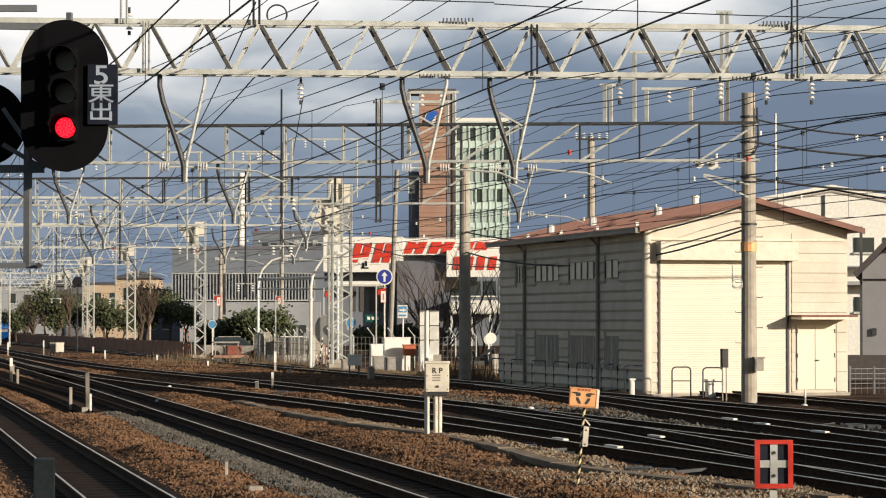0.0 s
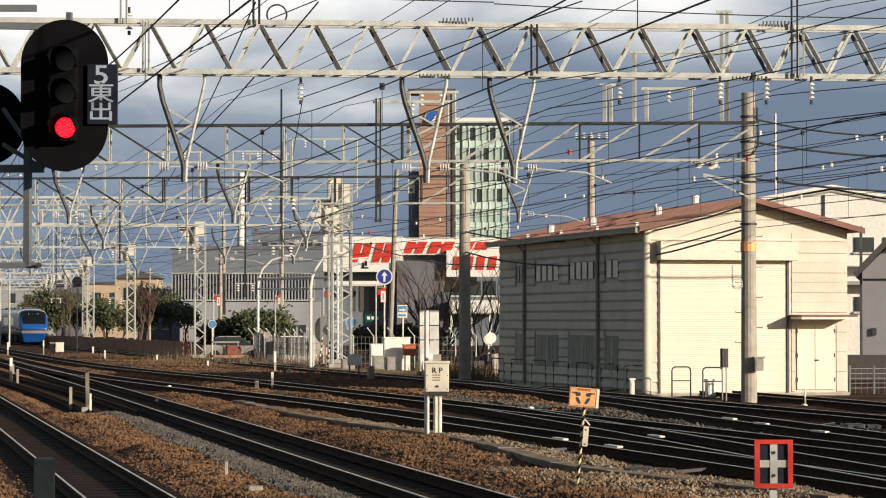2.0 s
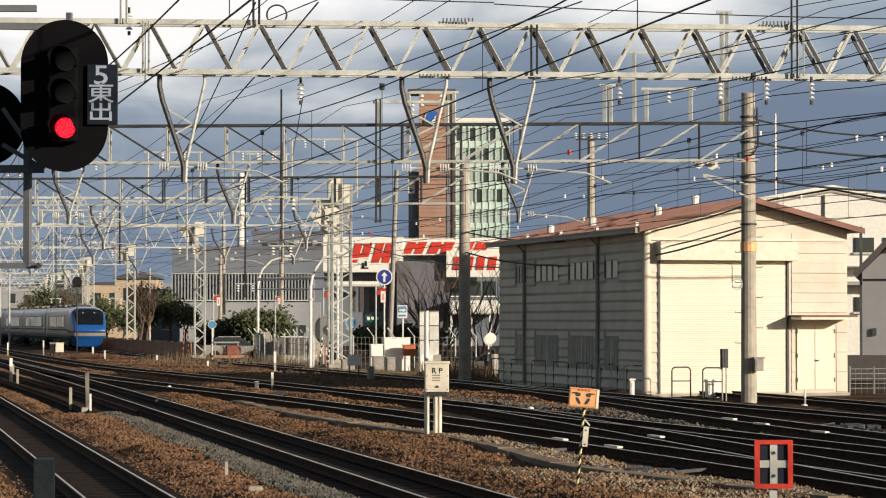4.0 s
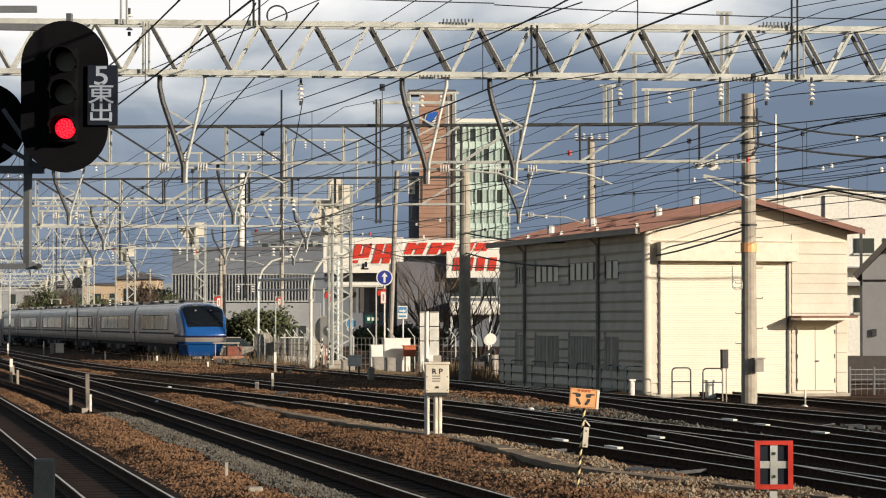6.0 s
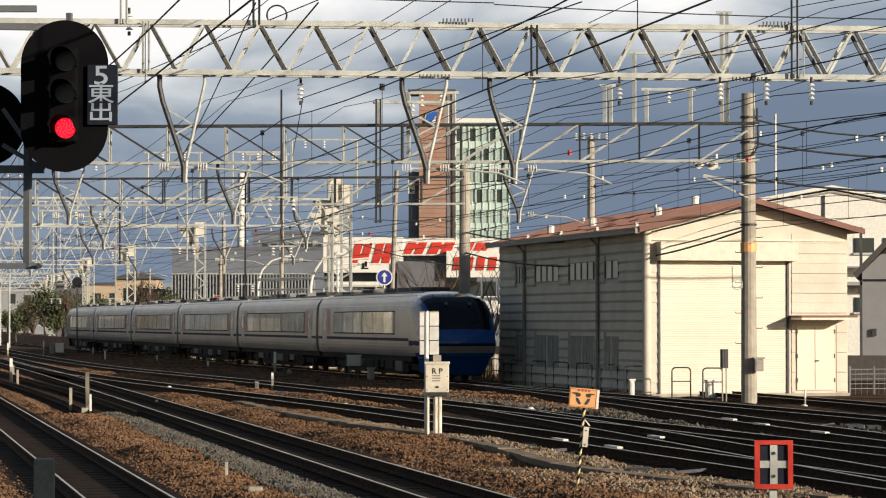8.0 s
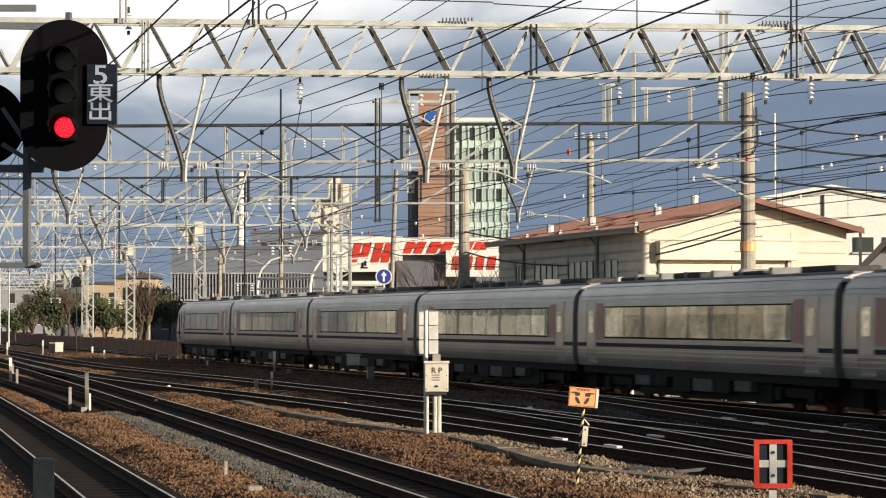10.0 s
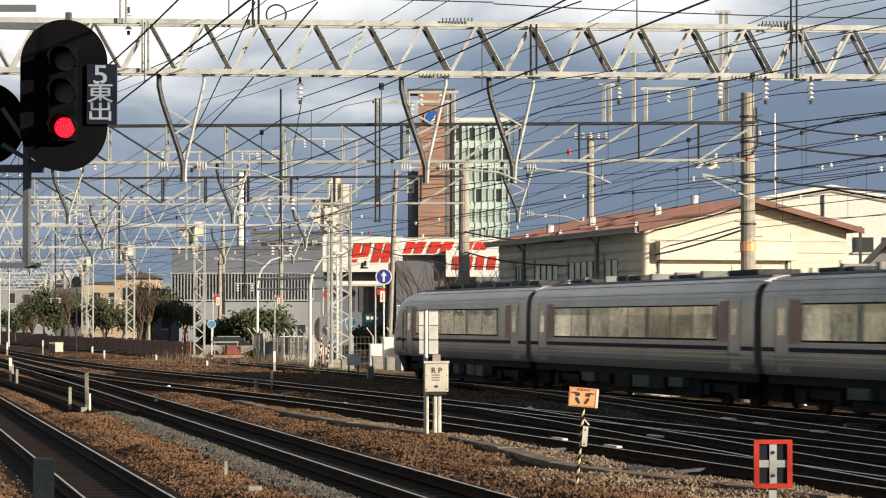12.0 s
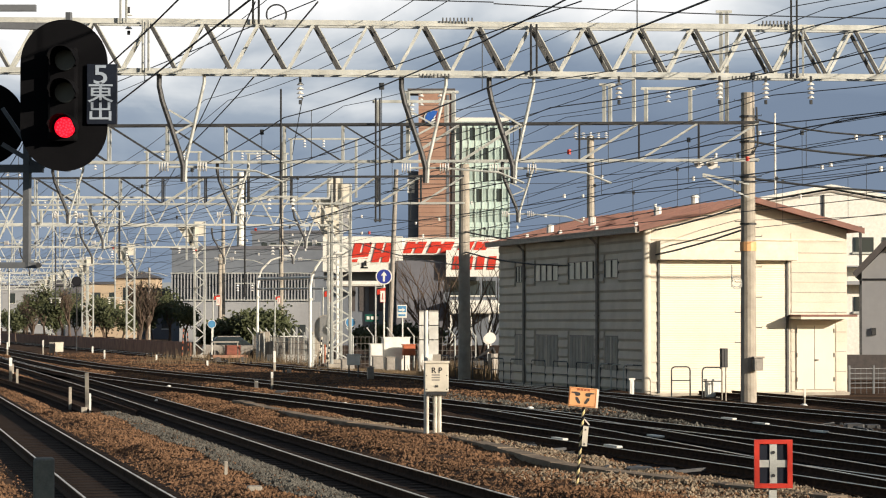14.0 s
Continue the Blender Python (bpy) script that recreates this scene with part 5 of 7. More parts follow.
part("post", tube(B(), [(-6.0, 149.1, GZ), (-6.0, 149.1, 6.2)], 0.08, 8), M_WHITE, t_)
t_ = thing("traffic_mirror", "round convex road mirror with an orange rim on a post", "traffic mirror", pose(-6.75, 150, 1.75), group="road mirrors")
part("rim", disc(B(), 0, 0, 0.62, 0.0, 0.06, 28, 0.85), M_GUTTER, t_)
part("mirror", disc(B(), 0, 0, 0.55, -0.02, -0.001, 28, 0.78), M_MIRROR, t_, "dull reflecting disc")
part("post", tube(B(), [(0, 0.1, 0.4), (0, 0.1, -2.0)], 0.05, 6), M_RUSTORANGE, t_)
t_ = thing("place_sign", "small dark green sign with pale marks", "sign")
part("board", box(B(), -4.45, 150.0, 2.2, -3.65, 150.05, 2.62), M_GREENSIGN, t_)
for k in range(3):
    part("marking", box(B(), -4.36 + k * 0.25, 149.97, 2.32, -4.2 + k * 0.25, 149.995, 2.5), M_WHITE, t_, "unreadable pale marking")
part("post", tube(B(), [(-4.05, 150.1, GZ), (-4.05, 150.1, 2.5)], 0.04, 6), M_STEELDARK, t_)


def banner(x, y, z, s=1.0):
    t = thing("red_banner", "small red and white hanging street banner", "banner", pose(x, y, z), group="street banners")
    part("cloth", prism(B(), [(-0.22 * s, 0.3 * s), (0.26 * s, 0.42 * s), (0.26 * s, -0.42 * s), (-0.05 * s, -0.42 * s), (-0.05 * s, 0.05 * s), (-0.22 * s, 0.0)], 0, 0.03), M_RED, t, "red banner cloth")
    part("panel", box(B(), -0.03 * s, -0.012, -0.4 * s, 0.24 * s, -0.001, 0.24 * s), M_WHITE, t, "white panel")
    part("marking", box(B(), 0.08 * s, -0.02, -0.26 * s, 0.13 * s, -0.013, 0.1 * s), M_RED, t, "unreadable red marking")
    part("rod", tube(B(), [(-0.3 * s, 0.05, 0.4 * s), (0.3 * s, 0.05, 0.45 * s)], 0.02, 5), M_STEEL, t)
    part("post", tube(B(), [(-0.3 * s, 0.06, 0.55 * s), (-0.3 * s, 0.06, -z + GZ - 0.1)], 0.045, 6), M_STEEL, t)


banner(-3.5, 148.0, 3.7, 1.0)
banner(-6.55, 150.0, 3.6, 1.0)
banner(-14.3, 166.0, 3.55, 0.8)
banner(-10.7, 170.0, 3.6, 0.6)


def mesh_fence(p, q, n, top, label, metal=None, bent=True):
    p, q = Vector((*p, GZ)), Vector((*q, GZ))
    t = thing("mesh_fence", label, "fence", group="fences along the railway")
    d = (q - p) / n
    for i in range(n + 1):
        b = p + d * i
        part("post", tube(B(), [b, b + Vector((0, 0, top - 0.45)), b + Vector((-0.35 if bent else 0, -0.05 if bent else 0, top if bent else top - 0.4))], 0.04, 6), metal or M_STEEL, t)
    wires = B()
    for k in range(5):
        z = Vector((0, 0, 0.2 + k * (top - 0.7) / 4))
        bar(wires, p + z, q + z, 0.02)
    m_ = int((q - p).length / 0.22)
    for i in range(m_):
        b = p.lerp(q, i / m_)
        bar(wires, b, b + Vector((0, 0, top - 0.5)), 0.014)
    tagged(part("netting", wires, metal or M_GUTTER, t, "fine wire netting"), kind="stuff")


mesh_fence((-6.9, 139), (1.7, 137), 8, 2.1, "wire mesh fence with angled post tops")
mesh_fence((-12.0, 166), (-7.0, 142), 9, 2.0, "wire mesh fence with angled post tops")
mesh_fence((13.6, 88), (24.0, 92), 12, 1.35, "grey steel railing beyond the shed", M_FRAMEGREY, False)


def plank_fence(p, q, top, label, material):
    p, q = Vector((*p, GZ)), Vector((*q, GZ))
    t = thing("plank_fence", label, "fence", group="fences along the railway")
    n = int((q - p).length / 0.9)
    for i in range(n):
        a, b = p.lerp(q, i / n), p.lerp(q, (i + 0.97) / n)
        part("plank", bar(B(), a + Vector((0, 0, top / 2)), b + Vector((0, 0, top / 2)), 0.05, top * (1 + 0.03 * math.sin(i * 2.3))), material, t)
    part("rail", bar(B(), p + Vector((0, 0.05, top * 0.8)), q + Vector((0, 0.05, top * 0.8)), 0.06), material, t)


M_FENCE = mat("rusty_brown_fence", (0.42, 0.23, 0.15), (0.20, 0.11, 0.075), 0.85, scale=1.2)
plank_fence((-16.5, 172), (-58.0, 330), 1.05, "rusty brown panel fence along the railway", M_FENCE)


def low_wall():
    t = thing("concrete_wall", "low stained concrete block wall with upright posts", "wall")
    for i in range(6):
        x = -11.0 + i * 0.62
        part("block", box(B(), x, 157.6 - i * 0.4, GZ - 0.1, x + 0.6, 157.9 - i * 0.4, 1.05 + (0.55 if i in (0, 5) else 0)), M_CONC, t, bevel=0.02)
        part("post", box(B(), x + 0.25, 157.4 - i * 0.4, GZ, x + 0.33, 157.5 - i * 0.4, 1.55), M_STEEL, t)
    for i in range(5):
        part("kerb_block", box(B(), -10.4 + i * 0.6, 155.0, GZ - 0.1, -9.85 + i * 0.6, 155.4, 0.25), M_WHITE, t, bevel=0.02)


low_wall()


def red_machine():
    t = thing("track_trolley", "rusty red track trolley parked beyond the rails", "trolley", pose(-12.2, 150.0, GZ, 0, 0, 12))
    part("bed", box(B(), -1.0, -0.5, 0.35, 1.0, 0.5, 0.5), M_FENCE, t)
    part("engine_box", box(B(), -0.2, -0.4, 0.5, 0.6, 0.4, 1.05), M_RUSTRED, t, bevel=0.03)
    part("canopy", box(B(), -1.0, -0.5, 1.2, 0.5, 0.5, 1.28), M_GUTTER, t)
    for x in (-0.9, 0.4):
        part("upright", box(B(), x, -0.4, 0.5, x + 0.06, -0.34, 1.2), M_GUTTER, t)
    for x in (-0.7, 0.7):
        part("wheel", tube(B(), [(x, -0.55, 0.2), (x, -0.47, 0.2)], 0.2, 12), M_STEELDARK, t)


M_RUSTRED = mat("rust_red_paint", (0.26, 0.075, 0.045), (0.14, 0.045, 0.03), 0.7)
red_machine()


def car_parked(x, y, turn, col, label):
    t = thing("parked_car", label, "car", pose(x, y, GZ, 0, 0, turn), group="parked cars")
    part("body", prism(B(), [(-2.0, 0.3), (2.0, 0.3), (2.05, 0.75), (1.2, 0.9), (-1.9, 0.95), (-2.05, 0.6)], -0.8, 0.8), col, t, bevel=0.08)
    part("cabin", prism(B(), [(-1.5, 0.95), (1.1, 0.9), (0.4, 1.42), (-1.1, 1.45)], -0.7, 0.7), M_GLASS, t, "dark car windows", bevel=0.06)
    part("roof", box(B(), -1.05, -0.66, 1.44, 0.35, 0.66, 1.49), col, t)
    for sx in (-1.25, 1.25):
        for sy in (-0.8, 0.8):
            part("wheel", tube(B(), [(sx, sy - 0.09, 0.3), (sx, sy + 0.09, 0.3)], 0.3, 14), M_BLACK, t)


car_parked(-9.2, 165, 5, M_WHITE, "white car parked behind the fence")
car_parked(-13.2, 166, 8, M_GUTTER, "silver car parked behind the fence")


def buffer_stop():
    t = thing("buffer_stop", "dark rusty buffer stop at the end of the siding", "buffer stop", pose(2.0, 112.0, GZ, 0, 0, 10))
    part("beam", box(B(), -0.9, -0.1, 0.55, 0.7, 0.15, 0.75), M_STEELDARK, t)
    part("strut", bar(B(), (-1.6, 0.6, 0), (0.1, 0, 1.3), 0.12), M_STEELDARK, t)
    part("strut", bar(B(), (0.6, 0.6, 0), (0.1, 0, 1.3), 0.12), M_STEELDARK, t)
    part("drum", tube(B(), [(0.1, -0.15, 0.2), (0.1, -0.15, 1.05)], 0.22, 12), M_GUTTER, t, "grey drum")
    part("disc", disc(B(), 0.0, 1.72, 0.24, -0.1, -0.06), M_WHITE, t, "white disc")


buffer_stop()


# ---------------------------------------------------------------- buildings
def windows_on(t, x0, x1, z0, z1, nx, nz, y, gap=0.3, material=None, frame=None, name="window"):
    for i in range(nx):
        for k in range(nz):
            a, b = x0 + (x1 - x0) * (i + gap / 2) / nx, x0 + (x1 - x0) * (i + 1 - gap / 2) / nx
            c_, d_ = z0 + (z1 - z0) * (k + gap / 2) / nz, z0 + (z1 - z0) * (k + 1 - gap / 2) / nz
            w = part(name, box(B(), a, y - 0.05, c_, b, y - 0.004, d_), material or M_GLASS, t)
            if frame:
                part("sill", box(B(), a - 0.05, y - 0.15, c_ - 0.12, b + 0.05, y - 0.004, c_ - 0.005), frame, w)


def tower():
    t = thing("office_tower", "brick-clad tower with a glazed stair wing", "building", pose(0, 450, 0))
    part("brick_shaft", box(B(), -4.2, 0, GZ, 1.95, 9, 41.6), M_BRICK, t, "reddish brick shaft")
    part("corner_strip", box(B(), 0.6, -0.12, 12, 1.1, -0.003, 41.0), M_GREYB, t)
    part("edge_strip", box(B(), 1.55, -0.3, 12, 2.1, -0.003, 41.7), M_DARKB, t)
    part("parapet", box(B(), -6.1, -0.2, 41.65, 2.1, 9.2, 42.1), M_DARKB, t)
    part("side_wing", box(B(), -6.0, 1.5, GZ, -4.25, 9, 28), M_GREYB, t)
    part("side_sign", box(B(), -6.1, 1.3, 24.2, -4.9, 1.48, 26.6), M_WHITE, t)
    lg = part("emblem", disc(B(), -1.9, 37.0, 1.35, -0.3, -0.05, 20), M_WHITE, t, "round white, blue and red emblem")
    part("emblem_blue", prism(B(), [(-3.2, 36.5), (-2.4, 36.0), (-1.2, 37.6), (-0.9, 38.2), (-1.7, 38.3), (-2.7, 37.9)], -0.42, -0.31), M_LOGOBLUE, lg)
    part("emblem_red", prism(B(), [(-1.3, 36.0), (-0.7, 36.4), (-0.6, 37.6), (-1.0, 38.0)], -0.42, -0.31), M_RED, lg)
    for i in range(34):
        z = 13.6 + i * 0.8
        part("course", box(B(), -4.2, -0.06, z, 0.55, -0.003, z + (0.12 if i % 4 == 0 else 0.07)), M_DARKB if i % 4 == 0 else M_COURSE, t)
    g = thing("glass_tower", "pale green glazed office wing beside the brick tower", "building", pose(0, 455, 0))
    part("core", box(B(), 2.2, 0, GZ, 11.5, 9, 36.8), M_PALEGREEN, g, "pale green wall")
    for k in range(6):
        z = 14.5 + k * 3.55
        part("spandrel", box(B(), 2.15, -0.25, z, 11.55, -0.06, z + 1.25), M_PALEGREEN, g)
        for i in range(8):
            x = 2.3 + i * 1.16
            part("pane", box(B(), x, -0.055, z + 1.27, x + 1.02, -0.004, z + 3.5), M_GLASSGREEN if k < 2 or (i * 3 + k) % 5 > 1 else M_GLASS, g)
    for i in range(9):
        x = 2.2 + i * 1.16
        part("mullion", box(B(), x - 0.09, -0.4, 14, x + 0.07, -0.26, 36.4), M_PALEGREEN, g)
    part("roof_rail", box(B(), 2.2, 0, 36.85, 11.5, 0.2, 37.5), M_WHITE, g)


M_DARKB = mat("dark_metal_cladding", (0.10, 0.085, 0.08), (0.06, 0.055, 0.055), 0.6)
M_COURSE = mat("brick_course_joint", (0.24, 0.15, 0.115), (0.18, 0.11, 0.085), 0.8)
M_LOGOBLUE = mat("emblem_blue_paint", (0.03, 0.12, 0.45), (0.02, 0.09, 0.35), 0.4, bump=0)
M_PALEGREEN = mat("pale_green_panel", (0.52, 0.65, 0.60), (0.42, 0.54, 0.50), 0.5, scale=0.3, fine=2)
M_GLASSGREEN = mat("green_tinted_glass", (0.40, 0.49, 0.45), (0.28, 0.36, 0.34), 0.08, scale=0.15, fine=1, bump=0)
tower()


def sign_building():
    t = thing("showroom_building", "white-fronted works building with a large red sign", "building", pose(0, 260, 0))
    part("wall", box(B(), -11.9, 2, GZ, 5.6, 16, 9.8), M_GREYB, t, "blue-grey rear wall")
    sb = part("sign_band", box(B(), -11.9, 0, 7.1, -4.0, 2, 10.6), M_WHITE, t, "white sign band")
    s2 = part("sign_band", box(B(), -4.0, 0.4, 8.8, 5.6, 2, 10.5), M_WHITE, t, "white sign band")
    s3 = part("canopy_band", box(B(), 0.3, -1.5, 6.6, 5.6, 0.3, 9.2), M_WHITE, t, "white canopy fascia")
    for i, (x0, w) in enumerate(((-9.2, 1.9), (-7.1, 2.0), (-4.0, 2.2), (-1.6, 2.6), (1.3, 1.5), (2.9, 1.4))):
        z0, z1, y = (8.05, 9.95, -0.1) if i < 2 else (8.95, 10.1, -0.1)
        holder = sb if i < 2 else s2
        yy = y if i < 2 else 0.3
        for k in range(2):
            a = x0 + k * w * 0.5
            part("red_shape", prism(B(), [(a, z0), (a + w * 0.36, z0), (a + w * 0.36 + 0.55, z1), (a + 0.5, z1)], yy, yy + 0.08), M_RED, holder, "slanting red sign shape")
        part("red_shape", prism(B(), [(x0 + 0.3, z0 + 0.5), (x0 + w * 0.8, z0 + 0.5), (x0 + w * 0.85, z0 + 0.95), (x0 + 0.4, z0 + 0.95)], yy - 0.01, yy + 0.07), M_RED, holder, "slanting red sign shape")
    for i in range(4):
        x0 = 0.9 + i * 1.15
        part("red_shape", prism(B(), [(x0, 7.3), (x0 + 0.75, 7.3), (x0 + 0.95, 8.6), (x0 + 0.2, 8.6)], -1.6, -1.52), M_RED, s3, "slanting red sign shape")
    part("grey_wall", box(B(), -4.6, -0.6, GZ, 0.1, 0.35, 8.2), M_GREYB2, t, "grey rendered wall")
    for i in range(5):
        part("dark_recess", box(B(), -9.3 + i * 0.95, 1.9, 3.2, -8.75 + i * 0.95, 1.99, 6.0), M_DARKB, t)
    windows_on(t, 0.6, 5.4, 4.6, 6.4, 3, 1, 1.99, 0.2, M_GLASS, M_WHITE)
    part("lower_canopy", box(B(), 0.5, -2.5, 2.9, 5.6, 1.9, 4.3), M_WHITE, t, "white rounded porch fascia", bevel=0.3)
    for x in (0.7, 2.6, 4.5):
        part("column", box(B(), x, -2.0, GZ, x + 0.25, -1.75, 2.9), M_WHITE, t)
    part("pipe", tube(B(), [(-11.5, -0.3, 5.9), (-6.0, -0.3, 5.9)], 0.3, 8), M_WHITE, t)


M_GREYB2 = mat("dark_grey_render", (0.15, 0.15, 0.17), (0.11, 0.11, 0.125), 0.8, scale=0.3, fine=3)
sign_building()


def factory():
    t = thing("factory_building", "blue-grey factory wall with a louvred upper screen", "building", pose(0, 300, 0))
    part("wall", box(B(), -31.0, 0, GZ, -13.5, 12, 10.4), M_GREYB, t, "blue-grey cladding")
    part("roof_edge", box(B(), -31.2, -0.1, 10.42, -13.4, 12, 10.8), M_GREYB2, t)
    for i in range(46):
        x = -31.0 + i * 0.36
        part("louvre", box(B(), x, -0.5, 4.6, x + 0.14, -0.2, 7.6), M_PALEGREY, t)
    for z in (4.55, 7.62):
        part("louvre_rail", box(B(), -31.1, -0.55, z, -14.8, -0.15, z + 0.12), M_STEEL, t)
    part("lower_wall", box(B(), -30.0, -1.0, GZ, -14.0, -0.05, 4.4), M_PALEGREY, t, "pale grey lower wall")
    windows_on(t, -20.0, -15.5, 0.4, 2.0, 4, 1, -1.0, 0.25)
    b2 = thing("factory_building", "grey flat-roofed works building behind the sign building", "building", pose(0, 330, 0), group="works buildings")
    part("wall", box(B(), -24.0, 0, GZ, -13.0, 10, 13.2), M_GREYB, b2)
    part("roof_edge", box(B(), -24.2, -0.1, 13.22, -12.9, 10, 13.6), M_GREYB2, b2)
    part("plant_room", box(B(), -14.5, -0.5, 13.6, -11.6, 3, 18.2), M_PALEGREY, b2)
    windows_on(b2, -23, -14, 8.4, 12.4, 8, 2, 0.0, 0.35)


M_PALEGREY = mat("pale_grey_render", (0.34, 0.345, 0.355), (0.26, 0.265, 0.275), 0.8, scale=0.3, fine=3)
factory()


M_HOUSEGREY = mat("grey_render", (0.31, 0.31, 0.315), (0.24, 0.24, 0.25), 0.8, scale=0.3, fine=3)


def right_buildings():
    t = thing("warehouse", "white gabled warehouse behind the shed", "building", pose(0, 150, 0))
    part("wall", prism(B(), [(14.0, GZ), (34.0, GZ), (34.0, 7.6), (22.2, 9.72), (14.0, 8.3)], 0, 20), M_WHITE, t, "sunlit white wall")
    part("roof", prism(B(), [(13.5, 8.3), (22.2, 9.85), (34.5, 7.6), (34.5, 7.8), (22.2, 10.05), (13.5, 8.5)], -0.03, 20.4), M_WHITE, t, "white roof edge")
    for x0, z0, x1, z1 in ((14.0, 8.12, 22.2, 9.6), (22.2, 9.6, 34.0, 7.45)):
        part("eave_line", prism(B(), [(x0, z0), (x1, z1), (x1, z1 + 0.1), (x0, z0 + 0.1)], -0.08, -0.003), M_GUTTER, t)
    part("wall_pipe", box(B(), 21.7, -0.1, 8.2, 21.8, -0.003, 9.45), M_STEELDARK, t)
    windows_on(t, 23.2, 26.5, 6.0, 7.2, 2, 1, 0.0, 0.3, M_GLASS, M_STEEL)
    windows_on(t, 23.2, 26.5, 2.6, 3.8, 2, 1, 0.0, 0.3, M_GLASS, M_STEEL)
    for z in (4.6, 5.3):
        part("balcony_slab", box(B(), 22.8, -1.2, z - 0.3 if z < 5 else z, 26.8, -0.003, z - 0.1 if z < 5 else z + 0.08), M_PALEGREY, t)
    part("stair_post", box(B(), 23.6, -1.2, GZ, 23.75, -1.05, 7.6), M_STEELDARK, t)
    h = thing("house", "grey rendered house with a dark tiled roof", "house", pose(0.21, 113.06, 0, 0, 0, -10))
    part("wall", prism(B(), [(17.6, GZ), (26, GZ), (26, 5.3), (18.6, 5.3), (17.6, 4.3)], 0, 9), M_HOUSEGREY, h, "shaded grey wall")
    part("roof", prism(B(), [(17.35, 4.05), (18.58, 5.34), (26.3, 5.5), (26.3, 5.75), (18.5, 5.6), (17.22, 4.25)], -0.5, 9.5), M_DARKB, h, "dark tiled roof")
    part("meter", box(B(), 18.0, -0.12, 1.65, 18.18, -0.003, 1.95), M_STEELDARK, h)
    part("fascia_line", box(B(), 17.62, -0.06, 3.95, 26, -0.003, 4.02), M_BLACK, h)
    part("lower_band", box(B(), 16.0, -1.5, GZ, 26, -1.3, 0.85), M_DARKB, h, "dark garden wall")


right_buildings()


def small_house(x, y, w, hgt, wall, roof, label, flat=False):
    t = thing("house", label, "house", pose(x, y, GZ), group="distant houses")
    part("wall", box(B(), -w / 2, 0, 0, w / 2, 8, hgt), wall, t)
    if flat:
        part("roof", box(B(), -w / 2 - 0.2, -0.2, hgt + 0.002, w / 2 + 0.2, 8.2, hgt + 0.4), roof, t)
    else:
        part("roof", prism(B(), [(-w / 2 - 0.5, hgt), (w / 2 + 0.5, hgt), (w * 0.2, hgt + w * 0.14), (-w * 0.2, hgt + w * 0.14)], -0.5, 8.5), roof, t)
    windows_on(t, -w * 0.4, w * 0.4, 0.8, hgt - 0.4, max(2, int(w / 3)), 2, 0.0, 0.5, M_GLASS, M_WHITE)


M_TANB = mat("tan_render", (0.52, 0.40, 0.28), (0.42, 0.32, 0.22), 0.8, scale=0.3, fine=3)
M_SLATE = mat("slate_roof", (0.10, 0.10, 0.11), (0.06, 0.06, 0.07), 0.7)
small_house(-51.5, 400, 6.5, 8.0, M_TANB, M_SLATE, "tan rendered house with slate roof", True)
small_house(-44.5, 380, 6.0, 8.6, M_TANB, M_SLATE, "cream house with a dark hipped roof")
small_house(-61.0, 430, 6.0, 8.2, M_GREYB2, M_SLATE, "pale grey house with a dark roof")
small_house(-67.0, 470, 5.0, 8.8, M_PALEGREY, M_SLATE, "white house with a dark roof")
small_house(-75.0, 500, 7.0, 9.3, M_PALEGREY, M_SLATE, "cream house with a dark roof")
small_house(-86.0, 560, 10.0, 9.5, M_PALEGREY, M_SLATE, "pale grey block with a flat roof", True)
small_house(-38.0, 350, 5.5, 6.0, M_GREYB2, M_SLATE, "grey house among the trees")
small_house(-98.0, 620, 12.0, 10.5, M_PALEGREY, M_SLATE, "white block with a flat roof", True)


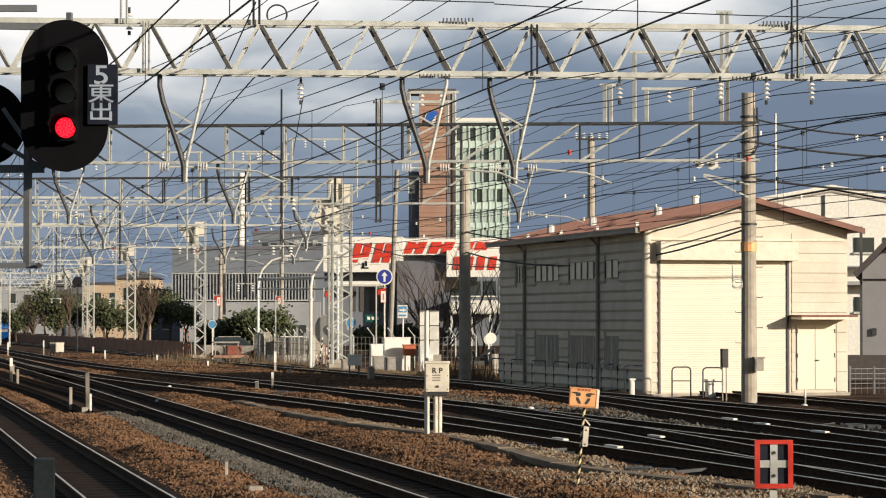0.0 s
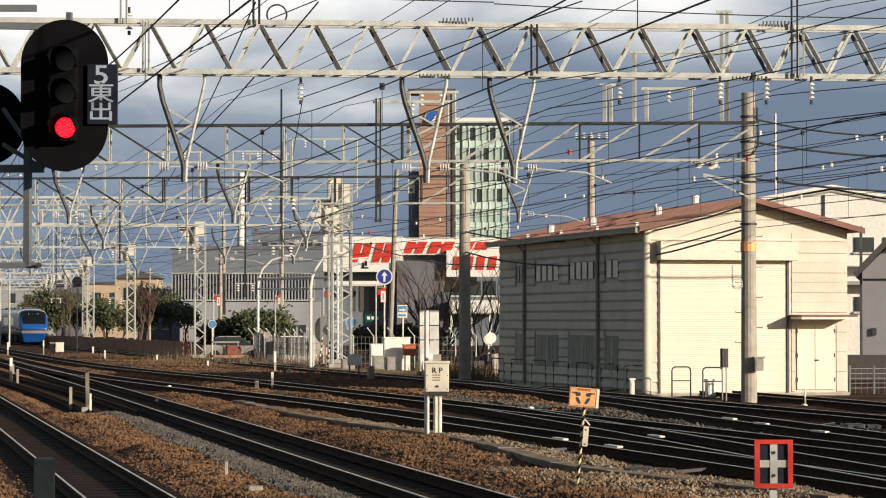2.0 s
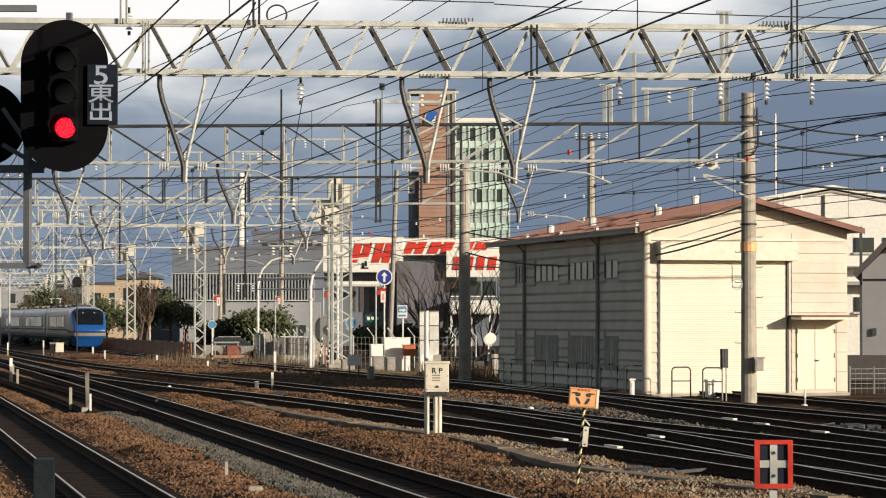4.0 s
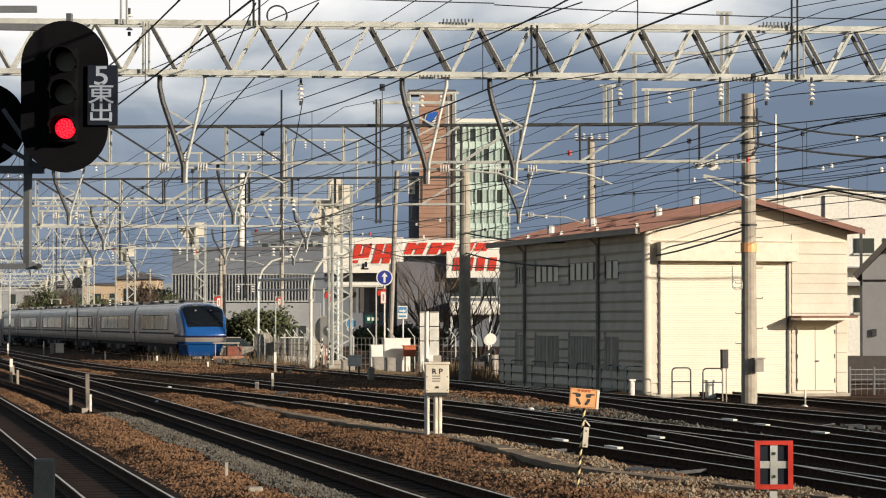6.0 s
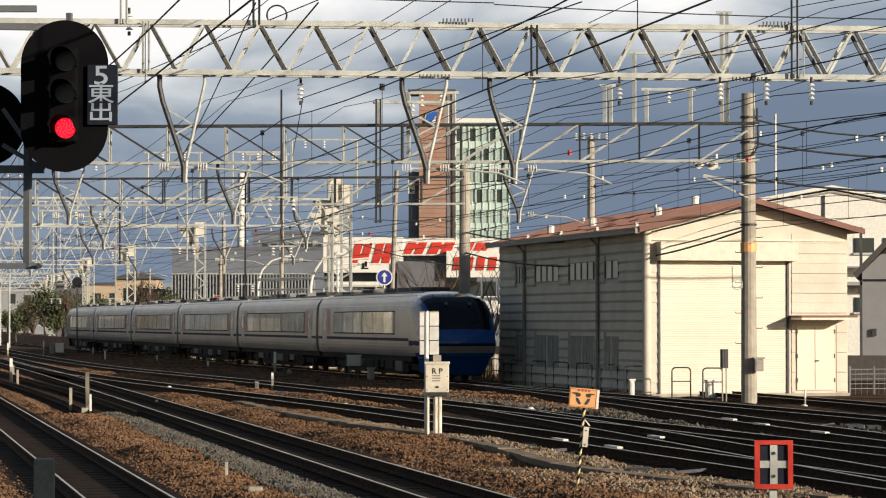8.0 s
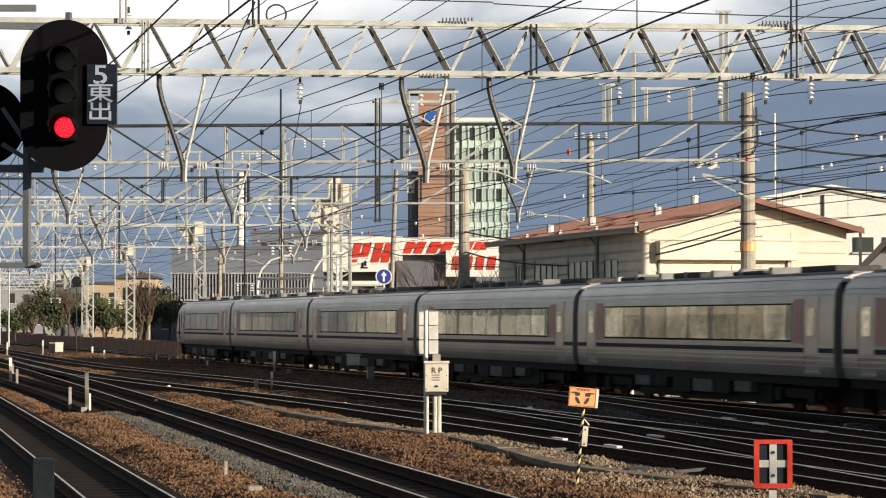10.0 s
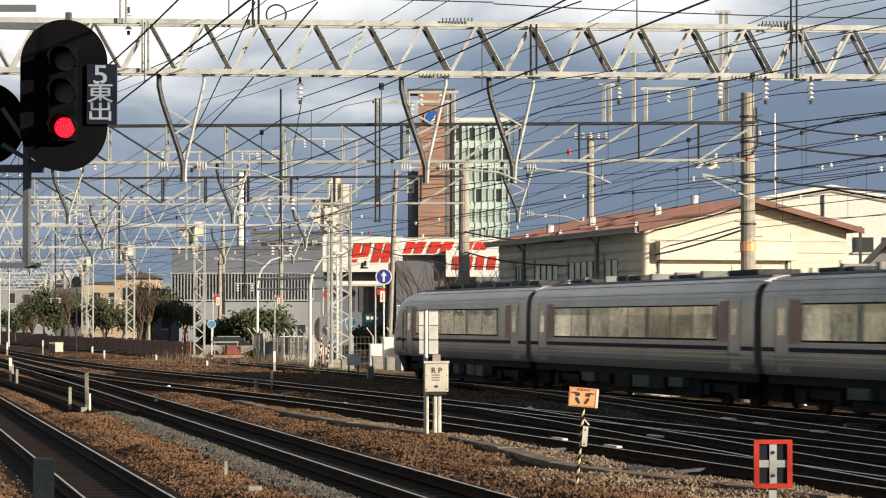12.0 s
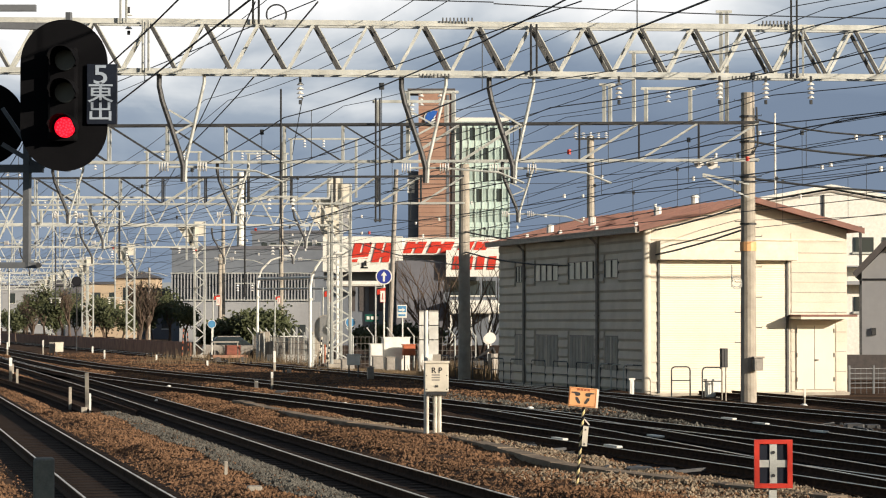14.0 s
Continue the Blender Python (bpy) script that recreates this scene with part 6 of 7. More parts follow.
# ---------------------------------------------------------------- trees
def tree(x, y, top, spread, leafy, seed, label, dense=900):
    rnd = random.Random(seed)
    t = thing("tree", label, "tree", pose(x, y, GZ), group="trees along the railway")
    bm = B()
    tips = []

    def branch(p, d, length, r, depth):
        pts, cur = [p], p
        for i in range(3):
            d = (d + Vector((rnd.uniform(-1, 1), rnd.uniform(-1, 1), rnd.uniform(-0.3, 0.5))) * 0.22).normalized()
            cur = cur + d * length / 3
            pts.append(cur)
        tube(bm, pts, r, 6 if depth < 2 else 4, r * 0.6)
        if depth >= 4 or r < 0.012:
            tips.append(cur)
            return
        for k in range(rnd.randint(2, 4) if depth else rnd.randint(4, 6)):
            ang = rnd.uniform(0, math.tau)
            out = Vector((math.cos(ang) * spread, math.sin(ang) * spread, rnd.uniform(0.5, 1.3)))
            branch(pts[rnd.choice((2, 3))] if depth else pts[rnd.choice((2, 3, 3))], (d * 0.5 + out).normalized(), length * rnd.uniform(0.62, 0.85), r * 0.58, depth + 1)
            if depth >= 3:
                tips.append(cur)

    branch(Vector((0, 0, -0.1)), Vector((0, 0, 1)), top * 0.33, top * 0.028, 0)
    part("trunk", bm, M_BARK, t, "bare branching trunk")
    if leafy:
        verts, faces = [], []
        for i in range(dense):
            c = rnd.choice(tips) + Vector((rnd.gauss(0, 1), rnd.gauss(0, 1), rnd.gauss(-0.6, 1.0))) * top * 0.085
            a = Vector((rnd.uniform(-1, 1), rnd.uniform(-1, 1), rnd.uniform(-1, 1))).normalized() * rnd.uniform(0.08, 0.2) * max(1, top / 6)
            b = a.orthogonal().normalized() * a.length * 0.6
            n0 = len(verts)
            verts += [c - a, c + b, c + a, c - b]
            faces.append((n0, n0 + 1, n0 + 2, n0 + 3))
        me = bpy.data.meshes.new("crown")
        me.from_pydata([tuple(v) for v in verts], [], faces)
        me.materials.append(M_LEAF)
        cr = new("crown", me)
        cr.parent = t
        tagged(cr, "dark green leaves", kind="stuff")


def fan_tree(x, y, stems, top, seed):
    """A bare tree of several upright stems that fan out into twigs."""
    rnd = random.Random(seed)
    t = thing("tree", "bare winter tree fanning out into many fine twigs", "tree", pose(x, y, GZ), group="bare trees by the road")
    bm = B()

    def grow(p, d, length, r, depth):
        pts, cur = [p], p
        for i in range(3):
            d = (d + Vector((rnd.uniform(-1, 1), rnd.uniform(-1, 1), rnd.uniform(-0.2, 0.35))) * 0.15).normalized()
            cur = cur + d * length / 3
            pts.append(cur)
        tube(bm, pts, r, 5 if depth < 2 else 4, r * 0.55)
        if depth < 3:
            for k in range((4, 4, 3)[depth]):
                a = rnd.uniform(0, math.tau)
                out = Vector((math.cos(a), math.sin(a) * 0.8, rnd.uniform(0.1, 0.9)))
                grow(pts[1 + k % 3], (d + out * 0.62).normalized(), length * rnd.uniform(0.45, 0.68), max(0.012, r * 0.52), depth + 1)

    for i in range(stems):
        a = math.pi * (i + 0.5) / stems
        grow(Vector((0.1 * math.cos(a), 0.1 * math.sin(i * 2.3), -0.1)), Vector((math.cos(a) * 0.62, 0.3 * math.sin(i * 2.3), 1)).normalized(), top * rnd.uniform(0.55, 0.72), 0.085, 0)
    part("trunk", bm, M_BARK, t, "dark stems and bare twigs")


fan_tree(-0.25, 165.0, 6, 6.6, 3)
fan_tree(2.35, 168.0, 4, 5.2, 9)
tree(-29.5, 255.0, 6.8, 0.6, False, 5, "bare pruned street tree")
tree(-26.5, 235.0, 5.6, 0.6, False, 17, "bare pruned street tree")
tree(-37.5, 265.0, 6.2, 0.6, False, 21, "bare pruned street tree")
tree(-50.0, 320.0, 5.8, 0.6, False, 25, "bare pruned street tree")
for i, (x, y, h_) in enumerate(((-35.5, 275, 5.4), (-31.5, 280, 6.2), (-27.0, 275, 5.6), (-38.5, 300, 6.4), (-44.0, 300, 4.8), (-48.5, 330, 5.2), (-54.5, 340, 4.9), (-58.5, 370, 6.0), (-63.0, 380, 5.2))):
    tree(x, y, h_ * 0.84, 0.6, True, 40 + i, "green leafy tree behind the railway fence", 2300)
for i, (x, y, h_) in enumerate(((-13.6, 178, 3.1), (-12.4, 178, 3.4), (-11.4, 178, 3.3), (-14.6, 180, 2.8), (-16.0, 182, 2.5), (-3.9, 168, 2.5), (-2.4, 168, 2.4), (-1.2, 168, 2.2), (-4.9, 170, 2.3))):
    tree(x, y, h_, 1.1, True, 70 + i, "dense dark green roadside shrub", 3000)


for i in range(12):
    y = 268 + (i * 29 % 40)
    x = (-0.1623 + i * 0.0058) * y
    tree(x, y, 3.6 + (i * 17 % 9) * 0.33, 0.75, i % 4 != 1, 160 + i, "bushy evergreen tree behind the fence" if i % 4 != 1 else "bare pruned street tree by the line", 1500)
for i in range(16):
    y = 300 + i * 17
    tree(-0.169 * y + 3 + (i * 37 % 23), y, 4.2 + (i * 13 % 7) * 0.5, 0.8, i % 3 > 0, 120 + i, "green leafy tree behind the railway fence" if i % 3 else "bare pruned street tree by the line", 1500)


# ---------------------------------------------------------------- distance beyond the yard
def far_ridge():
    bm = B()
    rnd = random.Random(4)
    prev = None
    for i in range(90):
        x = -420 + i * 9.5
        z = 14 + 6 * noise.noise((x * 0.02, 3, 0)) + rnd.uniform(-2, 3)
        cur = [bm.verts.new((x, 900, -1)), bm.verts.new((x, 900, z)), bm.verts.new((x, 930, z)), bm.verts.new((x, 930, -1))]
        if prev:
            for k in range(3):
                bm.faces.new((prev[k], cur[k], cur[k + 1], prev[k + 1]))
        prev = cur
    tagged(part("backdrop", bm, M_FAR), "hazy distant town skyline", "skyline", kind="structure")


M_FAR = mat("hazy_distance", (0.30, 0.33, 0.36), (0.20, 0.23, 0.26), 0.9, scale=0.05, fine=0.3, bump=0)
far_ridge()


# ---------------------------------------------------------------- ballast stones near the eye
def stones(name, count, u0, u1, band, material, size, seed, label, lift=0.0):
    """Loose eight-faced stones scattered between two lines along the tracks."""
    rnd = np.random.default_rng(seed)
    base = np.array([(1, 0, 0), (-1, 0, 0), (0, 1, 0), (0, -1, 0), (0, 0, 1), (0, 0, -1)], float)
    tri = np.array([(0, 2, 4), (2, 1, 4), (1, 3, 4), (3, 0, 4), (2, 0, 5), (1, 2, 5), (3, 1, 5), (0, 3, 5)])
    u = u0 + (u1 - u0) * rnd.random(count * 3) ** 0.8
    lo, hi = band
    a, b = lo(u), hi(u)
    v = a + (b - a) * rnd.random(len(u))
    z, d = ground_z(u, v)
    keep = np.flatnonzero(d > 1.0)[:count]
    u, v, z = u[keep], v[keep], z[keep] + lift
    n = len(u)
    sz = size * rnd.uniform(0.5, 1.35, (n, 1, 1))
    turn = rnd.random(n) * math.tau
    pts = base[None] * rnd.uniform(0.55, 1.25, (n, 6, 1)) + rnd.normal(0, 0.22, (n, 6, 3))
    c_, s_ = np.cos(turn)[:, None], np.sin(turn)[:, None]
    pts = np.stack([pts[..., 0] * c_ - pts[..., 1] * s_, pts[..., 0] * s_ + pts[..., 1] * c_, pts[..., 2] * 0.85], -1) * sz
    pts += np.stack([u * SA - v * CA, -u * CA - v * SA, z], -1)[:, None, :]
    me = bpy.data.meshes.new(name)
    me.from_pydata(pts.reshape(-1, 3).tolist(), [], (tri[None] + 6 * np.arange(n)[:, None, None]).reshape(-1, 3).tolist())
    me.materials.append(material)
    tagged(new(name, me), label, "gravel", kind="stuff")


def mound(lo, hi):
    return lo, hi


def tv(key):
    us, vs = PATHS[key]
    return lambda u: np.interp(u, us, vs)


stones("ballast_stones", 44000, -85, -24, mound(lambda u: tv("crossover")(u), lambda u: tv("main_second")(u)), M_STONE, 0.033, 1, "loose rusty brown ballast stones")
stones("ballast_stones", 34000, -85, -24, mound(lambda u: tv("main_second")(u), lambda u: tv("main_near")(u)), M_STONE, 0.033, 2, "loose rusty brown ballast stones")
stones("ballast_stones", 16000, -70, -26, mound(lambda u: tv("main_second")(u) + 1.0, lambda u: tv("main_second")(u) + 2.0), M_GREYSTONE, 0.033, 3, "loose pale grey ballast stones", 0.02)
stones("ballast_stones", 14000, -190, -62, mound(lambda u: np.full(len(u), -24.0), lambda u: tv("siding_middle")(u) - 1.2), M_STONE, 0.042, 6, "loose rusty brown ballast stones")
stones("ballast_stones", 9000, -190, -70, mound(lambda u: tv("siding_middle")(u), lambda u: tv("crossover")(u)), M_STONE, 0.042, 7, "loose rusty brown ballast stones")
stones("ballast_stones", 9000, -160, -80, mound(lambda u: tv("main_second")(u) + 1, lambda u: tv("main_near")(u)), M_STONE, 0.042, 9, "loose rusty brown ballast stones")
stones("ballast_stones", 3000, -80, -40, mound(lambda u: tv("siding_middle")(u) - 1.0, lambda u: tv("siding_middle")(u) - 2.4), M_GREYSTONE, 0.05, 4, "loose pale grey ballast stones")
stones("ballast_stones", 6000, -60, -24, mound(lambda u: tv("main_near")(u), lambda u: tv("main_near")(u) + 3), M_STONE, 0.033, 5, "loose rusty brown ballast stones")


M_PALESTONE = mat("pale_tan_stone", (0.30, 0.235, 0.165), (0.03, 0.023, 0.017), 0.9, scale=0.9, fine=30, bump=0.3, island=0.5, spec=0.05)


def trough_line(u):
    return np.interp(u, [-73.4, -63, -56.8, -53.7, -50, -47.2, -44.4, -41.6, -39.4, -37.2, -36, -34.6, -33.5, -31.4], [-13.15, -12.67, -12.72, -12.97, -13.14, -13.02, -12.77, -12.45, -12.26, -12.44, -12.63, -12.82, -13.0, -13.43])


stones("ballast_stones", 7000, -62, -28, mound(lambda u: trough_line(u) - 1.2, lambda u: trough_line(u) + 0.1), M_PALESTONE, 0.034, 14, "loose pale tan ballast stones", 0.015)
stones("ballast_stones", 3000, -40, -27, mound(lambda u: trough_line(u) - 0.2, lambda u: trough_line(u) + 1.5), M_PALESTONE, 0.034, 15, "loose pale tan ballast stones", 0.01)


def trough():
    t = thing("cable_trough", "line of sunken weathered concrete cable trough covers", "cable trough", kind="structure")
    us = (-73.4, -31.4)
    n = int((us[-1] - us[0]) / 1.2)
    rnd = random.Random(8)
    for i in range(n):
        u = us[0] + i * 1.2
        p, q = yard(u, float(trough_line(u)), -0.03), yard(u + 1.19, float(trough_line(u + 1.19)), -0.03)
        off = Vector((0, 0, rnd.uniform(-0.014, 0.004)))
        part("cover", bar(B(), p + off, q + off, 0.30, 0.1), M_TROUGH, t)


M_TROUGH = mat("trough_concrete", (0.33, 0.26, 0.19), (0.17, 0.13, 0.095), 0.9, scale=1.5, spec=0.1)
trough()


def dry_grass():
    rnd = random.Random(12)
    verts, faces = [], []
    for i in range(9000):
        k = rnd.random()
        base = Vector((-6.5, 128.5, GZ)).lerp(Vector((1.6, 108.0, GZ)), k) + Vector((rnd.gauss(0, 0.5), rnd.gauss(0, 1.5), 0))
        if rnd.random() < 0.35:
            base = Vector((rnd.uniform(-17, -7), rnd.uniform(140, 165), GZ))
        hgt = rnd.uniform(0.12, 0.6) * (1.5 if k > 0.75 else 0.45)
        lean = Vector((rnd.uniform(-0.2, 0.2), rnd.uniform(-0.2, 0.2), hgt))
        n0 = len(verts)
        verts += [base - Vector((0.02, 0, 0)), base + Vector((0.02, 0.005, 0)), base + lean]
        faces.append((n0, n0 + 1, n0 + 2))
    me = bpy.data.meshes.new("dry_grass")
    me.from_pydata([tuple(v) for v in verts], [], faces)
    me.materials.append(mat("dead_grass", (0.17, 0.12, 0.07), (0.07, 0.05, 0.03), 0.9, island=0.4, bump=0))
    tagged(new("dry_grass", me), "dry brown winter grass along the fence", "grass", kind="stuff")


dry_grass()


def sleepers():
    me = mesh("sleeper", box(B(), -1.0, -0.12, -0.18, 1.0, 0.12, -0.166), M_SLEEPER)
    tracks = [o for o in scene.objects if o.name.startswith("railway_track")]
    for tr, (key, (us, vs)) in zip(tracks, PATHS.items()):
        n = 0
        for u in np.arange(max(us[0], -110), us[-1], 0.65):
            if n > 145:
                break
            v = float(np.interp(u, us, vs))
            s = new("sleeper", me)
            p = yard(u, v, 0)
            slope = (float(np.interp(u + 1, us, vs)) - float(np.interp(u - 1, us, vs))) / 2
            s.matrix_basis = pose(p.x, p.y, 0, 0, 0, YARD_TURN + 90 - math.degrees(math.atan(slope)))
            s.parent = tr
            n += 1


sleepers()


# ---------------------------------------------------------------- train
HALF = [(0.0, 3.40), (0.6, 3.385), (0.95, 3.32), (1.2, 3.20), (1.32, 3.05), (1.385, 2.84), (1.415, 2.4), (1.42, 1.6), (1.41, 1.3), (1.38, 1.05), (1.33, 0.93)]
M_PINK = mat("door_pinkish_panel", (0.56, 0.27, 0.23), (0.44, 0.22, 0.19), 0.5, 0.1, bump=0)
# pale and dark noise in these two glass colours imitates reflected surroundings
M_WINGLASS = mat("train_glass_reflection_patches", (0.56, 0.56, 0.49), (0.05, 0.055, 0.045), 0.04, 0.75, scale=0.9, fine=2.4, bump=0.3, dist=0.02)
M_WINDIM = mat("train_glass_dim_reflection_patches", (0.30, 0.31, 0.25), (0.03, 0.035, 0.025), 0.04, 0.7, scale=0.8, fine=2.0, bump=0.3, dist=0.02)
M_ROOFGREY = mat("train_roof_grey", (0.24, 0.24, 0.235), (0.16, 0.16, 0.155), 0.6, 0.2, scale=1.0)
M_DARKBOX = mat("grimy_equipment_box", (0.17, 0.16, 0.145), (0.07, 0.065, 0.06), 0.8)
M_WSHIELD = glass("dark_windshield", (0.008, 0.010, 0.012), 0.08)
M_WSHIELD.node_tree.nodes["Principled BSDF"].inputs["Specular IOR Level"].default_value = 0.3
M_ROOFUNIT = mat("sooty_roof_unit", (0.085, 0.08, 0.075), (0.035, 0.033, 0.031), 0.8)
M_RIB = mat("bright_pressed_rib", (0.66, 0.63, 0.58), (0.50, 0.47, 0.43), 0.4, 0.3, bump=0)
M_SEAT = mat("train_curtain", (0.60, 0.56, 0.42), (0.45, 0.42, 0.32), 0.8)


def ring_at(scale_w, top, bottom=0.93):
    """A car cross-section as x, z points from the lower left round to the lower right."""
    out = []
    for x, z in HALF:
        zz = bottom + (z - 0.93) / (3.40 - 0.93) * (top - bottom)
        out.append((x * scale_w, zz))
    return [(-x, z) for x, z in out[::-1]] + out[1:]


def body_strip(bm, y0, y1, s0=1.0, s1=1.0):
    a = [bm.verts.new((x, y0, z)) for x, z in ring_at(s0, 3.40)]
    b = [bm.verts.new((x, y1, z)) for x, z in ring_at(s1, 3.40)]
    for i in range(len(a) - 1):
        f = bm.faces.new((a[i], a[i + 1], b[i + 1], b[i]))
        f.smooth = True
    bm.faces.new([bm.verts.new(v.co) for v in (b[0], b[-1], a[-1], a[0])])
    return a, b


def nose(t, sgn, y_base, blue):
    """Raked cab, 3.6 m long, from y_base outward along sgn."""
    L, n = 3.0, 44
    def z_top(d):
        return float(np.interp(d, [0, 0.12, 0.35, 0.7, 1.1, 1.6, 2.2, 3.0], [1.75, 2.12, 2.45, 2.78, 3.0, 3.18, 3.32, 3.40]))
    def w_at(d):
        q = min(1, d / L)
        return 0.84 + 0.16 * (1 - (1 - q) ** 3) ** 0.7
    def tuck(z, d):
        """The chin and the brow draw back from the foremost line."""
        return (0.20 * max(0.0, (1.42 - z) / 0.5) ** 1.3 + 0.10 * max(0.0, (z - 1.5) / 0.3)) * max(0.0, 1 - d / 1.6)

    rows_ = []
    for i in range(n + 1):
        d = L * (1 - math.cos(math.pi / 2 * i / n)) if i else 0.0
        sq = 1 - 0.52 * (1 - d / L)
        ring = []
        for x, z in ring_at(1.0, z_top(d)):
            if abs(x) < 1.39 and z > 1.6:
                x = math.copysign(1.39 * (abs(x) / 1.39) ** sq, x)
            ring.append((x * w_at(d), z))
        rows_.append((d, ring))
    groups = {"shell": B(), "windshield": B(), "band": B(), "line": B(), "side_shell": B(), "cab_glass": B()}
    def add(key, quad):
        bm = groups[key]
        f = bm.faces.new([bm.verts.new(p) for p in quad])
        f.smooth = True
    def densify(pts):
        """More rings across the section so that bands follow height."""
        out = []
        for (x0, z0), (x1, z1) in zip(pts, pts[1:]):
            for j in range(9):
                out.append((x0 + (x1 - x0) * j / 9, z0 + (z1 - z0) * j / 9))
        out.append(pts[-1])
        return out
    rows_ = [(d, densify(p)) for d, p in rows_]
    def classify(d, x, z, w):
        if blue:
            if z < 1.08:
                return "band" if d > 2.2 else "shell"
            if z < 1.34:
                return "band"
            if z < 1.44 + 0.08 * (d > 1.2):
                return "line"
            lim = 1.45 + (z - 1.5) * 0.95
            if d > lim:
                return "side_shell"
            if z > 1.95 and d < 2.0 and abs(x) < w * 1.41 * 0.87 and z < 3.29:
                return "windshield"
            return "shell"
        if 1.49 < z < 1.61 and d > 1.0:
            return "line"
        if z > 1.95 and d < 1.9 and z < 3.3 and abs(x) < w * 1.41 * 0.86:
            return "windshield"
        if 1.9 < z < 2.75 and 0.15 < d < 1.35:
            return "cab_glass"
        return "side_shell"
    for (d0, p0), (d1, p1) in zip(rows_, rows_[1:]):
        for i in range(len(p0) - 1):
            cx, cz = (p0[i][0] + p1[i + 1][0]) / 2, (p0[i][1] + p1[i + 1][1]) / 2
            quad = [(x, y_base + sgn * (L - dd - tuck(z, dd)), z) for dd, (x, z) in ((d0, p0[i]), (d0, p0[i + 1]), (d1, p1[i + 1]), (d1, p1[i]))]
            add(classify((d0 + d1) / 2, cx, cz, w_at(d0)), quad)
    # blunt front face
    d, p = rows_[0]
    for i in range(len(p) // 2):
        j = len(p) - 1 - i
        if j - i < 2:
            break
        a, b, c_, e = p[i], p[i + 1], p[j - 1], p[j]
        if abs(b[0] - c_[0]) < 1e-6:
            quad = [a, b, e]
        else:
            quad = [a, b, c_, e]
        add(classify(0, 0, (a[1] + b[1]) / 2, 0.84), [(x, y_base + sgn * (L - tuck(z, 0)), z) for x, z in quad])
    names = {"shell": ("nose_shell", M_BLUE, "glossy blue cab nose"), "windshield": ("windshield", M_WSHIELD, "dark raked windshield"), "band": ("nose_band", M_STAIN, "silver band"), "line": ("nose_stripe", M_NAVYLINE, "navy stripe"),
             "side_shell": ("cab_side", M_STAIN, "silver cab side"), "cab_glass": ("cab_window", M_WINDIM, "raked cab side window")}
    for key, bm in groups.items():
        if not bm.faces:
            bm.free()
            continue
        bmesh.ops.remove_doubles(bm, verts=bm.verts, dist=0.0005)
        if key == "cab_glass" or (key == "line" and not blue):
            other = bm.copy()
            bmesh.ops.delete(other, geom=[v for v in other.verts if v.co.x > 0], context="VERTS")
            bmesh.ops.delete(bm, geom=[v for v in bm.verts if v.co.x <= 0], context="VERTS")
            part(names[key][0], other, names[key][1], t, names[key][2])
        part(names[key][0], bm, names[key][1], t, names[key][2])
    sk = B()
    y_out = y_base + sgn * (L - 0.15)
    a = [(-0.9, y_out - sgn * 0.60, 0.22), (0.9, y_out - sgn * 0.60, 0.22), (1.2, y_base + sgn * 0.9, 0.3), (-1.2, y_base + sgn * 0.9, 0.3)]
    b = [(-1.1, y_out - sgn * 0.10, 0.95), (1.1, y_out - sgn * 0.10, 0.95), (1.3, y_base + sgn * 0.9, 0.95), (-1.3, y_base + sgn * 0.9, 0.95)]
    if not blue:
        a[0], a[1] = (-0.85, y_out - sgn * 0.12, 0.26), (0.85, y_out - sgn * 0.12, 0.26)
        b[0], b[1] = (-1.05, y_out + sgn * 0.16, 0.95), (1.05, y_out + sgn * 0.16, 0.95)
    va, vb = [sk.verts.new(p) for p in a], [sk.verts.new(p) for p in b]
    sk.faces.new(va), sk.faces.new(vb)
    for i in range(4):
        sk.faces.new((va[i], va[(i + 1) % 4], vb[(i + 1) % 4], vb[i]))
    part("skirt", sk, M_BLUE if blue else M_UNDER, t, "blue front skirt" if blue else "dark rear skirt", bevel=0.06)
    if not blue:
        part("coupler", box(B(), -0.15, min(y_out, y_out - sgn * 0.35), 0.62, 0.15, max(y_out, y_out - sgn * 0.35), 0.85), M_UNDER, t)
    for s in (-1, 1):
        part("headlight", disc(B(), s * 0.45, 2.92 if blue else 1.3, 0.055, y_base + sgn * (L - (1.0 if blue else -0.02)) - 0.05, y_base + sgn * (L - (1.0 if blue else -0.02)) + 0.05, 12), M_GREYB, t, "clear headlamp")
        part("wiper", tube(B(), [(s * 0.2, y_base + sgn * (L - 0.06), 2.1), (s * 0.75, y_base + sgn * (L - 0.16), 2.3)], 0.015, 5), M_BLACK, t)


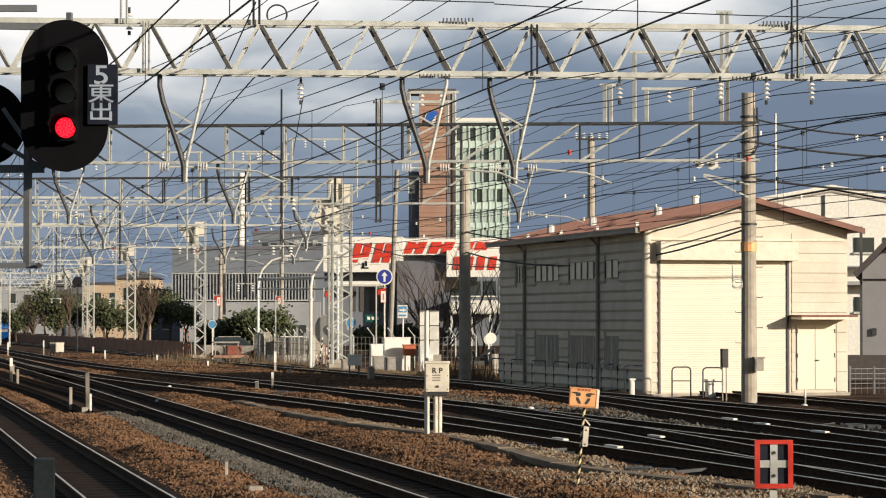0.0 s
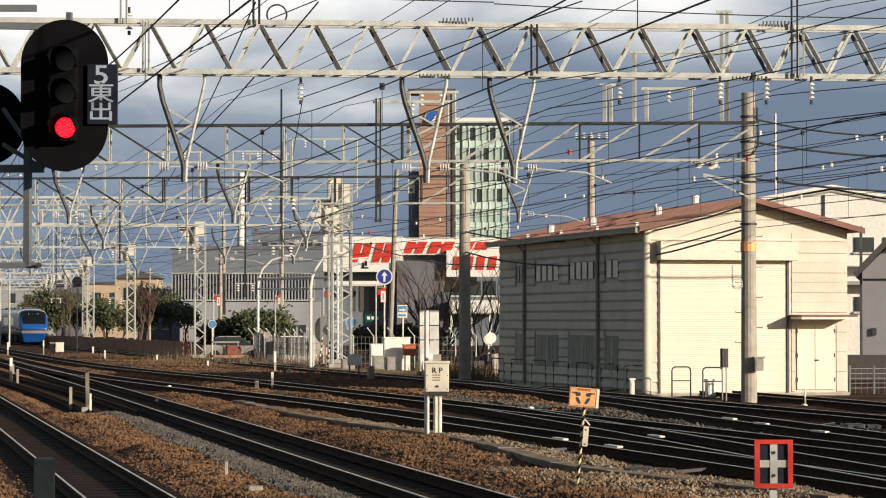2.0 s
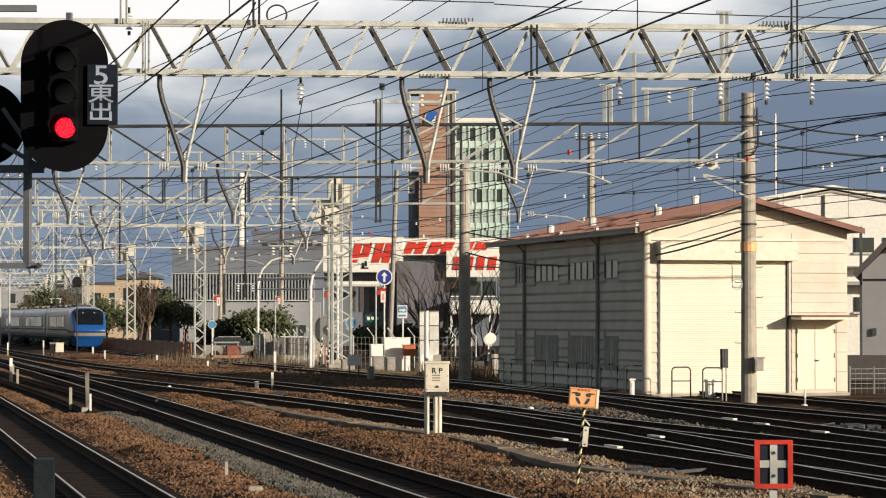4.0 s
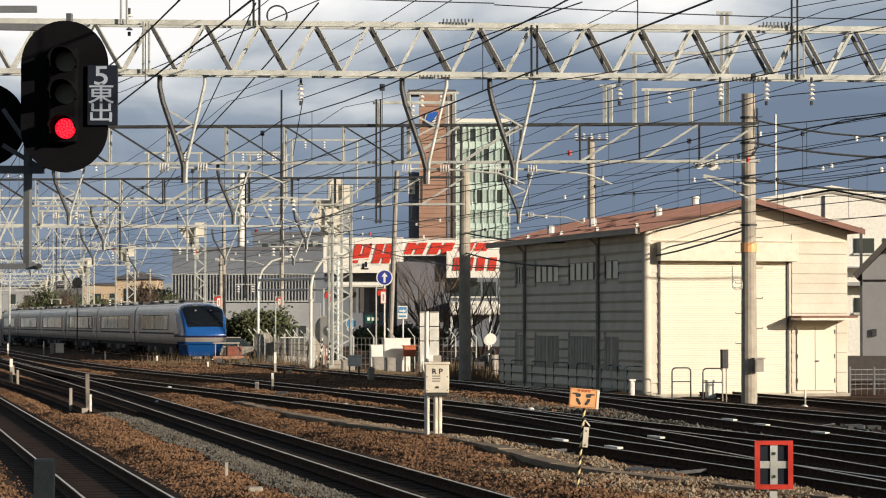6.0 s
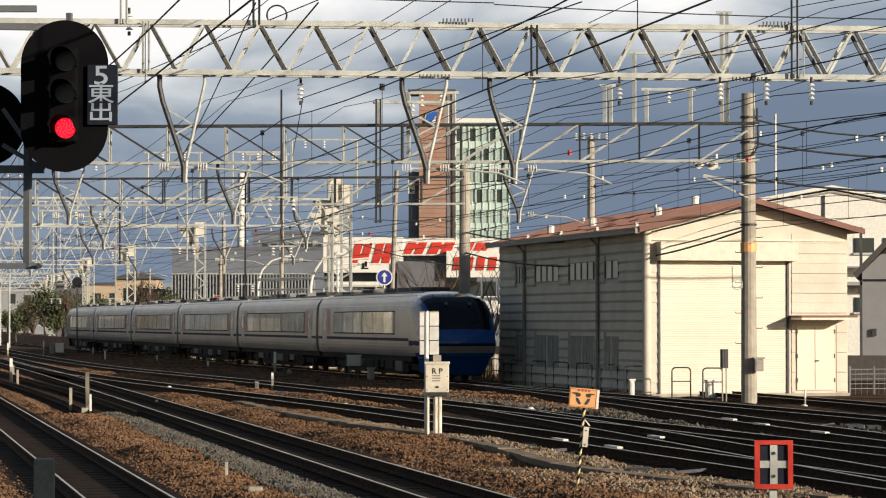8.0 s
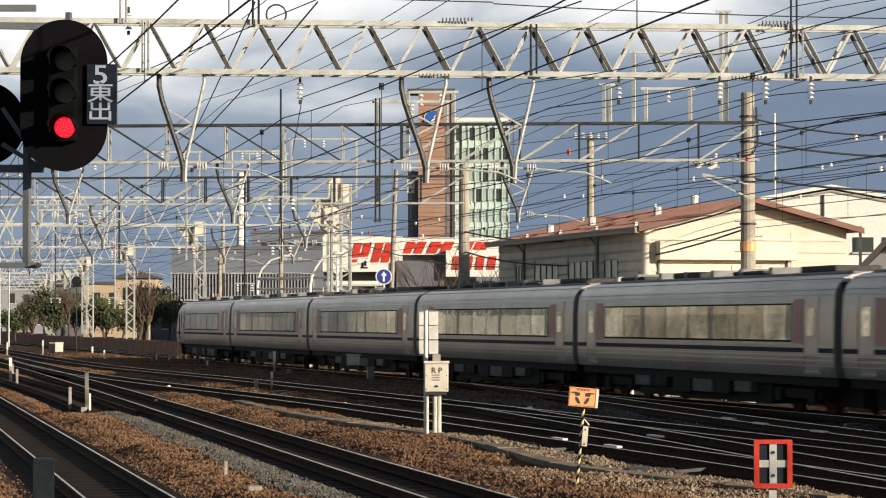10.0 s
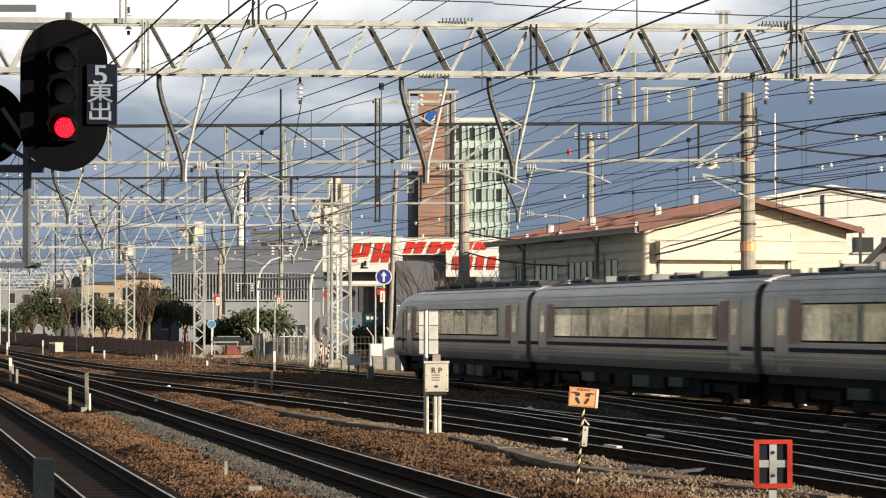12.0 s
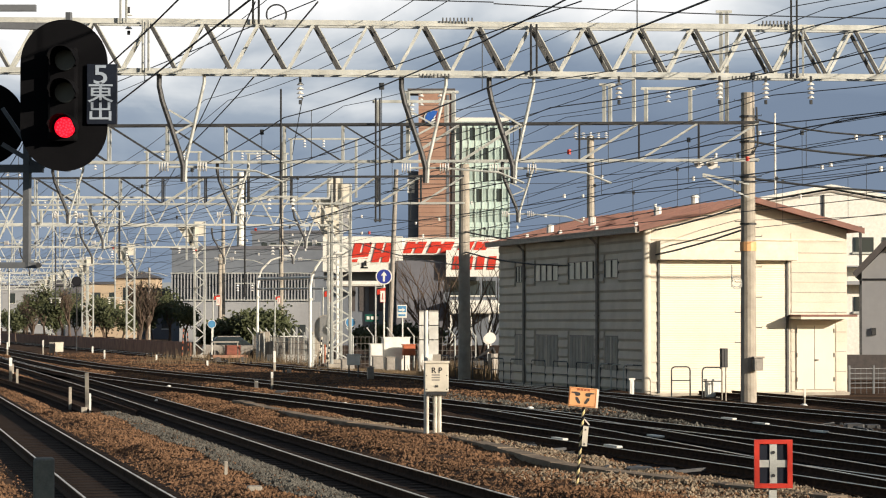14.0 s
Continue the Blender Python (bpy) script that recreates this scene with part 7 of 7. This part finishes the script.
def car_build(kind):
    label = {"front": "leading silver express car with a blue raked cab", "rear": "trailing silver express car with a raked silver cab", "mid": "silver express train car with navy stripe and long windows"}[kind]
    t = thing("train_car", label, "train car", group="cars of the express train")
    y0, y1 = -9.75, 9.75
    if kind == "front":
        y1 = 6.85
    if kind == "rear":
        y0 = -6.3
    bm = B()
    a, b = body_strip(bm, y0, y1)
    if kind != "rear":
        bm.faces.new([bm.verts.new(v.co) for v in a[::-1]])
    if kind != "front":
        bm.faces.new([bm.verts.new(v.co) for v in b])
    part("body", bm, M_STAIN, t, "brushed stainless steel body shell")
    if kind == "front":
        nose(t, 1, y1, True)
    if kind == "rear":
        nose(t, -1, y0, False)
    for s in (-1, 1):
        def sheet(name, ya, yb, z0, z1, m_, lift, label_="", parent=None):
            """A panel that follows the side's curve."""
            zs = [z0 + (z1 - z0) * i / 4 for i in range(5)]
            hz, hx = [z for x, z in HALF[::-1]], [x for x, z in HALF[::-1]]
            bm = B()
            va = []
            for z in zs:
                x = float(np.interp(z, hz, hx))
                va.append([bm.verts.new((s * (x + o), y, z)) for y in (ya, yb) for o in (-0.01, lift)])
            for p, q in zip(va, va[1:]):
                bm.faces.new((p[1], p[3], q[3], q[1]))
                bm.faces.new((p[0], p[1], q[1], q[0]))
                bm.faces.new((p[2], p[3], q[3], q[2]))
            bm.faces.new((va[0][0], va[0][1], va[0][3], va[0][2])), bm.faces.new((va[-1][0], va[-1][1], va[-1][3], va[-1][2]))
            return part(name, bm, m_, parent or t, label_)
        sheet("stripe", y0 + 0.02, y1 - 0.02, 1.50, 1.61, M_NAVYLINE, 0.006, "navy stripe")
        sheet("thin_stripe", y0 + 0.02, y1 - 0.02, 1.64, 1.66, M_STEEL, 0.006, "pale thin line")
        for z in (1.42, 1.31, 1.18):
            sheet("rib", y0 + 0.02, y1 - 0.02, z, z + 0.022, M_RIB, 0.022, "pale pressed rib")
        for z in (2.86, 2.98):
            sheet("rib", y0 + 0.02, y1 - 0.02, z, z + 0.022, M_RIB, 0.014, "pale pressed rib")
        wy0, wy1 = {"front": (-6.6, 4.6), "rear": (-4.9, 6.4), "mid": (-7.2, 7.2)}[kind]
        w = sheet("window_band", wy0, wy1, 1.74, 2.67, M_BLACK, 0.008, "dark window surround")
        n = int((wy1 - wy0) / 1.75)
        for i in range(n):
            a_ = wy0 + 0.05 + (wy1 - wy0 - 0.1) * i / n
            b_ = wy0 + 0.05 + (wy1 - wy0 - 0.1) * (i + 1) / n
            # panes alternate between the brighter and the dimmer painted reflection
            pane = sheet("pane", a_ + 0.03, b_ - 0.03, 1.79, 2.63, M_WINDIM if (i * 5 + len(kind)) % 4 < 2 else M_WINGLASS, 0.013, "window pane with reflection patches in its colour", w)
            if (i * 7 + len(kind)) % 3 == 1:
                sheet("blind", b_ - 0.3, b_ - 0.08, 1.80, 2.62, M_SEAT, 0.015, "drawn pale blind", w)
        doors = {"front": (-8.4,), "rear": (8.4, -5.9), "mid": (-8.4, 8.4)}[kind]
        for yd in doors:
            dr = sheet("door", yd - 0.42, yd + 0.42, 1.02, 2.82, M_STAIN, 0.012, "grey plug door")
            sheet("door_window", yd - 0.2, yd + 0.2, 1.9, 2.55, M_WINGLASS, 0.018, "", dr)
            sheet("door_line", yd - 0.46, yd - 0.425, 1.02, 2.82, M_BLACK, 0.013, "", dr)
            sheet("step", yd - 0.4, yd + 0.4, 1.0, 1.06, M_PORC, 0.03, "pale door step", dr)
            sheet("side_panel", yd + 0.5 if yd < 0 else yd - 1.1, yd + 1.1 if yd < 0 else yd - 0.5, 1.70, 2.76, M_PINK, 0.008, "pinkish end panel")
        if kind == "rear":
            for yy in (-6.42, -5.42):
                sheet("cab_door_edge", yy, yy + 0.05, 1.05, 2.80, M_BLACK, 0.014, "dark cab door edge")
            part("handrail", tube(B(), [(s * 1.45, -6.55, 1.15), (s * 1.50, -6.55, 1.25), (s * 1.50, -6.55, 2.55), (s * 1.45, -6.55, 2.65)], 0.025, 6), M_BLACK, t, "dark grab rail")
        # roof edge rail
        part("cantrail", tube(B(), [(s * 1.12, y0, 3.24), (s * 1.12, y1, 3.24)], 0.03, 6), M_STAIN, t)
    rf = part("roof_panel", box(B(), -0.8, y0 + 0.3, 3.33, 0.8, y1 - 0.3, 3.415), M_ROOFGREY, t, "grey roof", bevel=0.03)
    for i in range(4):
        yc = y0 + (y1 - y0) * (i + 0.6) / 4.2
        part("roof_unit", box(B(), -0.6, yc - 1.2, 3.42, 0.6, yc + 1.0, 3.53 + 0.05 * (i % 2)), M_ROOFUNIT, rf, "dark roof-mounted air conditioner", bevel=0.04)
    part("aerial", tube(B(), [(0, y0 + 1.6, 3.41), (0, y0 + 1.6, 3.72)], 0.035, 8, 0.02), M_UNDER, rf, "short dark aerial")
    for k in range(6):
        part("grille", box(B(), -0.62, y0 + 3.0 + k * 2.1, 3.42, 0.62, y0 + 3.25 + k * 2.1, 3.60), M_ROOFGREY, rf, "grey roof grille")
    part("horn", box(B(), 0.2, y0 + 0.5, 3.42, 0.35, y0 + 0.7, 3.56), M_STEEL, rf)
    part("underframe", box(B(), -1.25, y0 + 0.1, 0.72, 1.25, y1 - 0.1, 0.94), M_UNDER, t, "dark underframe")
    rnd = random.Random(len(kind))
    for s in (-1, 1):
        y = -4.8
        while y < 4.6:
            L = rnd.uniform(0.6, 1.5)
            part("equipment_box", box(B(), min(s * 0.75, s * 1.28), y, 0.32 + rnd.uniform(0, 0.15), max(s * 0.75, s * 1.28), y + L, 0.72), M_UNDER if rnd.random() < 0.6 else M_DARKBOX, t, bevel=0.02)
            y += L + rnd.uniform(0.1, 0.5)
    part("equipment_bay", box(B(), -1.05, -5.0, 0.2, 1.05, 5.0, 0.72), M_UNDER, t, "dark equipment bay")
    for yb in (-7.6, 7.6):
        cut = 1.2 if (kind, yb > 0) in (("front", True), ("rear", False)) else 0.0
        part("end_valance", box(B(), -0.6, yb - 2.0 + (cut if yb < 0 else 0), 0.22, 0.6, yb + 2.0 - (cut if yb > 0 else 0), 0.72), M_UNDER, t)
    for yb in (-6.7, 6.7):
        bg = part("bogie", box(B(), -1.05, yb - 1.5, 0.38, 1.05, yb + 1.5, 0.62), M_UNDER, t, "dark bogie frame", bevel=0.03)
        for dy in (-1.05, 1.05):
            for s in (-1, 1):
                part("wheel", tube(B(), [(s * 0.5, yb + dy, 0.43), (s * 0.63, yb + dy, 0.43)], 0.43, 20), M_RAIL, bg, "steel wheel")
                part("axle_box", box(B(), min(s * 0.9, s * 1.15), yb + dy - 0.18, 0.3, max(s * 0.9, s * 1.15), yb + dy + 0.18, 0.6), M_UNDER, bg)
        part("damper", tube(B(), [(-1.1, yb, 0.55), (-1.1, yb, 0.85)], 0.12, 8), M_ROOFGREY, bg)
    if kind != "rear":
        part("gangway", box(B(), -1.2, y0 - 0.28, 1.0, 1.2, y0 - 0.005, 3.15), M_BLACK, t, "black gangway bellows")
    if kind != "front":
        part("gangway", box(B(), -1.2, y1 + 0.005, 1.0, 1.2, y1 + 0.22, 3.15), M_BLACK, t, "black gangway bellows")
    return t


front_car = car_build("front")
mid_car = car_build("mid")
rear_car = car_build("rear")
CARS = [front_car, mid_car] + [copy_thing(mid_car, pose(0, 0, 0)) for i in range(3)] + [rear_car]
TRAIN = [(0.0, -308.8), (1.0, -290.0), (2.0, -270.8), (3.0, -251.0), (4.0, -227.6), (5.0, -201.2), (6.0, -172.3), (7.0, -142.7), (8.0, -114.0), (9.0, -84.5), (10.0, -56.0), (11.0, -28.5), (12.0, -1.0), (13.0, 26.0), (14.0, 53.5)]


def motions():
    """u of the joint between the first two cars, time by time; every car keeps its place in the train."""
    for i, c in enumerate(CARS):
        rows = []
        for tt, u in TRAIN:
            p = yard(u + 10 - 20 * i, -25.4)
            rows.append((tt, pose(p.x, p.y, 0, 0, 0, 180 + 14.63)))
        walk(c, rows)


motions()
